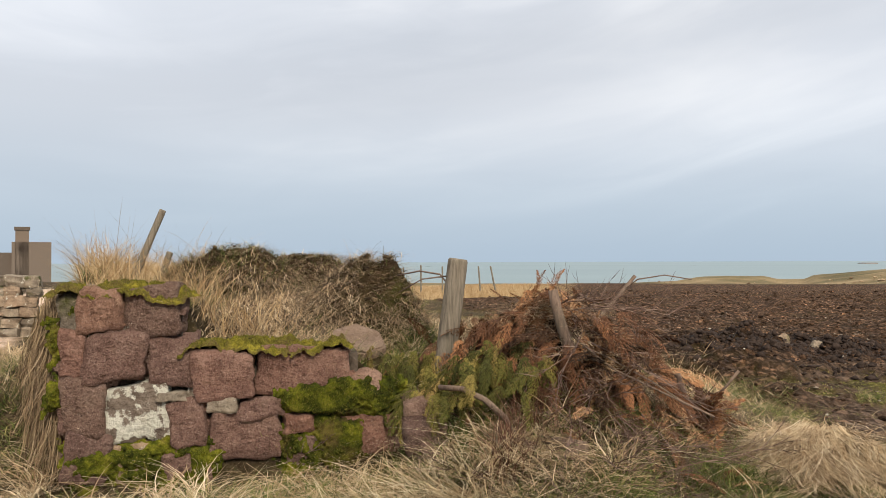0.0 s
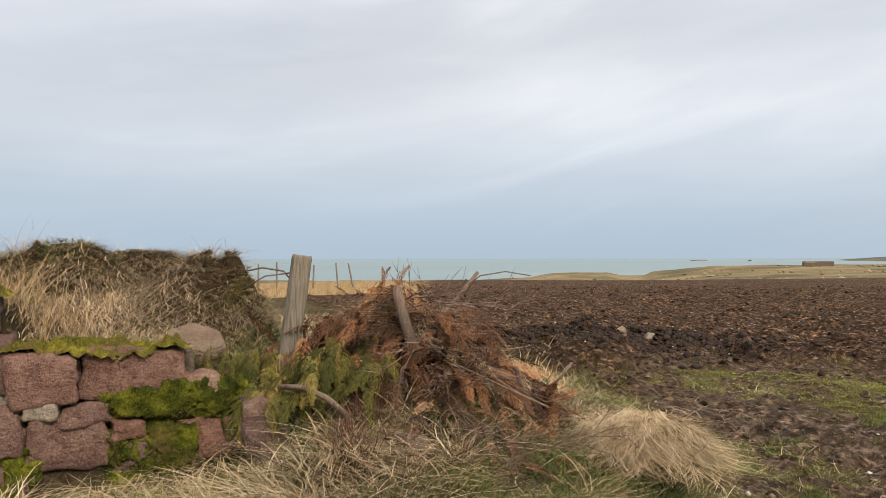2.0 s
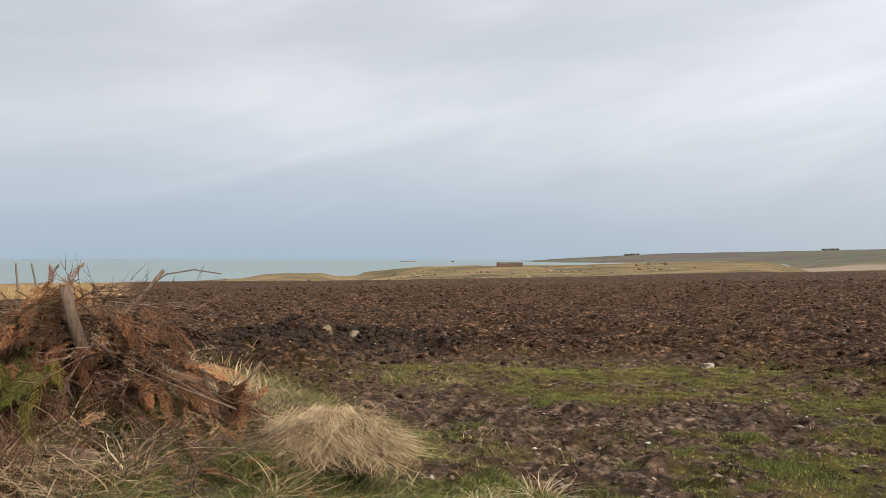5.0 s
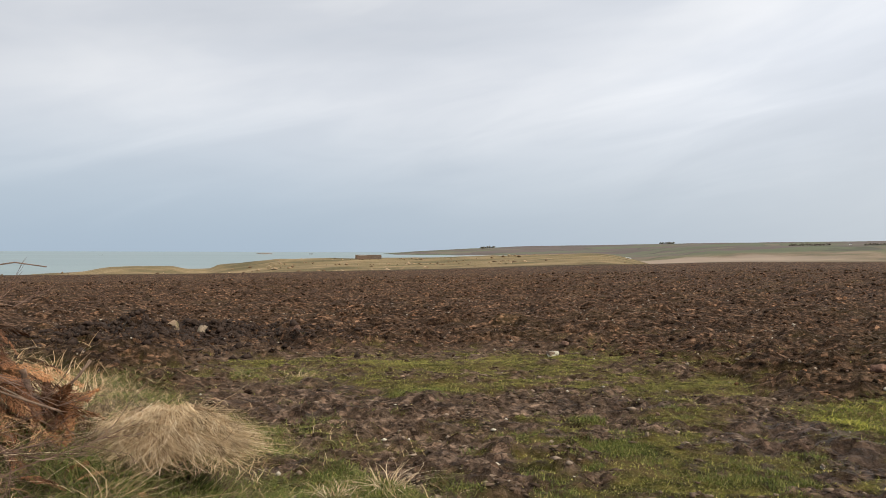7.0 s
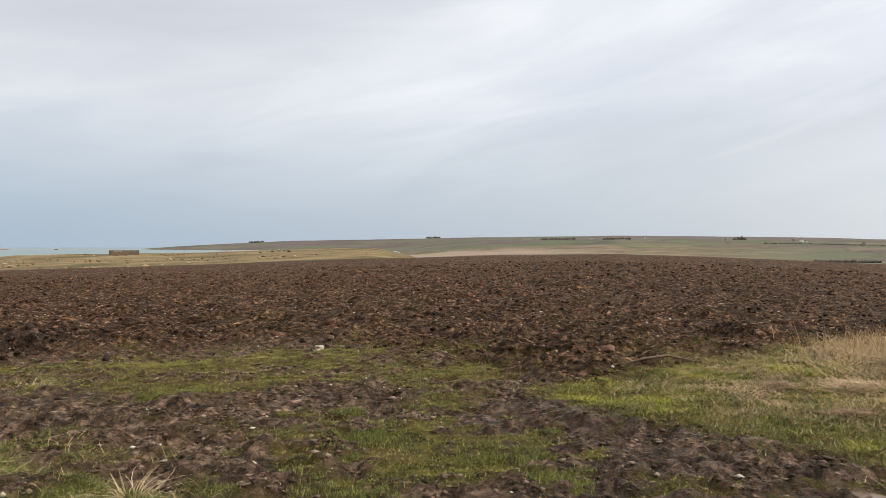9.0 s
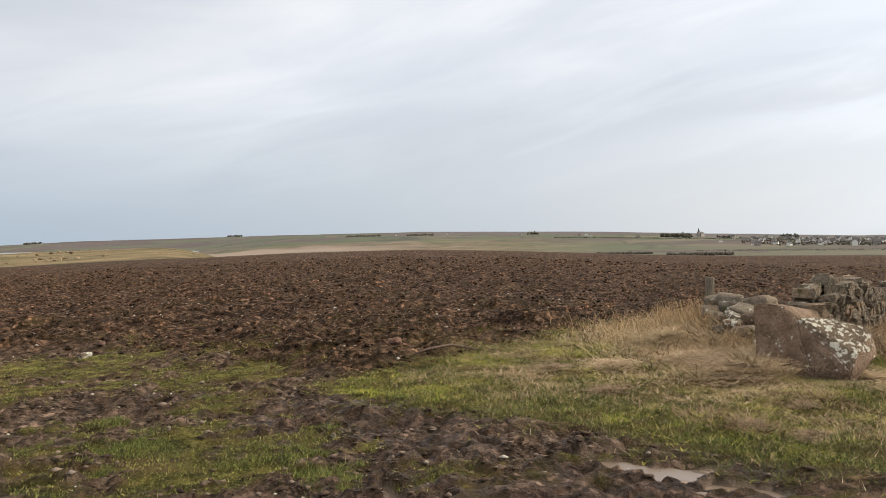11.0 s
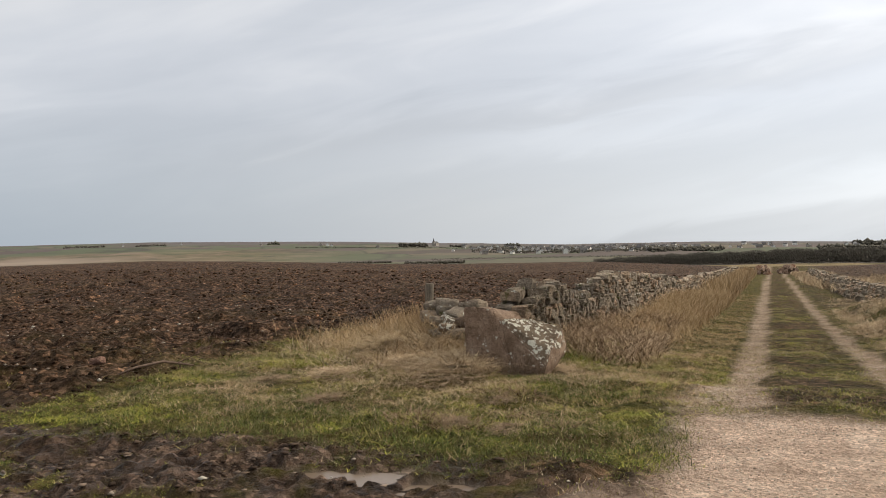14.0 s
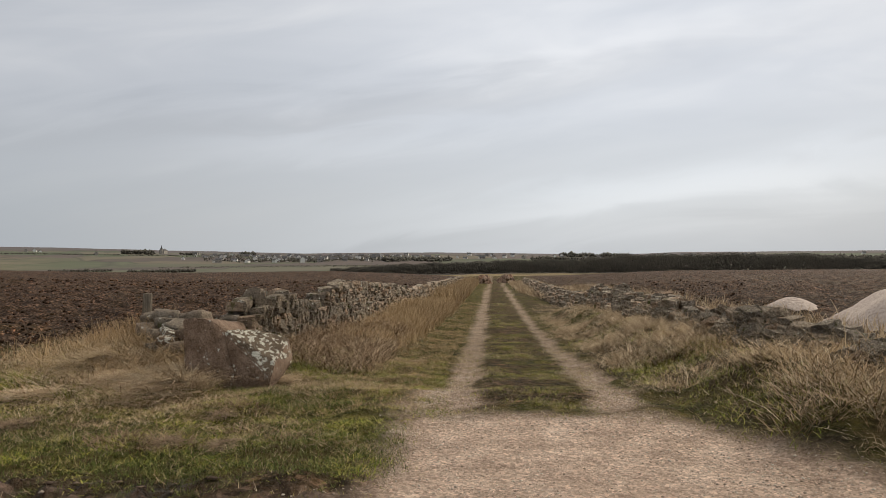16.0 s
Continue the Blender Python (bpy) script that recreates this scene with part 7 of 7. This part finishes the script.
def build_east_grass():
    def lawn(x, y, q):
        return q["turf"] * sm(x, 4.9, 5.6) * (1 - sm(np.hypot(x, y), 13, 22) * 0.6)

    x, y = scatter(115000, 5.0, 13.0, -0.6, 6.0, lambda x, y, q: lawn(x, y, q) * (0.15 + 0.85 * clumpy(x, y, 0.25, -0.35, 0.1, 142)))
    blades("lawn_grass", M_LAWN, x, y, 0.016 + 0.026 * clumpy(x, y, 0.5, -0.2, 0.4, 141), 0.0066, 1.4, 0.6, "short yellow-green turf between gateway and wall", segs=2, curl=0.8)
    x, y = scatter(42000, 5.2, 13.0, -0.3, 5.4, lambda x, y, q: lawn(x, y, q) * clumpy(x, y, 0.7, -0.3, 0.25, 145) * (0.3 + 0.7 * sm(x, 6.2, 8.5)))
    blades("lawn_straw", M_DEAD, x, y, 0.04, 0.005, 1.6, 0.0, "bleached straw lying in the turf", segs=1)
    x, y = scatter(42000, 5.2, 11.0, -0.3, 5.4, lambda x, y, q: lawn(x, y, q) * np.maximum(clumpy(x, y, 0.8, 0.0, 0.35, 143), 0.7 - 0.7 * sm(x, 6.4, 7.4)) * (1 - 0.6 * sm(y, 3, 5)))
    blades("lawn_green_grass", M_GREEN, x, y, 0.045, 0.005, 0.8, 0.0, "darker green grass in the turf", segs=1)
    x, y = scatter(300, 5.4, 12.0, -0.2, 5.2, lambda x, y, q: lawn(x, y, q) * clumpy(x, y, 1.0, -0.3, 0.2, 149))
    tufts("lawn_tufts", M_LAWN, x, y, 36, 0.10, 0.05, 0.004, "denser tufts in the rough turf", 0.8, 0.8, 2)
    x, y = scatter(260, 6.2, 12.0, 0.0, 4.8, lambda x, y, q: lawn(x, y, q) * clumpy(x, y, 1.0, -0.1, 0.3, 153))
    tufts("lawn_straw_tufts", M_DEAD, x, y, 40, 0.13, 0.05, 0.004, "straw-coloured tufts in the rough turf", 1.3, 0.6, 2)
    for bx, by, bh in ((8.58, 1.98, 0.26), (8.62, 2.12, 0.22), (8.7, 1.84, 0.14)):
        n = 260
        a, d = rng.random(n) * 6.283, 0.13 * np.sqrt(rng.random(n))
        blades("boulder_grass", M_DEAD, bx + d * np.cos(a), by + d * np.sin(a), bh, 0.007, 0.4, 0.8, "slumped dead grass against the boulder", way=a, spread=1.2, segs=4, curl=0.9)
    # big slumped tussocks on the bank before the rubble
    spots = np.array(((8.0, 2.5), (8.45, 2.75), (8.75, 3.15), (9.15, 3.55), (9.0, 2.55), (9.5, 3.0), (10.1, 3.45), (10.7, 3.95), (10.4, 3.1), (8.3, 2.2), (9.7, 4.1)))
    tufts("bank_tussocks", M_DEAD, spots[:, 0], spots[:, 1], 200, 0.2, 0.13, 0.006, "big slumped straw-coloured tussocks on the bank by the rubble", 1.0, 0.9, 5)
    tufts("bank_tawny_tussocks", M_TAN, spots[::2, 0] + 0.2, spots[::2, 1] - 0.05, 70, 0.12, 0.2, 0.005, "tawny dead tussocks on the bank by the rubble", 0.7, 0.8, 5)
    tufts("bank_green_tufts", M_LAWN, spots[1::2, 0] - 0.15, spots[1::2, 1] + 0.2, 150, 0.2, 0.12, 0.006, "bright yellow-green tufts between the dead tussocks", 0.8, 0.9, 4)
    x, y = scatter(9000, 6.8, 10.2, 0.6, 4.4, lambda x, y, q: lawn(x, y, q) * clumpy(x, y, 0.5, -0.3, 0.3, 159))
    blades("lawn_yellow_grass", M_DEAD, x, y, 0.05, 0.005, 1.4, 0.6, "straw blades lying through the turf before the boulder", segs=2, curl=0.8)
    spots = np.array(((6.42, 1.36), (6.38, 1.58), (6.5, 1.8), (6.95, 0.98), (7.0, 2.75), (6.55, 0.62), (7.6, 1.15)))
    tufts("matted_sods", M_BRACKEN, spots[:, 0], spots[:, 1], 160, 0.13, 0.07, 0.006, "brown matted sods in the rough turf", 1.1, 0.9, 3)
    # patches of turf within the churned mud
    x, y = scatter(110000, 0.5, 9.0, 2.3, 11.0, lambda x, y, q: q["turf"] * (1 - sm(x, 5.2, 6.0) * (1 - sm(y, 5.2, 6.0))) * sm((x - 2.0) * 0.886 + (y - 4.2) * 0.464, -0.9, -0.2))
    blades("gateway_grass", M_PATCH, x, y, 0.020, 0.006, 1.3, 0.0, "patches of grass left in the churned gateway", segs=1)
    x, y = scatter(22000, 1.2, 4.8, 2.6, 7.2, lambda x, y, q: q["turf"] * clumpy(x, y, 0.5, 0.0, 0.3, 147))
    blades("gateway_green_grass", M_GREEN, x, y, 0.042, 0.0045, 0.8, 0.0, "greener grass tufts in the gateway", segs=1)
    # long dead grass round the rubble and along the northern wall
    def by_wall(x, y, q):
        o = off_track(x, y)
        a = np.exp(-(((x - 11.2) / 1.2) ** 2 + ((y - 3.8) / 0.8) ** 2))
        b = np.exp(-(((x - 9.9) / 0.7) ** 2 + ((y - 2.7) / 0.55) ** 2))
        return np.clip(a + b, 0, 1) * clumpy(x, y, 0.6, -0.4, 0.1, 151)

    x, y = scatter(9000, 8.0, 14.0, 1.6, 6.0, by_wall)
    cut = len(x) * 3 // 4
    blades("rubble_grass", M_DEAD, x[:cut], y[:cut], 0.20, 0.008, 0.9, 1.0, "pale dead grass slumped round the rubble", segs=4, curl=1.1)
    blades("rubble_tan_grass", M_TAN, x[cut:], y[cut:], 0.26, 0.008, 0.6, 0.9, "tawny grass slumped round the rubble", segs=4, curl=0.9)
    x, y = scatter(120, 8.4, 12.0, 1.6, 4.4, lambda x, y, q: clumpy(x, y, 0.6, -0.1, 0.2, 157) * (1 - sm(x - y, 8.2, 9.0)))
    tufts("rubble_green_tufts", M_LAWN, x, y, 40, 0.11, 0.10, 0.005, "yellow-green grass between the dead tufts by the rubble", 0.7, 1.0, 3)
    x, y = scatter(1400, 10.4, 12.6, 3.1, 5.2, by_wall)
    blades("gatepost_grass", M_TAN, x, y, 0.36, 0.006, 0.3, 0.3, "tall dry grass round the short gatepost")

    def tall(x, y, q):
        o = off_track(x, y)
        return sm(o, 0.35, 0.9) * (1 - sm(o, 1.55, 1.85)) * sm(x, 12.5, 17.0)

    x, y = scatter(20000, 11, 34, -2.0, 2.2, tall)
    blades("wall_grass", M_TAN, x, y, 0.20 + 0.26 * sm(x, 15, 24), 0.010, 0.35, 0.45, "tawny dead grass along the northern wall", segs=3, curl=0.6)
    x, y = scatter(9000, 34, 84, -6.0, 1.0, tall)
    blades("far_wall_grass", M_TAN, x, y, 0.75, 0.03, 0.2, 0.25, "tawny dead grass along the far end of the wall", segs=2)
    x, y = scatter(13000, 9.7, 20, 0.2, 1.9, lambda x, y, q: sm(off_track(x, y), 0.3, 0.8) * sm(x, 10, 11.2) * (1 - sm(x, 16, 18.5)))
    part_of = len(x) * 3 // 5
    for mat, sl, label in ((M_BRACKEN, slice(0, part_of), "brown dead weed stalks against the wall"), (M_DEAD, slice(part_of, None), "pale dead grass among the weed stalks by the wall")):
        px, py = x[sl], y[sl]
        blades("weed_stalks", mat, px, py, 0.10 + 0.17 * clumpy(px, py, 0.5, -0.3, 0.3, 183), 0.007, 0.8, 0.6, label, segs=3, curl=1.4)
    x, y = scatter(22000, 7.5, 40, -2.6, 1.0, lambda x, y, q: sm(off_track(x, y), -0.5, -0.2) * (1 - sm(off_track(x, y), 0.5, 1.0)) * (1 - 0.7 * sm(x, 12, 30)))
    blades("track_edge_grass", M_TAN, x, y, 0.05, 0.0048, 0.7, 0.7, "pale grass along the track edge", segs=2)
    # ragged edges of the gravel
    x, y = scatter(9000, 4.6, 15.0, -3.6, 0.6, lambda x, y, q: 3.2 * q["gravel"] * (1 - q["gravel"]) * (0.2 + 0.8 * clumpy(x, y, 0.3, -0.2, 0.2, 187)))
    half = len(x) // 2
    blades("gravel_edge_grass", M_DEAD, x[:half], y[:half], 0.035, 0.005, 1.2, 0.0, "dead grass creeping over the gravel edge", segs=1)
    blades("gravel_edge_green_grass", M_LAWN, x[half:], y[half:], 0.03, 0.005, 1.0, 0.0, "short green grass along the gravel edge", segs=1)
    # crown of the track
    x, y = scatter(26000, 7.5, 40, -5.5, -0.8, lambda x, y, q: q["turf"] * np.exp(-((off_track(x, y) + 1.37) / 0.42) ** 2) * (1 - 0.75 * sm(x, 10, 30)) * clumpy(x, y, 0.8, -0.05, 0.3, 181))
    half = len(x) * 2 // 3
    blades("crown_grass", M_LAWN, x[:half], y[:half], 0.026, 0.009, 1.2, 0.0, "green grass strip between the wheel tracks", segs=1)
    blades("crown_straw", M_DEAD, x[half:], y[half:], 0.03, 0.007, 1.5, 0.0, "dead grass in the strip between the wheel tracks", segs=1)

    # southern verge with tussocks
    def verge(x, y, q):
        o = -off_track(x, y)
        e = o - 0.34 * np.clip(7.5 - x, 0, 4)
        return sm(e, 2.3, 2.75) * (1 - sm(o, 5.0, 6.2)) * sm(x, 4.2, 5.0) * (1 - 0.75 * sm(x, 10, 30))

    x, y = scatter(31000, 4.8, 34, -7.5, -2.3, lambda x, y, q: verge(x, y, q) * (0.3 + 0.7 * clumpy(x, y, 0.9, -0.25, 0.2, 161)))
    blades("south_verge_grass", M_DEAD, x, y, (0.07 + 0.12 * clumpy(x, y, 0.9, -0.1, 0.4, 161)) * (0.45 + 0.55 * sm(-off_track(x, y) - 0.34 * np.clip(7.5 - x, 0, 4), 2.4, 3.4)), 0.0065, 0.9, 1.0, "tussocky straw-coloured grass on the verge", segs=3, curl=0.9)
    x, y = scatter(330, 5.6, 26, -6.5, -2.6, lambda x, y, q: verge(x, y, q) * clumpy(x, y, 1.2, -0.2, 0.2, 165))
    tufts("verge_tussocks", M_DEAD, x, y, 70, 0.16, 0.20, 0.007, "bleached tussocks on the southern verge", 0.7, 1.2, 3, curl=0.9)
    x, y = scatter(10000, 4.4, 20, -4.6, -2.2, lambda x, y, q: verge(x, y, q) * clumpy(x, y, 1.3, -0.1, 0.3, 163))
    blades("south_verge_green_grass", M_LAWN, x, y, 0.07, 0.0055, 0.6, 0.6, "green grass low on the verge", segs=2)
    x, y = scatter(4200, 5.4, 12, -5.0, -3.2, lambda x, y, q: sm(-off_track(x, y), 3.0, 3.5) * (1 - sm(-off_track(x, y), 4.2, 4.8)) * clumpy(x, y, 0.7, -0.3, 0.2, 169))
    blades("south_wall_front_grass", M_TAN, x, y, 0.25, 0.0045, 0.6, 0.9, "tall dead grass in front of the low wall")
    x, y = scatter(5000, 5.2, 30, -8.5, -3.6, lambda x, y, q: sm(-off_track(x, y), 3.7, 4.1) * (1 - sm(-off_track(x, y), 5.6, 7.0)) * clumpy(x, y, 0.8, 0.0, 0.3, 167))
    blades("south_wall_grass", M_TAN, x, y, 0.36, 0.006, 0.4, 0.6, "tall tawny grass round the low wall")
    x, y = scatter(9000, 9, 60, -16, -5.6, lambda x, y, q: sm(-off_track(x, y), 4.6, 5.4) * (1 - sm(-off_track(x, y), 7.5, 9.0)) * sm(x + 0.5 * y, 5, 8))
    blades("field_edge_grass", M_DEAD, x, y, 0.4, 0.02, 0.3, 0.4, "pale long grass along the field behind the low wall", segs=2)
    x, y = scatter(7000, 34, 84, -12.5, -6.0, lambda x, y, q: sm(-off_track(x, y), 2.6, 3.2) * (1 - sm(-off_track(x, y), 5.4, 6.0)))
    blades("far_verge_grass", M_DEAD, x, y, 0.4, 0.04, 0.4, 0.5, "far pale grass on the southern verge", segs=2)


build_east_grass()


def build_far_grass():
    n = 24000
    yaw, d = 12.8 + 17 * rng.random(n) + rng.normal(0, 0.6, n), 46 + 80 * rng.random(n) ** 1.3
    x, y = HUB[0] - d * np.sin(np.radians(yaw)), HUB[1] + d * np.cos(np.radians(yaw))
    blades("field_end_grass", M_TAN, x, y, 0.10 + 0.34 * sm(yaw, 12.0, 16.5), 0.032, 0.3, 0.4, "tawny rough grass at the seaward field edge", segs=2)


build_far_grass()


# little sods and wisps lying on the turf
def build_wisps():
    for k, (cx, cy, rr, h) in enumerate(((7.0, 2.8, 0.16, 0.04), (6.5, 1.45, 0.13, 0.03), (6.45, 1.0, 0.13, 0.03), (9.0, 2.15, 0.32, 0.2), (8.6, 2.45, 0.3, 0.16), (9.3, 1.2, 0.2, 0.1), (8.2, 3.3, 0.3, 0.1), (9.7, 3.4, 0.4, 0.2),
                                        (8.45, 2.0, 0.3, 0.15), (8.15, 2.2, 0.28, 0.1), (8.8, 2.75, 0.35, 0.14), (7.4, 1.3, 0.12, 0.03), (7.9, 3.9, 0.2, 0.06))):
        n = int(700 * rr / 0.3)
        a, d = rng.random(n) * 6.283, rr * np.sqrt(rng.random(n))
        x, y = cx + d * np.cos(a), cy + 0.6 * d * np.sin(a)
        blades("grass_wisp", M_DEAD if h > 0.09 else M_WEED, x, y, 0.05 + h, 0.008, 1.1, 0.9, "small heap of dry grass lying on the turf", z=heights(x, y) + h * 0.7 * (1 - (d / rr) ** 2), rise=0.25, way=a, spread=1.4, segs=4, curl=1.3)


build_wisps()


# ---------------------------------------------------------------- clods, pebbles and puddles
def build_soil():
    n = 44000
    d = 6.0 + 58 * rng.random(n) ** 1.6
    yaw = -112 + 138 * rng.random(n)
    x, y = HUB[0] - d * np.sin(np.radians(yaw)), HUB[1] + d * np.cos(np.radians(yaw))
    q = zones(x, y, d)
    keep = (rng.random(n) < q["plough"]) & (rng.random(n) < 0.4 + 0.6 * clumpy(x, y, 1.2, -0.3, 0.3, 171))
    x, y, d = x[keep], y[keep], d[keep]
    size = (0.010 + 0.040 * rng.random(len(x)) ** 2.2) * (0.6 + d / 28)
    lumps("clods", x, y, heights(x, y) + size * 0.08, size, M_CLOD, "loose brown clods of the ploughed field", "soil", 0.6, 0.3, "ico")
    # wet broken lumps of the spoil heap
    n = 4200
    x, y = rng.normal(0.75, 1.05, n), rng.normal(12.3, 1.0, n)
    x = x + 0.25 * (y - 12)
    size = 0.014 + 0.06 * rng.random(n) ** 3
    lumps("spoil_lumps", x, y, heights(x, y) + size * 0.1, size, M_SPOIL, "dark wet lumps of dug earth in a low heap", "soil", 0.7, 0.7, "oct")
    # mud broken up by tyres
    x, y = scatter(7000, 0.8, 6.3, 0.7, 10.5, lambda x, y, q: q["churn"] * (1 - q["pool"]) * (0.1 + 0.9 * clumpy(x, y, 0.4, -0.2, 0.2, 175)))
    size = 0.005 + 0.032 * rng.random(len(x)) ** 3.5
    lumps("mud_lumps", x, y, heights(x, y) + size * 0.1, size, M_MUDLUMP, "mud crumbs pressed up by tyres", "soil", 0.3, 0.55, "oct")
    # stones in the soil
    x, y = scatter(5200, -3, 17, 1.0, 24, lambda x, y, q: np.clip(q["plough"] + q["churn"], 0, 1))
    size = 0.007 + 0.024 * rng.random(len(x)) ** 3
    lumps("field_pebbles", x, y, heights(x, y) + size * 0.4, size, M_PEBBLE, "small pale stones scattered over the soil", "pebbles", 0.6, 0.22, "oct")
    # loose gravel on the apron and in the wheel tracks
    x, y = scatter(10000, 2.0, 12.0, -4.5, 0.6, lambda x, y, q: q["gravel"] * (0.25 + 0.75 * clumpy(x, y, 0.7, -0.3, 0.2, 173)))
    size = 0.003 + 0.008 * rng.random(len(x)) ** 2
    lumps("loose_gravel", x, y, heights(x, y) + size * 0.3, size, M_CHIP, "loose pinkish gravel on the track", "gravel", 0.6, 0.35, "oct")


build_soil()


def build_field_stones():
    for k, (x, y, s, mat) in enumerate(((5.57, 9.3, 0.15, M_LICHEN), (6.05, 9.8, 0.12, M_PINK), (7.74, 5.99, 0.15, M_PINK), (7.55, 6.1, 0.09, M_LICHEN), (0.62, 12.3, 0.26, M_GREY), (1.05, 12.0, 0.22, M_GREY), (2.6, 12.6, 0.16, M_PINK),
                                      (0.18, 3.96, 0.06, M_LICHEN), (0.05, 4.02, 0.05, M_PINK), (4.6, 3.76, 0.035, M_LICHEN), (4.5, 5.42, 0.04, M_PINK), (3.83, 4.62, 0.035, M_GREY), (9.8, 2.35, 0.16, M_LICHEN))):
        ob = thing("stone", "pale loose field stone lying on the soil", "stone", group="loose field stones")
        part("rock", rock_bm(s * 0.95, s * 0.75, s * 0.5, 700 + k * 3, 3, 0.12, 0.6), mat, ob, "", pose(x, y, ground_z(x, y) + s * 0.22, 10 * k, 8 * k, 50 * k))


build_field_stones()


def build_puddles():
    for k, (px, py, rx, ry, turn) in enumerate(PUDDLES):
        level = WATER_Z - 0.005 * k
        vs = [(px, py, level)]
        n = 40
        for i in range(n):
            a = 2 * math.pi * i / n
            grow = 1.25 + 0.3 * noise.noise((math.cos(a) * 1.5 + px, math.sin(a) * 1.5 + py, 0))
            u, v = rx * grow * math.cos(a), ry * grow * math.sin(a)
            vs.append((px + u * math.cos(turn) - v * math.sin(turn), py + u * math.sin(turn) + v * math.cos(turn), level))
        ob = mesh_object("puddle", vs, [(0, 1 + i, 1 + (i + 1) % n) for i in range(n)], M_PUDDLE)
        tagged(ob, "shallow puddle of pale muddy water in a wheel rut", "puddle", group="puddles in the gateway")


build_puddles()
